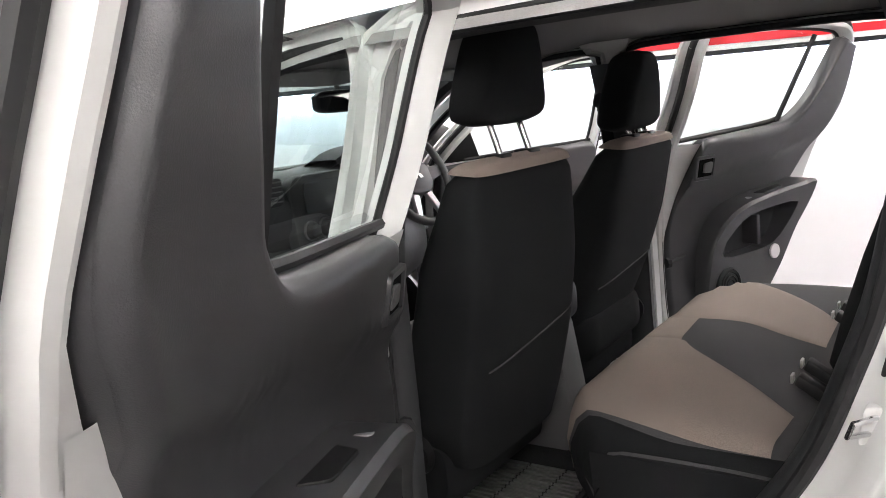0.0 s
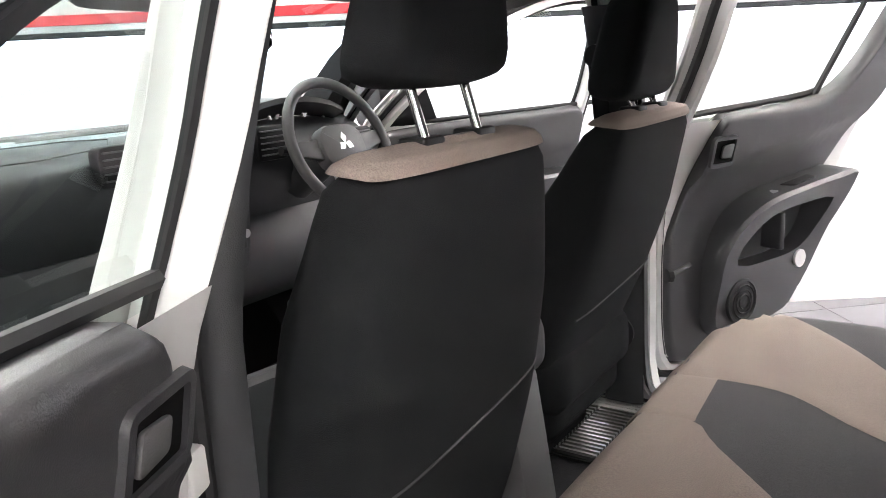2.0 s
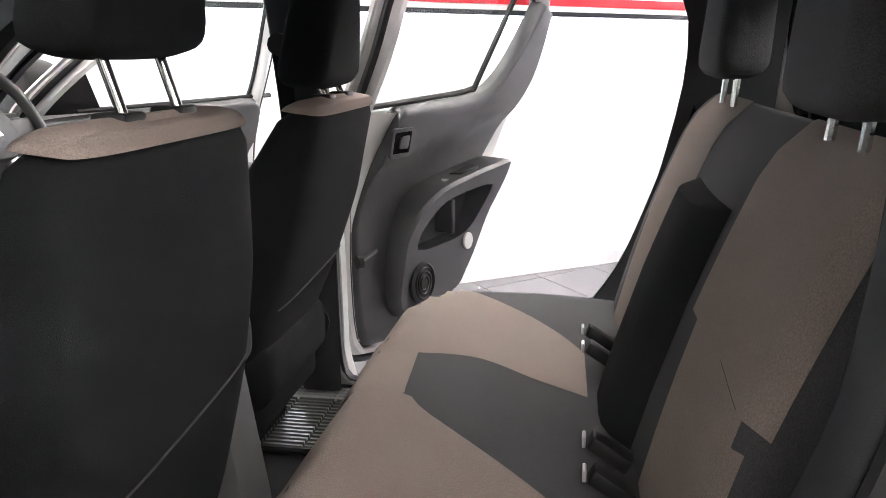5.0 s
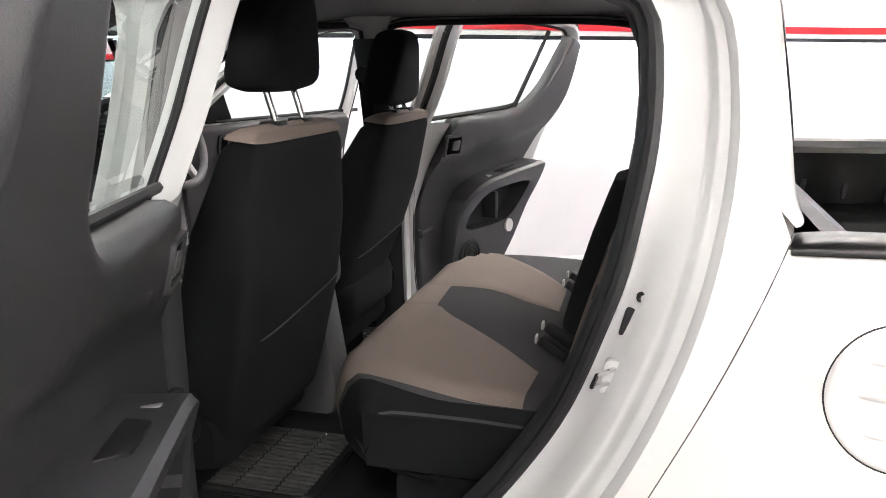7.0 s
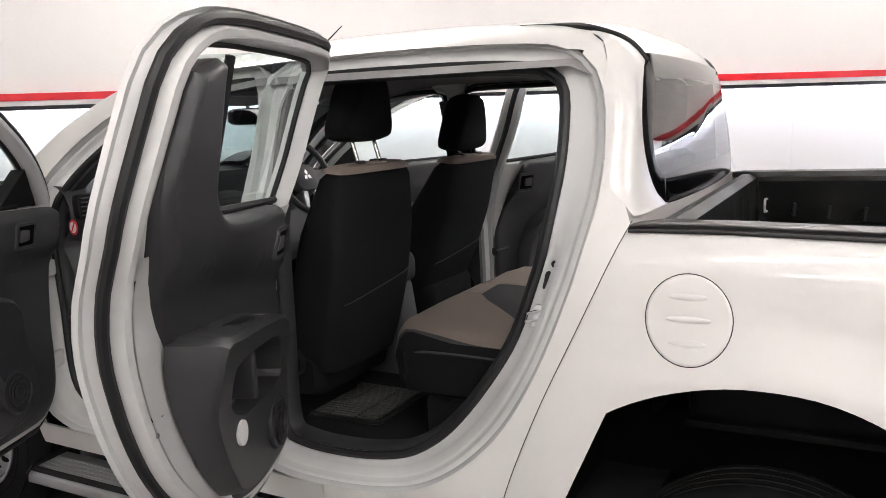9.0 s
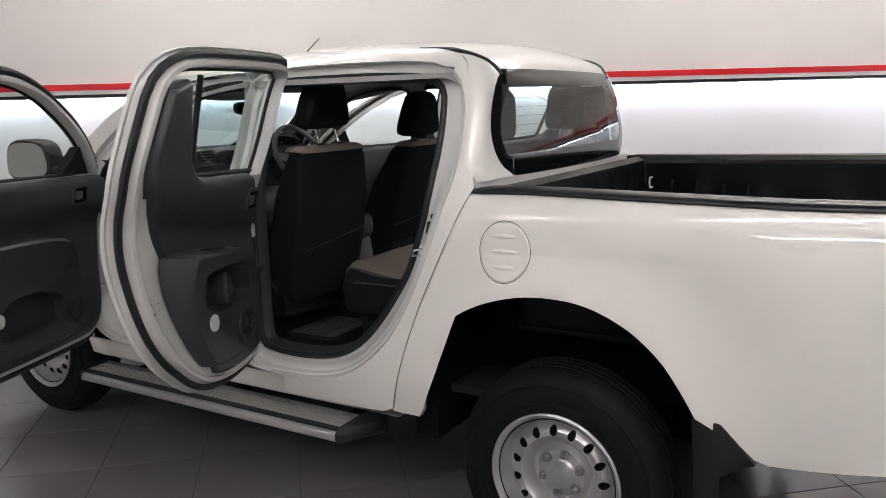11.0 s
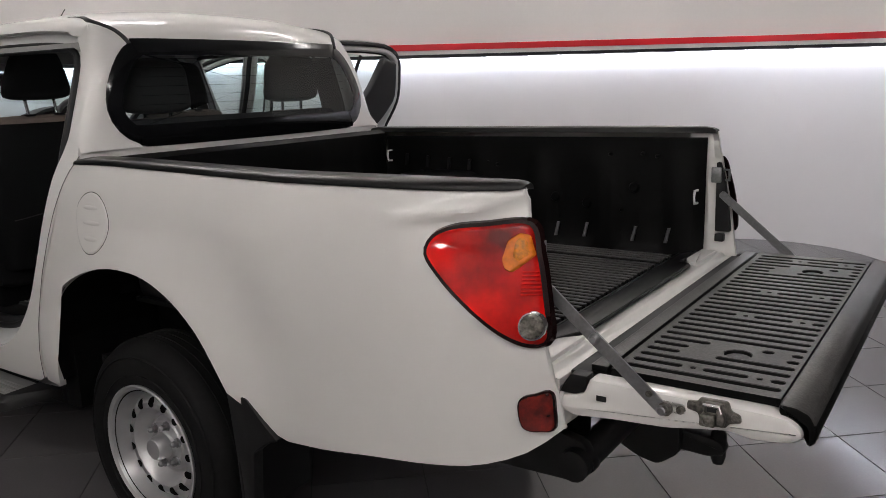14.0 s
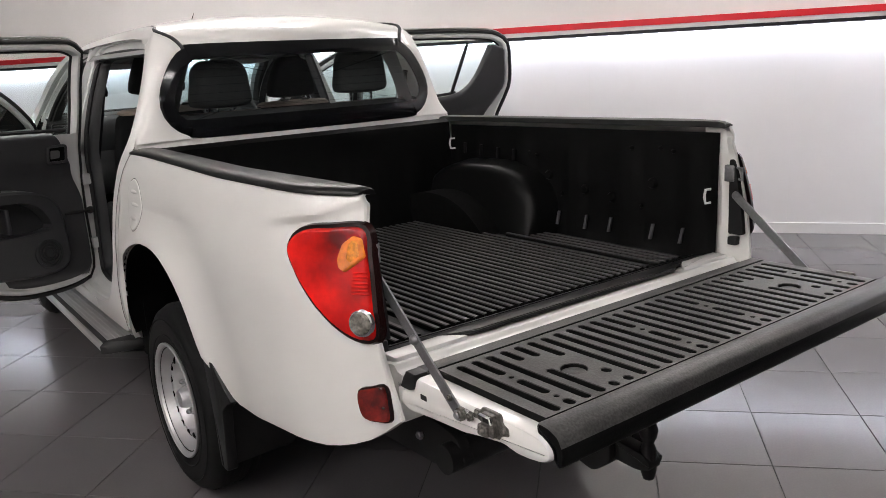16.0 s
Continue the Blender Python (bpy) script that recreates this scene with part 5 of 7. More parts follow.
def cushion(bm, x0, x1, y0, y1, z0, z1, r, puff=0.0, n=10):
    """A soft block: rounded all round and slightly domed on top."""
    prof = round_poly([(x0, z0), (x1, z0), (x1, z1), (x0, z1)], r, 6)
    rows = []
    for k in range(n + 1):
        t = k / n
        y = lerp(y0, y1, t)
        e = min(t, 1 - t) * (y1 - y0)
        q = math.sqrt(max(0.0, 1 - max(0, 1 - e / r) ** 2)) if r else 1
        cx, cz = (x0 + x1) / 2, (z0 + z1) / 2
        f = lerp(0.80, 1.0, q)
        dome = puff * (1 - (2 * t - 1) ** 2)
        rows.append([(cx + (x - cx) * f, y, cz + (z - cz) * f + (dome if z > cz else 0)) for x, z in prof])
    vs = grid(bm, rows, closed=True)
    bm.faces.new(vs[0][::-1])
    bm.faces.new(vs[-1])


def headrest(bm, x, y, z, w, h, d, lean=0.12, taper=0.86):
    """A rounded head pad; x, y, z is the middle of its bottom."""
    k1 = 0.5 * (1 - (1 - taper) * 0.42)
    poly = spline([(-0.5, 0.12), (-0.44, 0.02), (-0.2, -0.02), (0.2, -0.02), (0.44, 0.02), (0.5, 0.12), (k1, 0.48), (0.5 * taper, 0.80), (0.33 * taper, 0.96), (0.0, 1.0), (-0.33 * taper, 0.96), (-0.5 * taper, 0.80), (-k1, 0.48)], 44, True)
    rows = []
    for dd, k in ((-0.5, 0.72), (-0.47, 0.86), (-0.38, 0.95), (-0.2, 1.0), (0.15, 1.0), (0.36, 0.95), (0.46, 0.86), (0.5, 0.70)):
        rows.append([(x + dd * d + lean * v * h, y + u * w * k, z + h * (0.5 + (v - 0.5) * k)) for u, v in poly])
    vs = grid(bm, rows, closed=True)
    bm.faces.new(vs[0][::-1]), bm.faces.new(vs[-1])


def seat_w(t):
    return curve([(0, 0.215), (0.12, 0.24), (0.35, 0.25), (0.62, 0.248), (0.80, 0.243), (0.90, 0.236), (0.95, 0.229), (0.985, 0.216), (1.0, 0.198)], t)


def seat_th(t):
    return curve([(0, 0.17), (0.4, 0.18), (0.66, 0.16), (0.85, 0.105), (0.94, 0.085), (0.98, 0.068), (1.0, 0.045)], t)


def seat_ring(x, y, z, w, th):
    """Section of a backrest: a flat rear face with soft corners and side bolsters that reach forward."""
    ring = []
    for j in range(36):
        a = 2 * math.pi * j / 36
        cu, cv = math.cos(a), math.sin(a)
        u = math.copysign(abs(cu) ** 0.42, cu)
        v = math.copysign(abs(cv) ** 0.55, cv)
        wide = w * (1.0 + 0.10 * max(0, -v))
        v = v * th * (0.40 if v > 0 else 1.0)
        if cv < 0:
            v *= 0.72 + 0.28 * abs(u) ** 3
        ring.append((x + v * 0.97, y + u * wide, z - v * 0.15))
    return ring


def front_seat(y, head_z, top_z, sgn):
    seat = empty("front_seat", pose(0, 0, 0), TRUCK)
    seat["label"] = "black and beige cloth front seat"
    # backrest, leaning back: local t along its height
    def spine(t):
        return lerp(-1.46 - 0.14 * (sgn > 0), -1.325, t) + 0.01 * math.sin(math.pi * t), lerp(0.80, top_z, t)

    bm = B()
    rows = []
    for k in range(19):
        t = k / 18
        x, z = spine(t)
        w, th = seat_w(t), seat_th(t)
        ring = seat_ring(x, y, z, w, th)
        rows.append(ring)
    x, z = spine(1.0)
    rows += [[(x + (px - x) * k, y + (py - y) * k, pz + dz) for px, py, pz in ring] for k, dz in ((0.7, 0.002), (0.3, 0.003), (0.02, 0.003))]
    vs = grid(bm, rows, closed=True)
    bm.faces.new(vs[0][::-1]), bm.faces.new(vs[-1])
    back = part("backrest", bm, M_CLOTH, seat, "black cloth backrest", 60)
    # beige cap over the top of the backrest
    bm = B()
    rows = []
    for k in range(9):
        t = lerp(0.970, 1.0, k / 8)
        x, z = spine(t)
        w, th = seat_w(t) + 0.005, seat_th(t) + 0.008
        ring = [(px, py, pz + 0.006) for px, py, pz in seat_ring(x, y, z, w, th)]
        rows.append(ring)
    rows += [[(x + (px - x) * k, y + (py - y) * k, pz + dz) for px, py, pz in ring] for k, dz in ((0.7, 0.003), (0.3, 0.004), (0.02, 0.004))]
    vs = grid(bm, rows, closed=True)
    bm.faces.new(vs[-1])
    part("cap", bm, M_BEIGE, back, "beige cloth over the top edge", 60)
    # seam on the rear face
    bm = B()
    pts = []
    for k in range(13):
        u = lerp(-0.20, 0.235, k / 12)
        t = lerp(0.355, 0.44, k / 12)
        x, z = spine(t)
        th = seat_th(t) * 0.40
        pts.append((x + th * 0.97 * (1 - min(1, abs(u) / seat_w(t)) ** 5) ** 0.3 + 0.001, y + u, z - th * 0.15))
    tube(bm, pts, 0.0022, 5)
    part("seam", bm, M_GREYCLOTH, back)
    # cushion and base
    bm = B(); cushion(bm, -2.02, -1.46, y - 0.25, y + 0.25, 0.78, 0.94, 0.06, 0.01)
    part("cushion", bm, M_CLOTH, seat, "black cloth cushion", 60)
    bm = B(); cushion(bm, -1.68, -1.44 - 0.05 * (sgn > 0), y - 0.235, y + 0.235, 0.70, 0.86, 0.05)
    box(bm, -1.98, -1.58, y - 0.20, y + 0.20, 0.585, 0.80, 0.02)
    part("base", bm, M_CLOTH, seat, "dark seat base")
    bm = B(); headrest(bm, -1.375, y, head_z, 0.30, 0.235, 0.115, 0.12, 0.66)
    part("headrest", bm, M_CLOTH, seat, "black cloth headrest", 60)
    for dy in (-0.068, 0.068):
        x, z = spine(1.0)
        bm = B(); tube(bm, [(-1.37, y + dy, head_z + 0.03), (x - 0.005, y + dy, top_z - 0.02)], 0.0075, 10)
        part("post", bm, M_CHROME, seat, "chrome headrest post")
        x -= 0.02
        bm = B(); box(bm, x - 0.028, x + 0.020, y + dy - 0.022, y + dy + 0.030, top_z + 0.002, top_z + 0.020, 0.005)
        part("post_guide", bm, M_BLACKPL, seat, "black headrest guide")
    bm = B(); tube(bm, [(-1.52, y + sgn * 0.262, 0.84), (-1.52, y + sgn * 0.285, 0.84)], [0.05, 0.046], 16)
    part("recliner", bm, M_BLACKPL, seat)
    return seat


front_seat(-0.365, 1.575, 1.487, -1)
front_seat(0.43, 1.505, 1.470, 1)

# rear bench
bench = empty("rear_bench", pose(0, 0, 0), TRUCK)
bench["label"] = "charcoal and beige cloth rear bench"


def bench_front(y):
    return -1.235 + 0.15 * max(0, (abs(y - 0.04) - 0.40) / 0.26) ** 2


def bench_top(x, y):
    """Height of the cushion."""
    t = (x - bench_front(y)) / 0.56
    z = 0.965 - 0.02 * t + 0.012 * math.sin(math.pi * min(1, max(0, t)))
    if t < 0.10:
        z -= 0.10 * (1 - t / 0.10) ** 2.2 if t >= 0 else 0.10
    e = 0.665 - abs(y - 0.04)
    if e < 0.08:
        z -= 0.05 * (1 - max(0, e) / 0.08) ** 2
    return z


bm = B()
ys = np.linspace(-0.622, 0.702, 31)
xs = [-1.235, -1.23, -1.222, -1.21, -1.195, -1.175] + list(np.linspace(-1.14, -0.64, 14))
bx = lambda x, y: x + (bench_front(y) + 1.235) * max(0, min(1, (-0.66 - x) / 0.5))
top = [[(bx(x, y), y, bench_top(bx(x, y), y)) for y in ys] for x in xs]
under = [[(bench_front(y) + 0.012, y, 0.84) for y in ys], [(bench_front(y) + 0.06, y, 0.79) for y in ys], [(bench_front(y) + 0.16, y, 0.775) for y in ys]]
grid(bm, top)
low = B()
grid(low, under[::-1] + top[:1])
for rows in ([r[0] for r in top], [r[-1] for r in top]):
    y = rows[0][1]
    grid(low, [rows, [(x, y * 1.012, 0.92) for x, _, _ in rows], [(x, y, 0.86) for x, _, _ in rows], [(x, y * 0.985, 0.79) for x, _, _ in rows]])
cush = part("cushion", bm, M_GREYCLOTH, bench, "charcoal cloth bench cushion", 60)
part("side_cloth", low, M_CLOTH, cush, "black cloth round the cushion's sides", 60)


def pad(poly, name, lift=0.005, mat=None, label="beige cloth seat panel"):
    """A cloth panel laid on the bench cushion, cut to an outline of (x, y)."""
    bm = B()
    n = 16
    half_n = len(poly) // 2
    A, C = spline(poly[:half_n], 20), spline(poly[half_n:], 20)
    rows = []
    for a, c in zip(A, C):
        r = []
        for k in range(n + 1):
            t = k / n
            # wrap over the front roll: places ahead of the roll run down its face
            x, y = lerp(a[0], c[0], t), lerp(a[1], c[1], t)
            f = bench_front(y)
            x = max(x, f - 0.07)
            if x < f:
                r.append((f - lift + 0.012 * (f - x) / 0.07, y, 0.868 + (x - f)))
            else:
                r.append((x - lift * (x < f + 0.03), y, bench_top(x, y) + lift * (1 if 0 < k < n else 0.3)))
        rows.append(r)
    grid(bm, rows)
    return part(name, bm, mat or M_BEIGE, cush, label, 60)


pad([(-1.30, -0.02), (-1.20, -0.018), (-1.095, -0.020), (-1.033, -0.098), (-0.85, -0.288), (-0.745, -0.41), (-1.30, -0.485), (-1.20, -0.505), (-1.07, -0.55), (-0.95, -0.578), (-0.85, -0.592), (-0.75, -0.592)], "seat_panel")
pad([(-1.30, 0.70), (-1.20, 0.69), (-1.11, 0.675), (-0.93, 0.50), (-0.82, 0.36), (-0.765, 0.26), (-1.30, 0.165), (-1.20, 0.17), (-1.107, 0.178), (-0.98, 0.168), (-0.86, 0.09), (-0.76, 0.04)], "seat_panel")
pad([(-1.30, 0.170), (-1.22, 0.172), (-1.17, 0.175), (-1.14, 0.178), (-1.12, 0.18), (-1.105, 0.18), (-1.30, -0.025), (-1.22, -0.023), (-1.17, -0.022), (-1.14, -0.022), (-1.12, -0.022), (-1.092, -0.022)], "seat_panel")
pad([(-1.30, -0.49), (-1.20, -0.51), (-1.10, -0.555), (-0.95, -0.592), (-0.84, -0.596), (-0.70, -0.59), (-1.30, -0.618), (-1.20, -0.618), (-1.10, -0.618), (-0.95, -0.618), (-0.84, -0.618), (-0.70, -0.618)], "side_panel", 0.003, M_CLOTH, "black cloth at the cushion's side")
bm = B(); cushion(bm, -1.06, -0.66, -0.60, 0.68, 0.585, 0.80, 0.03)
part("bench_base", bm, M_CLOTH, bench, "dark bench base")


def bench_back(x_off, y, z):
    t = (z - 0.90) / 0.57
    return lerp(-0.69, -0.50, t) + 0.025 * math.sin(math.pi * min(1, max(0, t))) * -0.6 + x_off


bm = B()
zs = [0.88, 0.93, 1.0, 1.1, 1.2, 1.3, 1.38, 1.43, 1.46, 1.475]


def back_front(y, z):
    e = 0.035 * max(0, (z - 1.40) / 0.075) ** 2
    return bench_back(0, y, z) + e * 0.9 + (0.03 * max(0, 1 - abs(abs(y - 0.01) - 0.36) / 0.3) - 0.03) * 0.6 + 0.05 * max(0, (abs(y - 0.04) - 0.56) / 0.1) ** 2


rows = [[(back_front(y, z), y, z) for y in ys] for z in zs] + [[(-0.47, y, 1.478) for y in ys], [(-0.43, y, 1.45) for y in ys], [(-0.44, y, 0.9) for y in ys]]
grid(bm, rows)
for k in (0, -1):
    grid(bm, [[r[k] for r in rows[:10]], [(-0.44, rows[0][k][1], r[k][2]) for r in rows[:10]]])
bback = part("backrest", bm, M_GREYCLOTH, bench, "charcoal cloth bench backrest", 60)
for y0, y1, z0, z1 in ((-0.57, -0.22, 0.94, 1.20), (0.22, 0.56, 0.94, 1.20), (-0.585, -0.17, 1.20, 1.476), (0.24, 0.58, 1.20, 1.476)):
    bm = B()
    yy = np.linspace(y0, y1, 9)
    rows = []
    for z in np.linspace(z0, z1, 8):
        t = (z - z0) / (z1 - z0)
        rows.append([(back_front(y, z) - (0.004 if 0 < k < 8 else 0.001), y + (0.03 * (t - 0.5) if z1 < 1.3 else -0.0) , z + 0.002) for k, y in enumerate(yy)])
    if z1 > 1.4:
        rows.append([(-0.47, y, 1.481) for y in yy])
    grid(bm, rows)
    part("back_panel", bm, M_BEIGE, bback, "beige cloth back panel", 60)
bm = B()
yy = np.linspace(-0.135, 0.185, 9)
rows = [[(back_front(y, z) - 0.045 * (1 - abs((y - 0.025) / 0.16) ** 4) - 0.002, y, z) for y in yy] for z in (0.93, 0.96, 1.05, 1.2, 1.30, 1.34)]
rows.append([(back_front(y, 1.345) - 0.002, y, 1.345) for y in yy])
grid(bm, rows)
part("armrest", bm, M_CLOTH, bback, "folded black centre armrest", 60)
for y, z, h, w in ((-0.355, 1.502, 0.212, 0.29), (0.390, 1.523, 0.222, 0.295)):
    bm = B(); headrest(bm, -0.49, y, z, w, h, 0.10, 0.06, 0.84)
    hr = part("headrest", bm, M_GREYCLOTH, bench, "charcoal cloth rear headrest", 60)
    for dy in (-0.06, 0.06):
        bm = B(); tube(bm, [(-0.485, y + dy, z + 0.02), (-0.49, y + dy, 1.465)], 0.007, 8)
        part("post", bm, M_CHROME, hr, "chrome post")
# buckles and belts
for y in (-0.30, -0.20, 0.20, 0.30):
    bm = B()
    prism(bm, round_poly([(-0.017, -0.02), (0.017, -0.02), (0.017, 0.06), (-0.017, 0.06)], 0.006, 3), lambda u, v, d: (-0.72 - v * 0.75 + d * 0.5, y + u, 0.955 + v * 0.5 + d), 0.0, 0.022, 0.004)
    bk = part("belt_buckle", bm, M_BLACKPL, bench, "black belt buckle")
    bm = B(); box(bm, -0.772, -0.766, y - 0.013, y + 0.013, 0.985, 1.003, 0.002)
    part("release_button", bm, M_SILVERPL, bk)
for sg in (-1, 1):
    bm = B()
    pts = [(-0.44, sg * 0.645, 1.62), (-0.50, sg * 0.652, 1.45), (-0.56, sg * 0.665, 1.2), (-0.64, sg * 0.675, 0.96), (-0.65, sg * 0.675, 0.90)]
    rows = [[(x - 0.02, y, z), (x + 0.02, y, z - 0.004)] for x, y, z in spline(pts, 20)]
    grid(bm, [[(x, y - 0.001, z) for x, y, z in r] for r in rows] )
    grid(bm, [[(x, y + 0.001, z) for x, y, z in r] for r in rows])
    part("seat_belt", bm, M_CLOTH, TRUCK, "black rear seat belt")
    # inner lining of the rear pillar
    bm = B()
    rows = []
    for z in np.linspace(0.60, 1.72, 16):
        xr = curve([(zz, xx) for xx, zz in INNER_R[5:18][::-1]], z)
        w = seal_y(-0.5, z)
        rows.append([(xr - 0.030, sg * (w - 0.057), z), (xr + 0.02, sg * (w - 0.08), z), (max(xr + 0.03, -0.42) if z > 1.05 else xr + 0.03, sg * (w - 0.09), z), (-0.345 if z > 1.05 else xr + 0.04, sg * (w - 0.11), z)])
    grid(bm, rows)
    part("pillar_lining", bm, M_DARKTRIM, TRUCK, "dark plastic pillar lining", 60)
    bm = B()
    rows = []
    for z in np.linspace(0.62, 1.72, 14):
        w = seal_y(-1.5, z) - 0.057
        rows.append([(-1.568, sg * (w + 0.012), z), (-1.558, sg * w, z), (-1.48, sg * w, z), (-1.452, sg * (w + 0.012), z)])
    grid(bm, rows)
    part("pillar_lining", bm, M_DARKTRIM, TRUCK, "dark plastic pillar lining", 60)
    bm = B()
    pts = [(-1.535, sg * 0.60, 1.60), (-1.535, sg * 0.645, 1.40), (-1.54, sg * 0.705, 1.1), (-1.54, sg * 0.72, 0.75)]
    rows = [[(x - 0.022, y, z), (x + 0.022, y, z)] for x, y, z in spline(pts, 14)]
    grid(bm, [[(x, y - 0.001, z) for x, y, z in r] for r in rows])
    grid(bm, [[(x, y + 0.001, z) for x, y, z in r] for r in rows])
    part("seat_belt", bm, M_CLOTH, TRUCK, "black front seat belt")
    bm = B(); tube(bm, [(-1.535, sg * 0.59, 1.60), (-1.535, sg * 0.63, 1.60)], 0.028, 12)
    part("belt_anchor", bm, M_BLACKPL, TRUCK)
    bm = B(); box(bm, -1.57, -1.50, min(sg * 0.69, sg * 0.72), max(sg * 0.69, sg * 0.72), 1.27, 1.31, 0.008)
    part("belt_guide", bm, M_BLACKPL, TRUCK)
    # lock striker and plugs on the rear door frame
    bm = B(); tube(bm, [(-0.562, sg * 0.785, 1.126), (-0.588, sg * 0.812, 1.122), (-0.596, sg * 0.812, 1.102), (-0.572, sg * 0.785, 1.100)], 0.0045, 8)
    striker = part("door_striker", bm, M_CHROME, TRUCK, "bright steel door striker")
    bm = B(); prism(bm, round_poly([(-0.588, 1.078), (-0.562, 1.088), (-0.552, 1.142), (-0.578, 1.140)], 0.010, 3), lambda u, v, d: (u, sg * d, v), 0.765, 0.787, 0.003)
    part("striker_plate", bm, M_INNER, striker, "white painted plate")
    bm = B(); prism(bm, round_poly([(-0.560, 1.178), (-0.534, 1.186), (-0.523, 1.226), (-0.547, 1.229)], 0.009, 4), lambda u, v, d: (u, sg * (0.757 + d), v), 0.0, 0.014, 0.002)
    part("frame_plug", bm, M_RUBBER, TRUCK, "black rubber plug")
    bm = B(); revolve(bm, [(0.0105, 0.0), (0.0105, 0.005), (0.007, 0.007), (0.0001, 0.004)], lambda a, b, d: (-0.522 + a, sg * (0.760 + d * 2), 1.247 + b), 14)
    part("frame_plug", bm, M_RUBBER, TRUCK, "round black rubber plug")

# dashboard
bm = B()
prof = spline([(-2.80, 1.36), (-2.65, 1.395), (-2.48, 1.40), (-2.38, 1.375), (-2.335, 1.31), (-2.35, 1.22), (-2.40, 1.16), (-2.36, 1.08), (-2.38, 0.95), (-2.52, 0.86), (-2.78, 0.85)], 30)
rows = []
for y in np.linspace(-0.745, 0.745, 29):
    k = 0.02 * math.exp(-((y - 0.36) / 0.2) ** 2)
    sweep = 0.10 * max(0.0, (abs(y) - 0.50) / 0.25) ** 2
    rows.append([(x - (sweep if x > -2.6 else 0.0), y, z + (k if x < -2.33 and z > 1.3 else 0)) for x, z in prof])
grid(bm, rows)
dash = part("dashboard", bm, M_DARKTRIM, TRUCK, "dark grey moulded dashboard", 60)
dash.location = (0, 0, 0.065)
bm = B()
rows = []
for k in range(9):
    y = 0.36 + (k - 4) * 0.055
    h = 0.085 * (1 - ((k - 4) / 4.6) ** 2) ** 0.5
    rows.append([(-2.60, y, 1.38), (-2.50, y, 1.385 + h), (-2.37, y, 1.385 + h), (-2.365, y, 1.37 + h), (-2.45, y, 1.35 + 0.6 * h)])
grid(bm, rows)
part("instrument_hood", bm, M_DARKTRIM, dash, "dark hood over the instruments", 60)
for y, r in ((0.27, 0.055), (0.40, 0.06), (0.50, 0.045)):
    bm = B(); revolve(bm, [(r, 0.0), (r + 0.004, 0.012), (r - 0.004, 0.014), (r - 0.006, 0.002), (0.0001, 0.002)], lambda a, b, d: (-2.43 + d, y + a, 1.39 + b), 24)
    part("gauge", bm, M_SILVERPL, dash, "round instrument with a silver rim")
bm = B(); prism(bm, round_poly([(-0.115, 1.02), (0.115, 1.02), (0.15, 1.36), (0.12, 1.395), (-0.12, 1.395), (-0.15, 1.36)], 0.03, 4), lambda u, v, d: (-2.345 + d - 0.05 * max(0, 1.3 - v) + 0.0, u + 0.0, v), -0.03, 0.02, 0.01)
centre = part("centre_panel", bm, M_DARKTRIM, dash, "dark centre panel with vents, radio and knobs")
bm = B(); prism(bm, round_poly([(-0.09, 1.265), (0.09, 1.265), (0.09, 1.37), (-0.09, 1.37)], 0.012, 3), lambda u, v, d: (-2.322 + d, u, v), 0, 0.006, 0.002)
part("display", bm, material("grey_screen", (0.06, 0.065, 0.07), 0.2), centre, "blank grey display")
for y in (-0.07, 0.0, 0.07):
    bm = B(); revolve(bm, [(0.030, 0.0), (0.030, 0.012), (0.022, 0.03), (0.0001, 0.032)], lambda a, b, d: (-2.33 + d, y + a, 1.205 + b), 18)
    knob = part("knob", bm, M_BLACKPL, centre, "black heater knob")
    bm = B(); revolve(bm, [(0.034, 0.0), (0.034, 0.008), (0.030, 0.009), (0.030, 0.0)], lambda a, b, d: (-2.33 + d, y + a, 1.205 + b), 18)
    part("knob_ring", bm, M_GREYTRIM, centre)
bm = B(); box(bm, -2.345, -2.325, -0.10, 0.10, 1.085, 1.155, 0.004)
radio = part("radio", bm, M_BLACKPL, centre, "black car radio")
for y in np.linspace(-0.07, 0.07, 6):
    bm = B(); box(bm, -2.326, -2.320, y - 0.008, y + 0.008, 1.10, 1.108, 0.002)
    part("button", bm, M_SILVERPL, radio)
bm = B(); tube(bm, [(-2.33, 0.085, 1.13), (-2.305, 0.085, 1.13)], 0.012, 12)
part("button", bm, M_SILVERPL, radio)
for yc, xb, up in ((-0.675, -0.065, 0.0), (-0.235, 0.0, 0.045), (0.235, 0.0, 0.045), (0.675, -0.065, 0.0)):
    bm = B(); prism(bm, round_poly([(-0.06, 1.26), (0.06, 1.26), (0.06, 1.355), (-0.06, 1.355)], 0.02, 3), lambda u, v, d: (-2.345 + xb + d, yc + u, v + up), -0.02, 0.02, 0.006)
    vent = part("air_vent", bm, M_BLACKPL, dash, "black slatted air vent")
    for k in range(5):
        bm = B(); box(bm, xb - 2.328, xb - 2.318, yc - 0.05, yc + 0.05, up + 1.275 + k * 0.016, up + 1.279 + k * 0.016, 0.001)
        part("slat", bm, M_GREYTRIM, vent)
bm = B(); prism(bm, round_poly([(-0.56, 1.0), (-0.22, 1.0), (-0.22, 1.16), (-0.56, 1.16)], 0.02, 3), lambda u, v, d: (-2.375 + d, u, v), 0, 0.012, 0.005)
part("glovebox_lid", bm, M_DARKTRIM, dash, "dark glovebox lid")
bm = B()
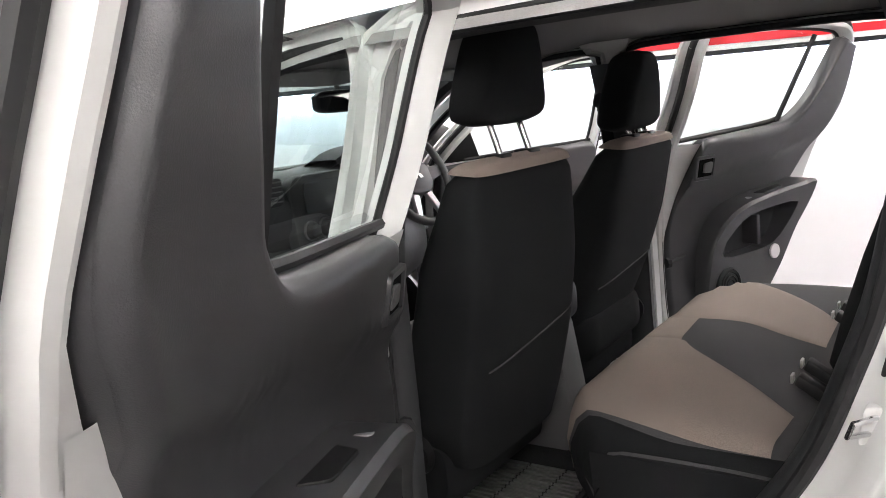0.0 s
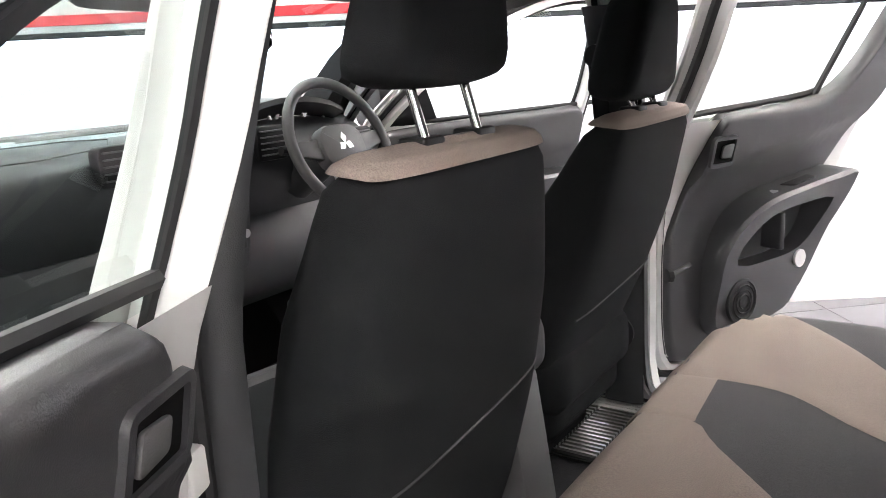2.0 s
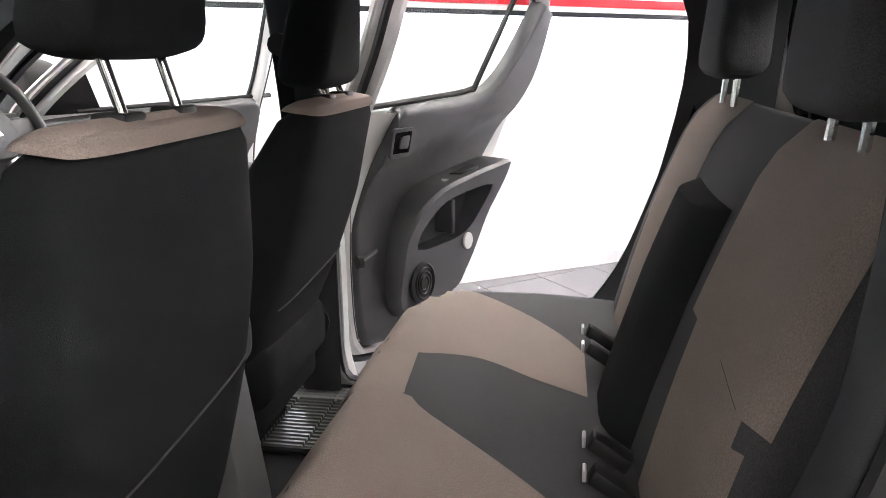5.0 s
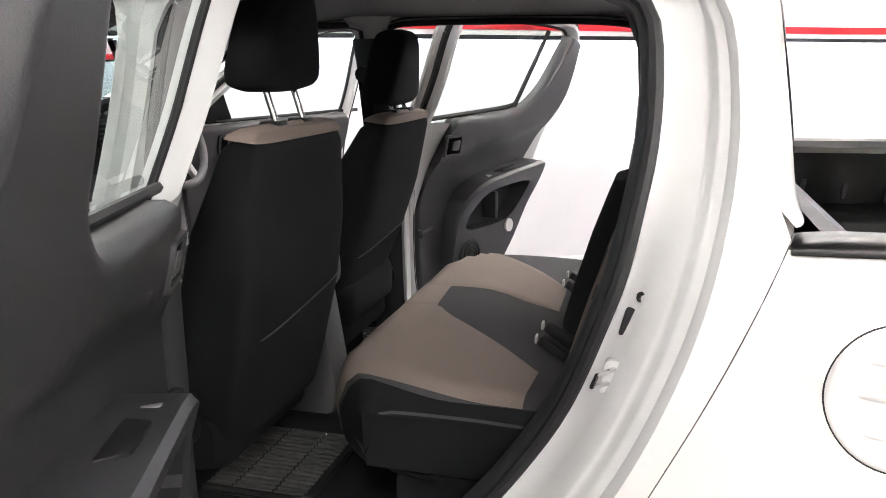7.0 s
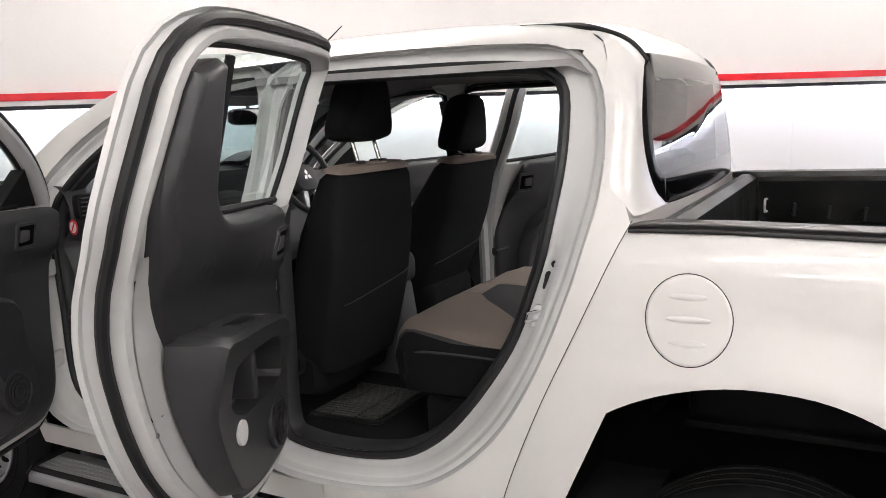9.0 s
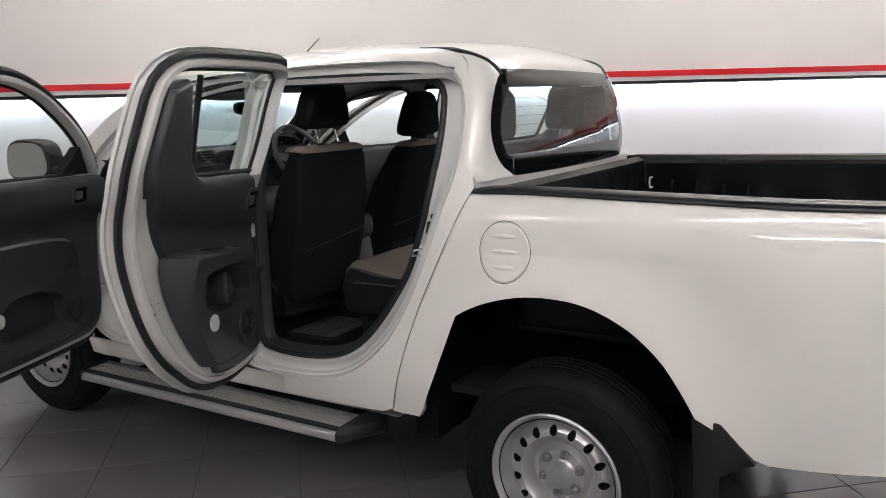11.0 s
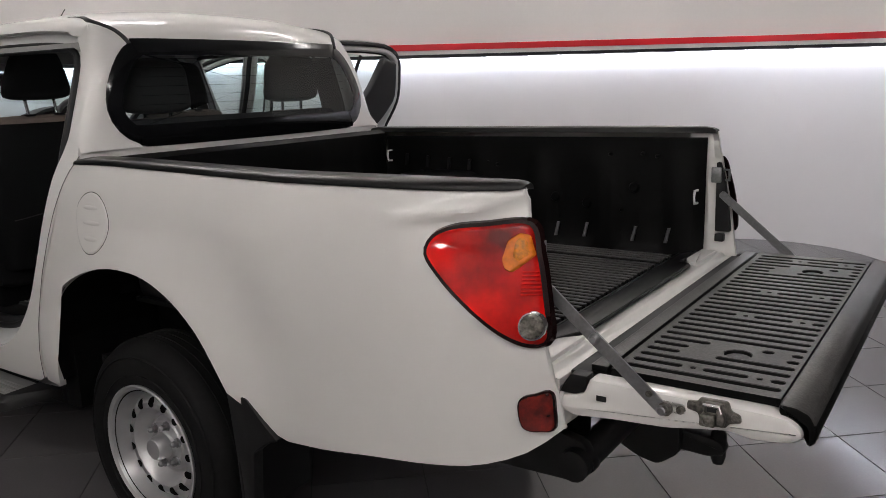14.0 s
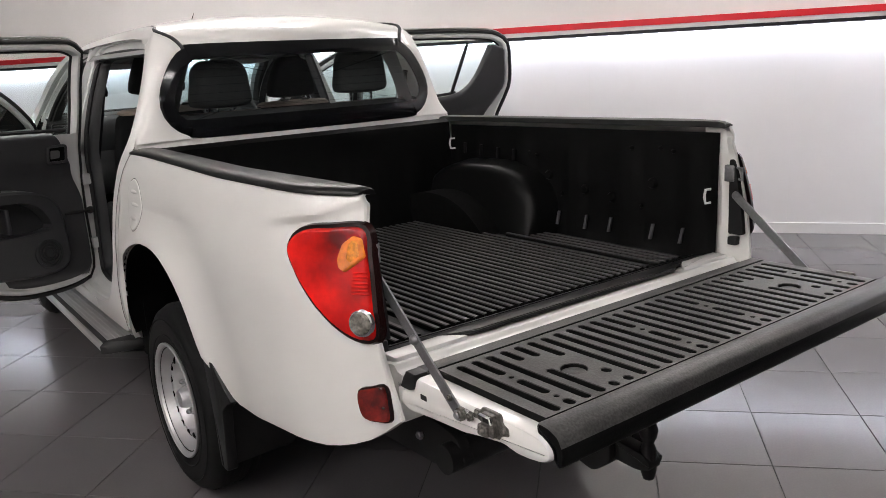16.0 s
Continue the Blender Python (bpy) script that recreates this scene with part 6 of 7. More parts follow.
tube(bm, [(-2.60 + 0.0, y, 1.402) for y in (-0.62, -0.4, -0.2)] + [(-2.47, -0.17, 1.405), (-2.40, -0.22, 1.392), (-2.385, -0.4, 1.383), (-2.385, -0.62, 1.383)], 0.0016, 5)
part("airbag_seam", bm, M_RUBBER, dash)

# steering wheel, leaning back
SW = pose(-2.19, 0.36, 1.40, 0, -24, 0)
wheel_part = empty("steering_wheel", SW, TRUCK)
wheel_part["label"] = "grey steering wheel with a silver emblem"
fnw = lambda a, b, d: (d, a, b)
bm = B()
pts = [(0, 0.187 * math.cos(a), 0.187 * math.sin(a)) for a in np.linspace(0, 2 * math.pi, 49)]
tube(bm, pts, 0.0155, 12, False)
part("rim", bm, M_GREYTRIM, wheel_part, "dark grey rim", 80)
bm = B()
prism(bm, round_poly([(-0.085, -0.045), (-0.05, -0.075), (0.05, -0.075), (0.085, -0.045), (0.09, 0.03), (0.055, 0.06), (-0.055, 0.06), (-0.09, 0.03)], 0.03, 4), lambda u, v, d: (d, u, v), -0.04, 0.012, 0.014)
part("hub", bm, M_GREYTRIM, wheel_part, "grey airbag cover")
for s in (-1, 1):
    bm = B(); prism(bm, round_poly([(s * 0.08, 0.025), (s * 0.178, 0.03), (s * 0.178, -0.012), (s * 0.08, -0.035)], 0.008, 2), lambda u, v, d: (d, u, v), -0.02, -0.002, 0.004)
    part("spoke", bm, M_GREYTRIM, wheel_part)
    bm = B(); prism(bm, round_poly([(s * 0.055, -0.06), (s * 0.022, -0.075), (s * 0.062, -0.175), (s * 0.085, -0.165)], 0.008, 2), lambda u, v, d: (d, u, v), -0.02, 0.0, 0.004)
    part("spoke", bm, M_SILVERPL, wheel_part, "silver lower spoke")
for k in range(3):
    a = radians(90 + 120 * k)
    def dia(u, v):
        return (u * math.sin(a) + v * math.cos(a), -u * math.cos(a) + v * math.sin(a))
    bm = B(); prism(bm, [dia(0, 0), dia(0.011, 0.016), dia(0, 0.032), dia(-0.011, 0.016)], lambda u, v, d: (d, u, v), 0.010, 0.015)
    part("emblem", bm, M_CHROME, wheel_part, "silver emblem piece")
bm = B(); tube(bm, [(-0.03, 0, 0), (-0.22, 0, -0.02)], [0.05, 0.06], 12)
part("column", bm, M_DARKTRIM, wheel_part)
for s in (-1, 1):
    bm = B(); tube(bm, [(-0.07, s * 0.05, 0.01), (-0.07, s * 0.16, 0.03)], [0.009, 0.012], 8)
    part("stalk", bm, M_BLACKPL, wheel_part)
# console between the front seats
bm = B()
cushion(bm, -1.86, -1.385, -0.125, 0.022, 1.005, 1.126, 0.045)
con = part("centre_console", bm, M_DARKTRIM, TRUCK, "grey centre console with a padded lid", 60)
bm = B()
prism(bm, round_poly([(-2.30, 0.62), (-1.40, 0.62), (-1.37, 0.70), (-1.415, 1.02), (-1.84, 1.02), (-2.30, 0.82)], 0.03, 3), lambda u, v, d: (u, d, v), -0.112, 0.008, 0.012)
part("console_body", bm, M_GREYTRIM, con, "mid grey console side")
bm = B(); tube(bm, [(-2.12, 0.03, 0.82), (-2.10, 0.03, 0.99), (-2.10, 0.03, 1.02), (-2.10, 0.03, 1.05)], [0.008, 0.008, 0.022, 0.016], 10)
part("gear_lever", bm, M_BLACKPL, TRUCK, "black gear lever")
# inside mirror and visors
bm = B()
poly = spline([(-0.115, 0.0), (-0.10, 0.03), (0, 0.036), (0.10, 0.03), (0.115, 0.0), (0.10, -0.03), (0, -0.034), (-0.10, -0.03)], 28, True)
prism(bm, poly, lambda u, v, d: (-2.12 + d + u * 0.1, -0.06 + u, 1.685 + v), -0.02, 0.006, 0.006)
mir = part("inside_mirror", bm, M_BLACKPL, TRUCK, "black inside rear-view mirror")
bm = B(); prism(bm, [(u * 0.93, v * 0.85) for u, v in poly], lambda u, v, d: (-2.12 + d + u * 0.1, -0.06 + u, 1.685 + v), 0.0055, 0.0075)
part("glass", bm, M_MIRROR, mir, "mirror glass")
bm = B(); tube(bm, [(-2.13, -0.06, 1.70), (-2.16, -0.05, 1.76)], 0.008, 8)
part("stem", bm, M_BLACKPL, mir)
for y in (-0.36, 0.38):
    bm = B()
    poly = spline([(-0.17, 0.0), (-0.16, 0.06), (-0.05, 0.085), (0.12, 0.08), (0.17, 0.04), (0.17, -0.04), (0.10, -0.075), (-0.10, -0.07), (-0.16, -0.045)], 28, True)
    prism(bm, poly, lambda u, v, d: (-1.955 + v * 0.6 + d, y + u, 1.745 + v * 0.2 - d * 0.5), 0.0, 0.018, 0.006)
    part("sun_visor", bm, M_HEADLINER, TRUCK, "grey sun visor")


# round sticker on the dash end and small vents beside it
bm = B(); revolve(bm, [(0.030, 0.0), (0.030, 0.002), (0.0001, 0.0022)], lambda a, b, d: (-2.42 + a * 0.8, -0.745 - d, 1.30 + b), 20)
sticker = part("warning_sticker", bm, M_STRIPERED, TRUCK, "round red and white warning sticker")
bm = B(); revolve(bm, [(0.022, 0.0), (0.022, 0.003), (0.0001, 0.0032)], lambda a, b, d: (-2.42 + a * 0.8, -0.745 - d, 1.30 + b), 20)
part("disc", bm, M_STRIPEWHITE, sticker)
bm = B(); prism(bm, [(-0.017, -0.021), (-0.011, -0.021), (0.017, 0.015), (0.011, 0.021)], lambda u, v, d: (-2.42 + u * 0.8, -0.7485 - d, 1.30 + v), 0.0, 0.001)
part("bar", bm, M_STRIPERED, sticker)


# ---- doors ----
def spans(poly, z):
    xs = []
    for (x0, z0), (x1, z1) in zip(poly, poly[1:] + poly[:1]):
        if (z0 - z) * (z1 - z) < 0 or z0 == z:
            xs.append(x0 + (x1 - x0) * (z - z0) / (z1 - z0) if z1 != z0 else x0)
    return (min(xs), max(xs)) if len(xs) > 1 else (xs[0], xs[0])


def door(kind, sg, hinge, angle, trim_mat):
    """One door, shaped as it closes the opening and swung open about its hinge."""
    rear = kind == "rear"
    O = [(x + (0.03 * max(0, min(1, (z - 1.45) / 0.3)) if x > -0.8 else 0), z + 0.03 * max(0, min(1, (z - 1.45) / 0.3))) for x, z in grow(OUT_R if rear else OUT_F, -0.006)]
    if rear:
        O = [(x - curve([(0.6, 0.05), (1.1, 0.052), (1.3, 0.042), (1.48, 0.010), (1.66, 0.032), (1.8, 0.032)], z) * max(0.0, min(1.0, (x + 1.25) / 0.5)), z + 0.012 * max(0.0, min(1.0, (0.9 - z) / 0.2))) for x, z in O]
        # the window frame leans back a little at the hinge side
        O = [(x + curve([(1.25, 0.0), (1.42, 0.014), (1.62, 0.030)], z) * max(0.0, min(1.0, (-1.30 - x) / 0.10)), z) for x, z in O]
    hx, hy = hinge
    m = pose(hx, hy, 0) @ pose(0, 0, 0, 0, 0, angle) @ pose(-hx, -sg * 0.862, 0)
    ob = empty("door", m, TRUCK)
    ob["label"] = "open white %s door with a dark inner panel" % kind
    belt = (lambda x: curve([(-1.45, 1.415), (-0.95, 1.435), (-0.82, 1.445), (-0.74, 1.475), (-0.67, 1.54), (-0.60, 1.65), (-0.56, 1.74)], x)) if rear else (lambda x: curve([(-2.6, 1.36), (-2.4, 1.40), (-1.5, 1.415)], x))
    zlo, ztop = min(z for x, z in O), max(z for x, z in O)
    # outer skin up to the belt
    bm = B()
    rows = []
    for k in range(17):
        z = lerp(zlo + 0.004, 1.40, (k / 16) ** 0.9)
        x0, x1 = spans(O, z)
        rows.append([(lerp(x0, x1, j / 14), sg * half(lerp(x0, x1, j / 14), z), z) for j in range(15)])
    grid(bm, rows)
    part("skin", bm, M_PAINT, ob, "white outer door skin", 50)
    # rim of the shell: turns in from the skin to the inner face
    bm = B()
    ringz = [[(x, sg * (half(x, z) - d), z) for x, z in grow(O, -s)] for s, d in ((0.0, 0.0), (0.002, 0.012), (0.012, 0.014), (0.022, 0.034), (0.030, 0.040), (0.044, 0.078), (0.060, 0.084))]
    grid(bm, ringz, closed=True)
    part("shell", bm, M_INNER, ob, "white painted door edge", 45)
    bm = B()
    r = grow(O, -0.022)
    tube(bm, [(x, sg * (half(x, z) - 0.046), z) for x, z in r + r[:1]], 0.013, 8, False)
    part("door_seal", bm, M_SEAL, ob, "black rubber seal round the door")
    # the white band is wider along the edge that shuts
    far_out, near_out = grow(O, -0.01), O
    turn = [max(0.0, min(1.0, ((o[0] - f[0]) / 0.01 - 0.35) / 0.45)) for o, f in zip(near_out, far_out)]

    lead = [max(0.0, min(1.0, ((f[0] - o[0]) / 0.01 - 0.35) / 0.45)) for o, f in zip(near_out, far_out)]

    def rim(ins, front=0.0):
        low = [t * curve([(0.70, 3.4), (0.95, 2.7), (1.20, 1.2), (1.46, 0.12)], p[1]) for p, t in zip(O, turn)]
        wide = [(lerp(p[0], q[0], t), lerp(p[1], q[1], t)) for p, q, t in zip(grow(O, -ins), grow(O, -ins - (0.055 if rear else 0.03)), low)]
        return [(p[0] + front * t * curve([(0.8, -0.1), (1.05, -0.1), (1.34, 1.0)], p[1]), p[1]) for p, t in zip(wide, lead)]

    # inner panel below the belt, and window frame above
    bm = B()
    I = grow(O, -0.057)
    zlo2 = min(z for x, z in I)
    rows = []
    for k in range(15):
        z = lerp(zlo2 + 0.004, 1.402, k / 14)
        x0, x1 = spans(I, z)
        rows.append([(lerp(x0, x1, j / 10), sg * (half(lerp(x0, x1, j / 10), z) - 0.088), z) for j in range(11)])
    grid(bm, rows)
    part("inner_panel", bm, M_INNER, ob, "", 60)
    # trim
    tr = rim(0.066, 0.107) if rear else rim(0.055)

    def depth(x, z):
        d = 0.105
        h = z - (0.15 * (x + 1.38) if rear else 0)
        c = curve([(1.175, 0.0), (1.20, 0.005), (1.222, 0.014), (1.246, 0.029), (1.30, 0.028), (1.40, 0.010)], h)
        return d + c

    # one moulded sheet from the window's lower edge to the panel's outline
    keep = [z < (1.738 if x > -0.75 else 1.385) for x, z in tr] if rear else [z < 1.385 for x, z in tr]
    s0 = next(i for i in range(96) if keep[i] and not keep[i - 1])
    low = []
    i = s0
    while keep[i % 96] and len(low) < 96:
        low.append(tr[i % 96])
        i += 1
    if low[0][0] > low[-1][0]:
        low = low[::-1]
    if rear:
        upper = [low[0], (low[0][0] + 0.03, 1.408), (-1.25, 1.418), (-1.0, 1.426), (-0.87, 1.437), (-0.79, 1.455), (-0.73, 1.493), (-0.685, 1.55), (-0.645, 1.63), (-0.617, 1.70), (-0.60, 1.742), (-0.585, 1.754), low[-1]]
    else:
        upper = [low[0], (low[0][0] + 0.03, 1.39), (-2.2, 1.402), (-1.8, 1.41), (low[-1][0] - 0.03, 1.412), low[-1]]
    NU, NV = 64, 26
    U, L = spline(upper, NU), spline(low, NU)
    bm = B()
    rows = []
    for (ux, uz), (lx, lz) in zip(U, L):
        span = math.hypot(ux - lx, uz - lz)
        row = [(ux, sg * (half(ux, uz) - 0.05), uz)]
        for k in range(NV + 1):
            t = k / NV
            t = t * t * (3 - 2 * t)
            x, z = lerp(ux, lx, t), lerp(uz, lz, t)
            e = min(t, 1 - t) * span
            fall = min(0.028, 0.03 * max(0, 1 - e / 0.028) ** 2)
            row.append((x, sg * (half(x, z) - depth(x, z) + fall), z))
        row.append((lx, sg * (half(lx, lz) - 0.06), lz))
        rows.append(row)
    grid(bm, rows)
    trim = part("trim_panel", bm, trim_mat, ob, "moulded plastic inner door panel", 60)
    if rear:
        bm = B()
        tube(bm, [(-0.835, sg * (half(-0.9, 1.44) - 0.06), 1.435), (-0.735, sg * (half(-0.8, 1.75) - 0.06), 1.77)], 0.011, 6)
        part("window_bar", bm, M_SEAL, ob, "black upright bar between the panes")
    # window frame upper ring
    W = grow(O, -0.062)
    bm = B()
    pts = sorted([i for i in range(96) if O[i][1] > 1.335])
    # order along the outline from one belt end over the top to the other
    start = next(i for i in pts if (i - 1) % 96 not in pts)
    order = []
    i = start
    while i in pts:
        order.append(i)
        i = (i + 1) % 96
        if i == start:
            break
    rows = []
    for ins, d in ((0.0, 0.0), (0.002, -0.001), (0.060, 0.006), (0.064, 0.03), (0.0635, 0.07), (0.057, 0.084), (0.0565, 0.084)):
        g = grow(O, -ins) if ins < 0.05 or ins == 0.0565 else rim(ins)
        rows.append([(g[i][0], sg * (half(*g[i]) - d), g[i][1]) for i in order])
    grid(bm, rows)
    part("window_frame", bm, M_INNER, ob, "white painted window frame", 40)
    bm = B()
    tube(bm, [(b[0], sg * (half(*b) - 0.03), b[1]) for b in [rim(0.066)[i] for i in order]], 0.008, 6)
    tube(bm, [(x, sg * (half(x, min(belt(x), 1.5)) - 0.05), min(belt(x), 1.5) + 0.004) for x in np.linspace(*((-1.40, -0.80) if rear else (-2.36, -1.52)), 12)], 0.010, 6)
    part("window_seal", bm, M_SEAL, ob, "black window seal")
    # panes
    bm = B()
    rows = []
    zs = np.linspace(1.38, max(z for x, z in W) - 0.002, 9)
    for z in zs:
        x0, x1 = spans(W, z)
        rows.append([(lerp(x0, x1, j / 8), sg * (half(lerp(x0, x1, j / 8), z) - 0.03), z) for j in range(9)])
    grid(bm, rows)
    pn = part("window_pane", bm, M_GLASS, ob, "clear door glass", 80)
    pn.visible_shadow = False
    # fittings
    def on(x, z, d=0.0):
        return (x, sg * (half(x, z) - depth(x, z) - d), z)

    hxx = (-1.308 if rear else -2.33)
    hz = 1.308
    bm = B()
    outer = round_poly([(hxx - 0.055, hz - 0.045), (hxx + 0.055, hz - 0.045), (hxx + 0.055, hz + 0.045), (hxx - 0.055, hz + 0.045)], 0.018, 4)
    inn = grow(outer, -0.011)
    rows = [[on(x, z, -0.002) for x, z in grow(outer, 0.003)], [on(x, z, 0.008) for x, z in outer], [on(x, z, 0.008) for x, z in inn], [on(x, z, 0.0) for x, z in inn]]
    vs = grid(bm, rows, closed=True)
    hand = part("door_handle", bm, trim_mat, trim, "recessed inner door handle")
    # Flat near-black patch paints the shade inside the handle's hollow.
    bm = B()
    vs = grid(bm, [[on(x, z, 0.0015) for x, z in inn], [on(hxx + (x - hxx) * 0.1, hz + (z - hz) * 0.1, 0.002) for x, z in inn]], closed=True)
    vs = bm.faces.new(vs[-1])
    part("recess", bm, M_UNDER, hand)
    bm = B(); prism(bm, round_poly([(hxx + 0.036, hz - 0.022), (hxx + 0.036, hz + 0.022), (hxx - 0.012, hz + 0.018), (hxx - 0.012, hz - 0.018)], 0.008, 3), lambda u, v, d: on(u, v, d), 0.002, 0.009, 0.002)
    part("lever", bm, M_GREYTRIM, hand)
    if rear:
        base = [(-1.28, 0.73), (-1.30, 0.93), (-1.25, 1.07), (-1.14, 1.14), (-0.95, 1.17), (-0.78, 1.185), (-0.675, 1.185), (-0.70, 1.06), (-0.775, 0.92), (-0.86, 0.80), (-0.96, 0.73)]
        pocket = [(-1.215, 0.945), (-1.185, 1.03), (-1.10, 1.092), (-0.96, 1.110), (-0.80, 1.112), (-0.785, 1.08), (-0.83, 0.995), (-0.905, 0.948), (-1.03, 0.935)]
        spk, disc = (-1.185, 0.825), (-0.892, 0.912)
    else:
        base = [(-2.30, 0.70), (-2.28, 0.95), (-2.20, 1.10), (-2.05, 1.15), (-1.75, 1.165), (-1.66, 1.15), (-1.66, 0.95), (-1.68, 0.75), (-1.75, 0.68)]
        pocket = [(-2.12, 0.76), (-2.10, 0.90), (-1.80, 0.92), (-1.76, 0.76)]
        spk, disc = (-2.20, 0.80), (-1.73, 0.86)
    arm_up = lambda z: curve([(0.75, 0.0), (1.0, 0.03), (1.10, 0.062), (1.18, 0.08)], z)
    ring = spline(base, 48, True)
    bm = B()
    rows = [[on(x, z, -0.01) for x, z in grow(ring, 0.006)], [on(x, z, 0.03 + arm_up(z)) for x, z in ring], [on(x, z, 0.045 + arm_up(z)) for x, z in grow(ring, -0.012)], [on(x, z, 0.046 + arm_up(z)) for x, z in grow(ring, -0.035)]]
    pr = spline(pocket, 48, True)
    # line the pocket's ring up with the base's ring by angle
    ca = (sum(p[0] for p in pr) / 48, sum(p[1] for p in pr) / 48)
    def nearest(q):
        a = math.atan2(q[1] - ca[1], q[0] - ca[0])
        best, bp = None, None
        for p in pr:
            d = abs((math.atan2(p[1] - ca[1], p[0] - ca[0]) - a + math.pi) % (2 * math.pi) - math.pi)
            if best is None or d < best:
                best, bp = d, p
        return bp
    pin = [nearest(q) for q in ring]
    rows += [[on(x, z, 0.044 + arm_up(z)) for x, z in pin], [on(x, z, -0.01) for x, z in [(ca[0] + (x - ca[0]) * 0.97, ca[1] + (z - ca[1]) * 0.95) for x, z in pin]]]
    vs = grid(bm, rows, closed=True)
    arm = part("armrest", bm, trim_mat, trim, "raised armrest panel with a pocket", 40)
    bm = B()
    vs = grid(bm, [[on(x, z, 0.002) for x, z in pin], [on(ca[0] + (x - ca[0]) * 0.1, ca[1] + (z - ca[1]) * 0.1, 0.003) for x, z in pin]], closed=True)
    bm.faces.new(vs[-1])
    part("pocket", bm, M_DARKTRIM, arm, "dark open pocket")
    if rear:
        bm = B(); prism(bm, round_poly([(-1.00, -0.02), (-0.98, 0.022), (-0.87, 0.022), (-0.85, -0.02)], 0.008, 3), lambda u, v, d: on(u, 1.165 + d + (u + 0.95) * 0.10, 0.062 + v), 0.0, 0.012, 0.003)
        part("switch_panel", bm, M_BLACKPL, arm, "black window switch panel")
        bm = B(); prism(bm, round_poly([(-1.115, -0.014), (-1.115, 0.016), (-1.05, 0.016), (-1.05, -0.014)], 0.008, 3), lambda u, v, d: on(u, 1.143 + d + (u + 1.08) * 0.25, 0.062 + v), 0.0, 0.012, 0.003)
        part("switch", bm, M_SILVERPL, arm, "grey window switch")
        bm = B(); box(bm, -1.01, -0.99, min(sg * 0.72, sg * 0.80), max(sg * 0.72, sg * 0.80), 0.96, 1.08, 0.005)
        part("pocket_rib", bm, trim_mat, arm)
    bm = B(); revolve(bm, [(0.075, 0.0), (0.073, 0.010), (0.066, 0.012), (0.064, 0.007), (0.0001, 0.011)], lambda a, b, d: on(spk[0] + a, spk[1] + b, 0.046 + arm_up(spk[1]) + d), 28)
    sp = part("speaker", bm, M_DARKTRIM, arm, "round speaker grille")
    for r in (0.02, 0.035, 0.05):
        bm = B(); revolve(bm, [(r, 0.012), (r + 0.003, 0.0155), (r + 0.006, 0.012)], lambda a, b, d: on(spk[0] + a, spk[1] + b, 0.046 + arm_up(spk[1]) + d), 24)
        part("grille_ring", bm, M_BLACKPL, sp)
    bm = B(); revolve(bm, [(0.031, 0.0), (0.030, 0.008), (0.0001, 0.010)], lambda a, b, d: on(disc[0] + a, disc[1] + b, 0.046 + arm_up(disc[1]) + d), 22)
    part("door_lamp", bm, M_SKIRT, arm, "round white courtesy lens")
    # latch on the edge and outer handle
    x1 = spans(O, 1.0)[1]
    bm = B(); box(bm, x1 - 0.070, x1 - 0.052, min(sg * (half(x1, 1.0) - 0.088), sg * (half(x1, 1.0) - 0.078)), max(sg * (half(x1, 1.0) - 0.088), sg * (half(x1, 1.0) - 0.078)), 1.038, 1.046, 0.002)
    latch = part("latch", bm, M_RUBBER, ob, "dark latch slot in the door edge")
    for dx, dz in ((-0.085, 0.0), (-0.05, 0.035), (-0.06, -0.035)):
        bm = B(); revolve(bm, [(0.006, 0.0), (0.005, 0.003), (0.0001, 0.003)], lambda a, b, d: (x1 + dx + a, sg * (half(x1, 1.0) - 0.0865 - d), 1.042 + dz + b), 10)
        part("screw", bm, M_STEEL, latch)
    hxo = (-0.66 if rear else -1.66)
    bm = B(); tube(bm, [(hxo - 0.1, sg * (half(hxo, 1.22) + 0.0), 1.22), (hxo - 0.08, sg * (half(hxo, 1.22) + 0.035), 1.222), (hxo + 0.06, sg * (half(hxo, 1.22) + 0.035), 1.225), (hxo + 0.08, sg * (half(hxo, 1.22)), 1.225)], 0.013, 8)
    part("outer_handle", bm, M_BLACKPL, ob, "black outer door handle")
    # hinges and check strap
    x0 = spans(O, 0.9)[0]
    for z in (0.80, 1.15):
        bm = B(); box(bm, x0 - 0.05, x0 + 0.02, min(sg * (half(x0, z) - 0.07), sg * (half(x0, z) - 0.035)), max(sg * (half(x0, z) - 0.07), sg * (half(x0, z) - 0.035)), z - 0.03, z + 0.03, 0.006)
        part("hinge", bm, M_INNER, ob, "white painted hinge")
    if not rear:
        bm = B()
        poly = spline([(-0.10, -0.07), (-0.11, 0.03), (-0.07, 0.09), (0.06, 0.10), (0.11, 0.05), (0.11, -0.06), (0.04, -0.085)], 32, True)
        prism(bm, poly, lambda u, v, d: (-2.36 + d, sg * (0.98 + u), 1.47 + v), -0.09, 0.03, 0.02)
        mm = part("door_mirror", bm, M_BLACKPL, ob, "black door mirror")
        bm = B(); prism(bm, [(u * 0.88, v * 0.86) for u, v in poly], lambda u, v, d: (-2.36 + d, sg * (0.98 + u), 1.47 + v), 0.029, 0.033)
        part("glass", bm, M_MIRROR, mm, "mirror glass")
        bm = B(); tube(bm, [(-2.36, sg * 0.90, 1.42), (-2.38, sg * 0.80, 1.41)], 0.03, 8)
        prism(bm, [(-2.47, 1.40), (-2.27, 1.40), (-2.35, 1.53)], lambda u, v, d: (u, sg * (half(u, v) - d), v), 0.0, 0.05)
        part("arm", bm, M_BLACKPL, mm)
    return ob


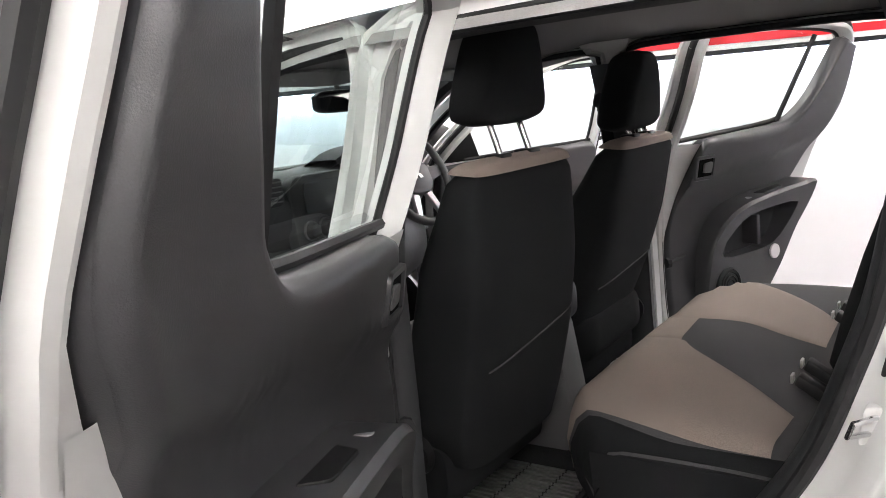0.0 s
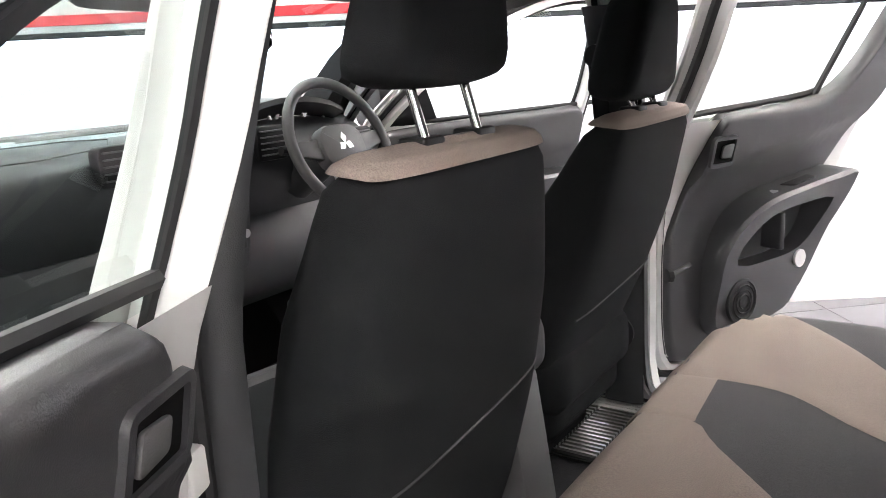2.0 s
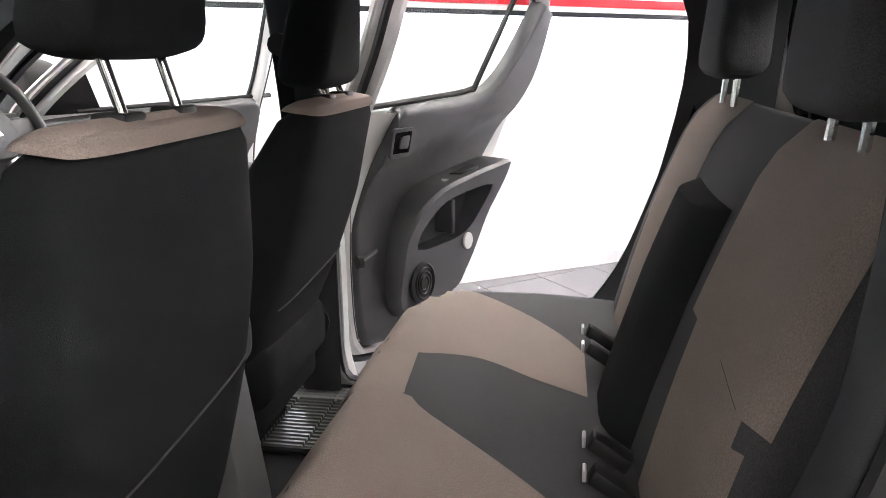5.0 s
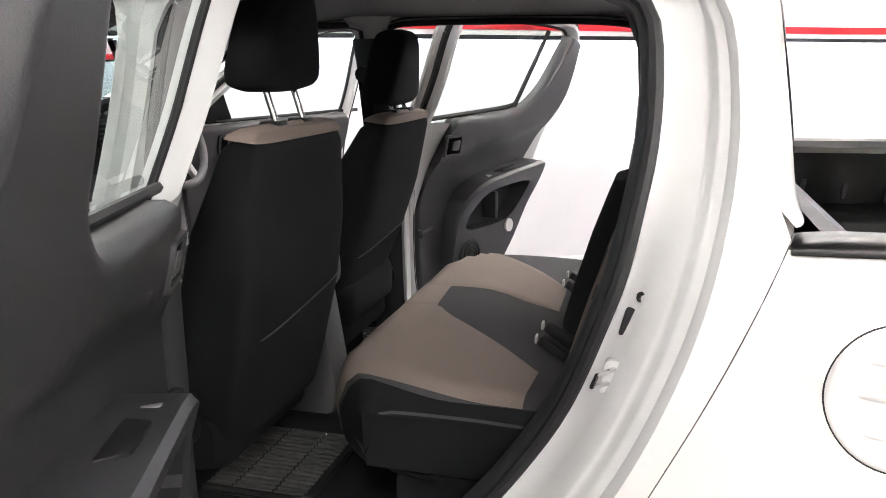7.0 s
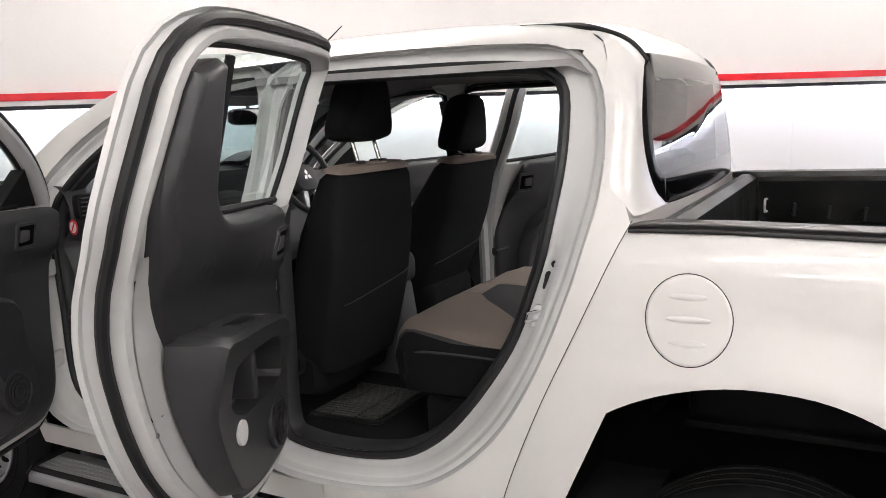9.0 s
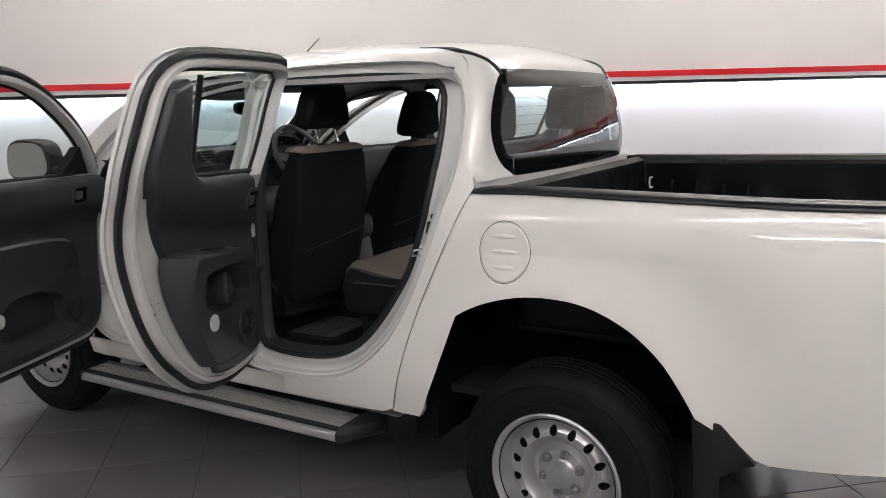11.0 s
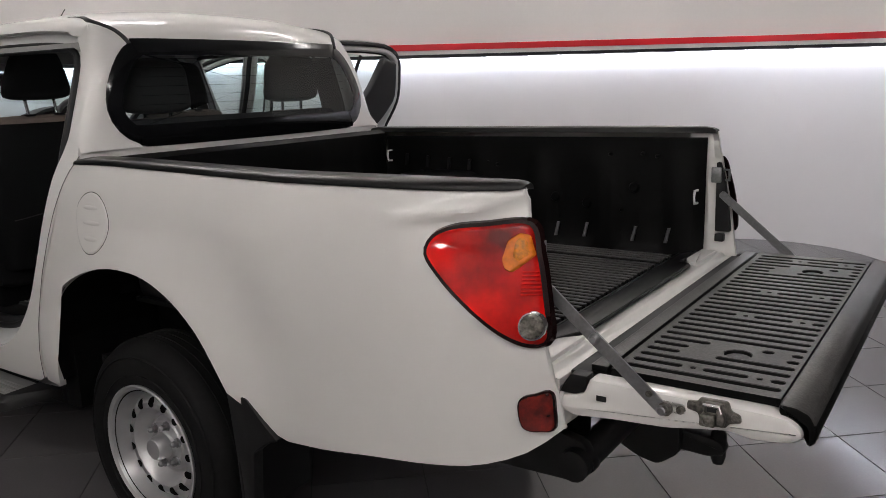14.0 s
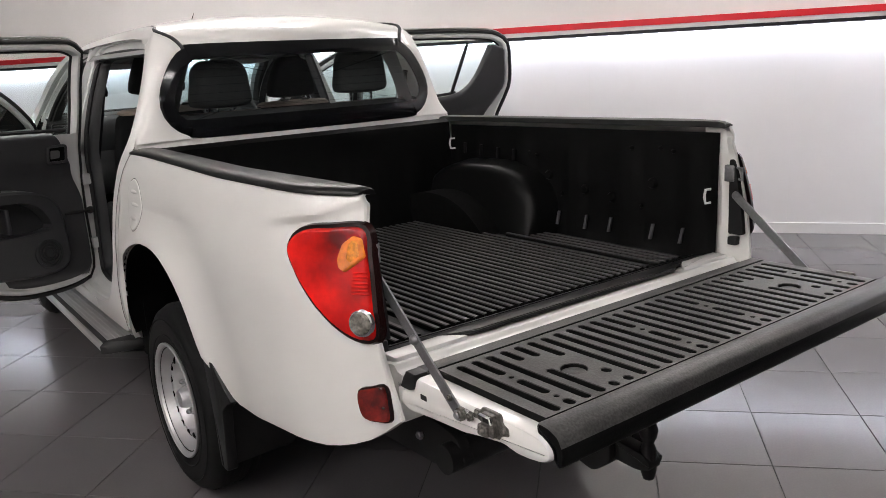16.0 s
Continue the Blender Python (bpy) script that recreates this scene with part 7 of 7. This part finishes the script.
door("rear", -1, (-1.464, -0.845), -67, M_TRIM)
door("rear", 1, (-1.545, 0.875), 68, M_TRIM)
door("front", -1, (-2.53, -0.862), -68, M_TRIM)
door("front", 1, (-2.53, 0.862), 66, M_TRIM)
for sg, x1, y1 in ((-1, -1.36, -0.95), (1, -1.39, 0.95)):
    bm = B(); tube(bm, [(-1.40, sg * 0.80, 0.99), (x1, y1 - sg * 0.02, 0.99)], 0.008, 8)
    tube(bm, [(-1.40, sg * 0.80, 0.99), (-1.41, sg * 0.79, 0.99)], 0.02, 8)
    part("check_strap", bm, M_RUBBER, TRUCK, "black door check strap")

# ---- loose things in the cab ----
def floor_mat(x, y, w, d):
    ob = tagged(empty("floor_mat", RAKE @ pose(x, y, 0.587)), "black ribbed rubber floor mat on the carpet", "floor mat", "rear floor mats")
    bm = B(); prism(bm, round_poly([(-d / 2, -w / 2), (d / 2, -w / 2), (d / 2, w / 2), (-d / 2, w / 2)], 0.04, 4), lambda u, v, t: (u, v, t), 0, 0.006, 0.002)
    part("base", bm, M_RUBBER, ob)
    bm = B()
    ring = round_poly([(-d / 2 + 0.01, -w / 2 + 0.01), (d / 2 - 0.01, -w / 2 + 0.01), (d / 2 - 0.01, w / 2 - 0.01), (-d / 2 + 0.01, w / 2 - 0.01)], 0.035, 4)
    tube(bm, [(u, v, 0.01) for u, v in ring + ring[:1]], 0.008, 6, False)
    part("border", bm, M_RUBBER, ob)
    n = int(w / 0.021)
    for part_x in ((-d / 2 + 0.03, -d / 6 - 0.004), (-d / 6 + 0.004, d / 6 - 0.004), (d / 6 + 0.004, d / 2 - 0.03)):
        for k in range(n):
            y0 = -w / 2 + 0.03 + k * (w - 0.06) / (n - 1)
            bm = B(); box(bm, part_x[0], part_x[1], y0 - 0.0045, y0 + 0.0045, 0.005, 0.013)
            part("rib", bm, M_MATRIB, ob)
    return ob


# The gloss on the black mat's ribs is put into this paler colour.
M_MATRIB = material("lit_mat_rib_rubber", (0.10, 0.10, 0.097), 0.30, grain=0.15, scale=80, spec=0.7)
floor_mat(-1.455, -0.27, 0.44, 0.34)
floor_mat(-1.52, 0.60, 0.42, 0.34)

# ---- floor tiles ----
TILE, GAP = 0.462, 0.004
TURN = 42.5
origin = Vector((1.180, 1.325, 0))
bm = B()
box(bm, cx - 15, cx + 15, cy - 15, cy + 15, -0.06, -0.006)
floor = structure("floor", bm, M_GROUT, "grey tiled showroom floor with dark joints")
me = None
rest = []
ca, sa = math.cos(radians(TURN)), math.sin(radians(TURN))
count = 0
for i in range(-32, 32):
    for j in range(-32, 32):
        x, y = origin.x + (i + 0.5) * TILE * ca - (j + 0.5) * TILE * sa, origin.y + (i + 0.5) * TILE * sa + (j + 0.5) * TILE * ca
        if (x - 0.0) ** 2 + (y + 0.5) ** 2 > 13.5 ** 2:
            continue
        if -3.4 < x < 3.6 and -2.6 < y < 3.6 and (x > 0.4 or y < -0.7) and count < 300:
            if me is None:
                bm = B(); box(bm, -TILE / 2 + GAP / 2, TILE / 2 - GAP / 2, -TILE / 2 + GAP / 2, TILE / 2 - GAP / 2, -0.008, 0.0, 0.0012)
                me = finish("tile", bm, M_TILE, 8)
            ob = new("tile", me)
            ob.parent = floor
            ob.matrix_basis = pose(x, y, 0, 0, 0, TURN)
            count += 1
        else:
            rest.append((x, y))
verts, faces = [], []
h = TILE / 2 - GAP / 2
for x, y in rest:
    k = len(verts)
    for z in (0.0, -0.008):
        for u, v in ((-h, -h), (h, -h), (h, h), (-h, h)):
            verts.append((x + u * ca - v * sa, y + u * sa + v * ca, z))
    faces += [(k, k + 1, k + 2, k + 3), (k + 4, k + 5, k + 1, k), (k + 5, k + 6, k + 2, k + 1), (k + 6, k + 7, k + 3, k + 2), (k + 7, k + 4, k, k + 3)]
me2 = bpy.data.meshes.new("far_tiles")
me2.from_pydata(verts, [], faces)
me2.materials.append(M_TILE)
far = new("far_tiles", me2)
far.parent = floor
tagged(far, "grey floor tiles further off", "", "", "stuff")
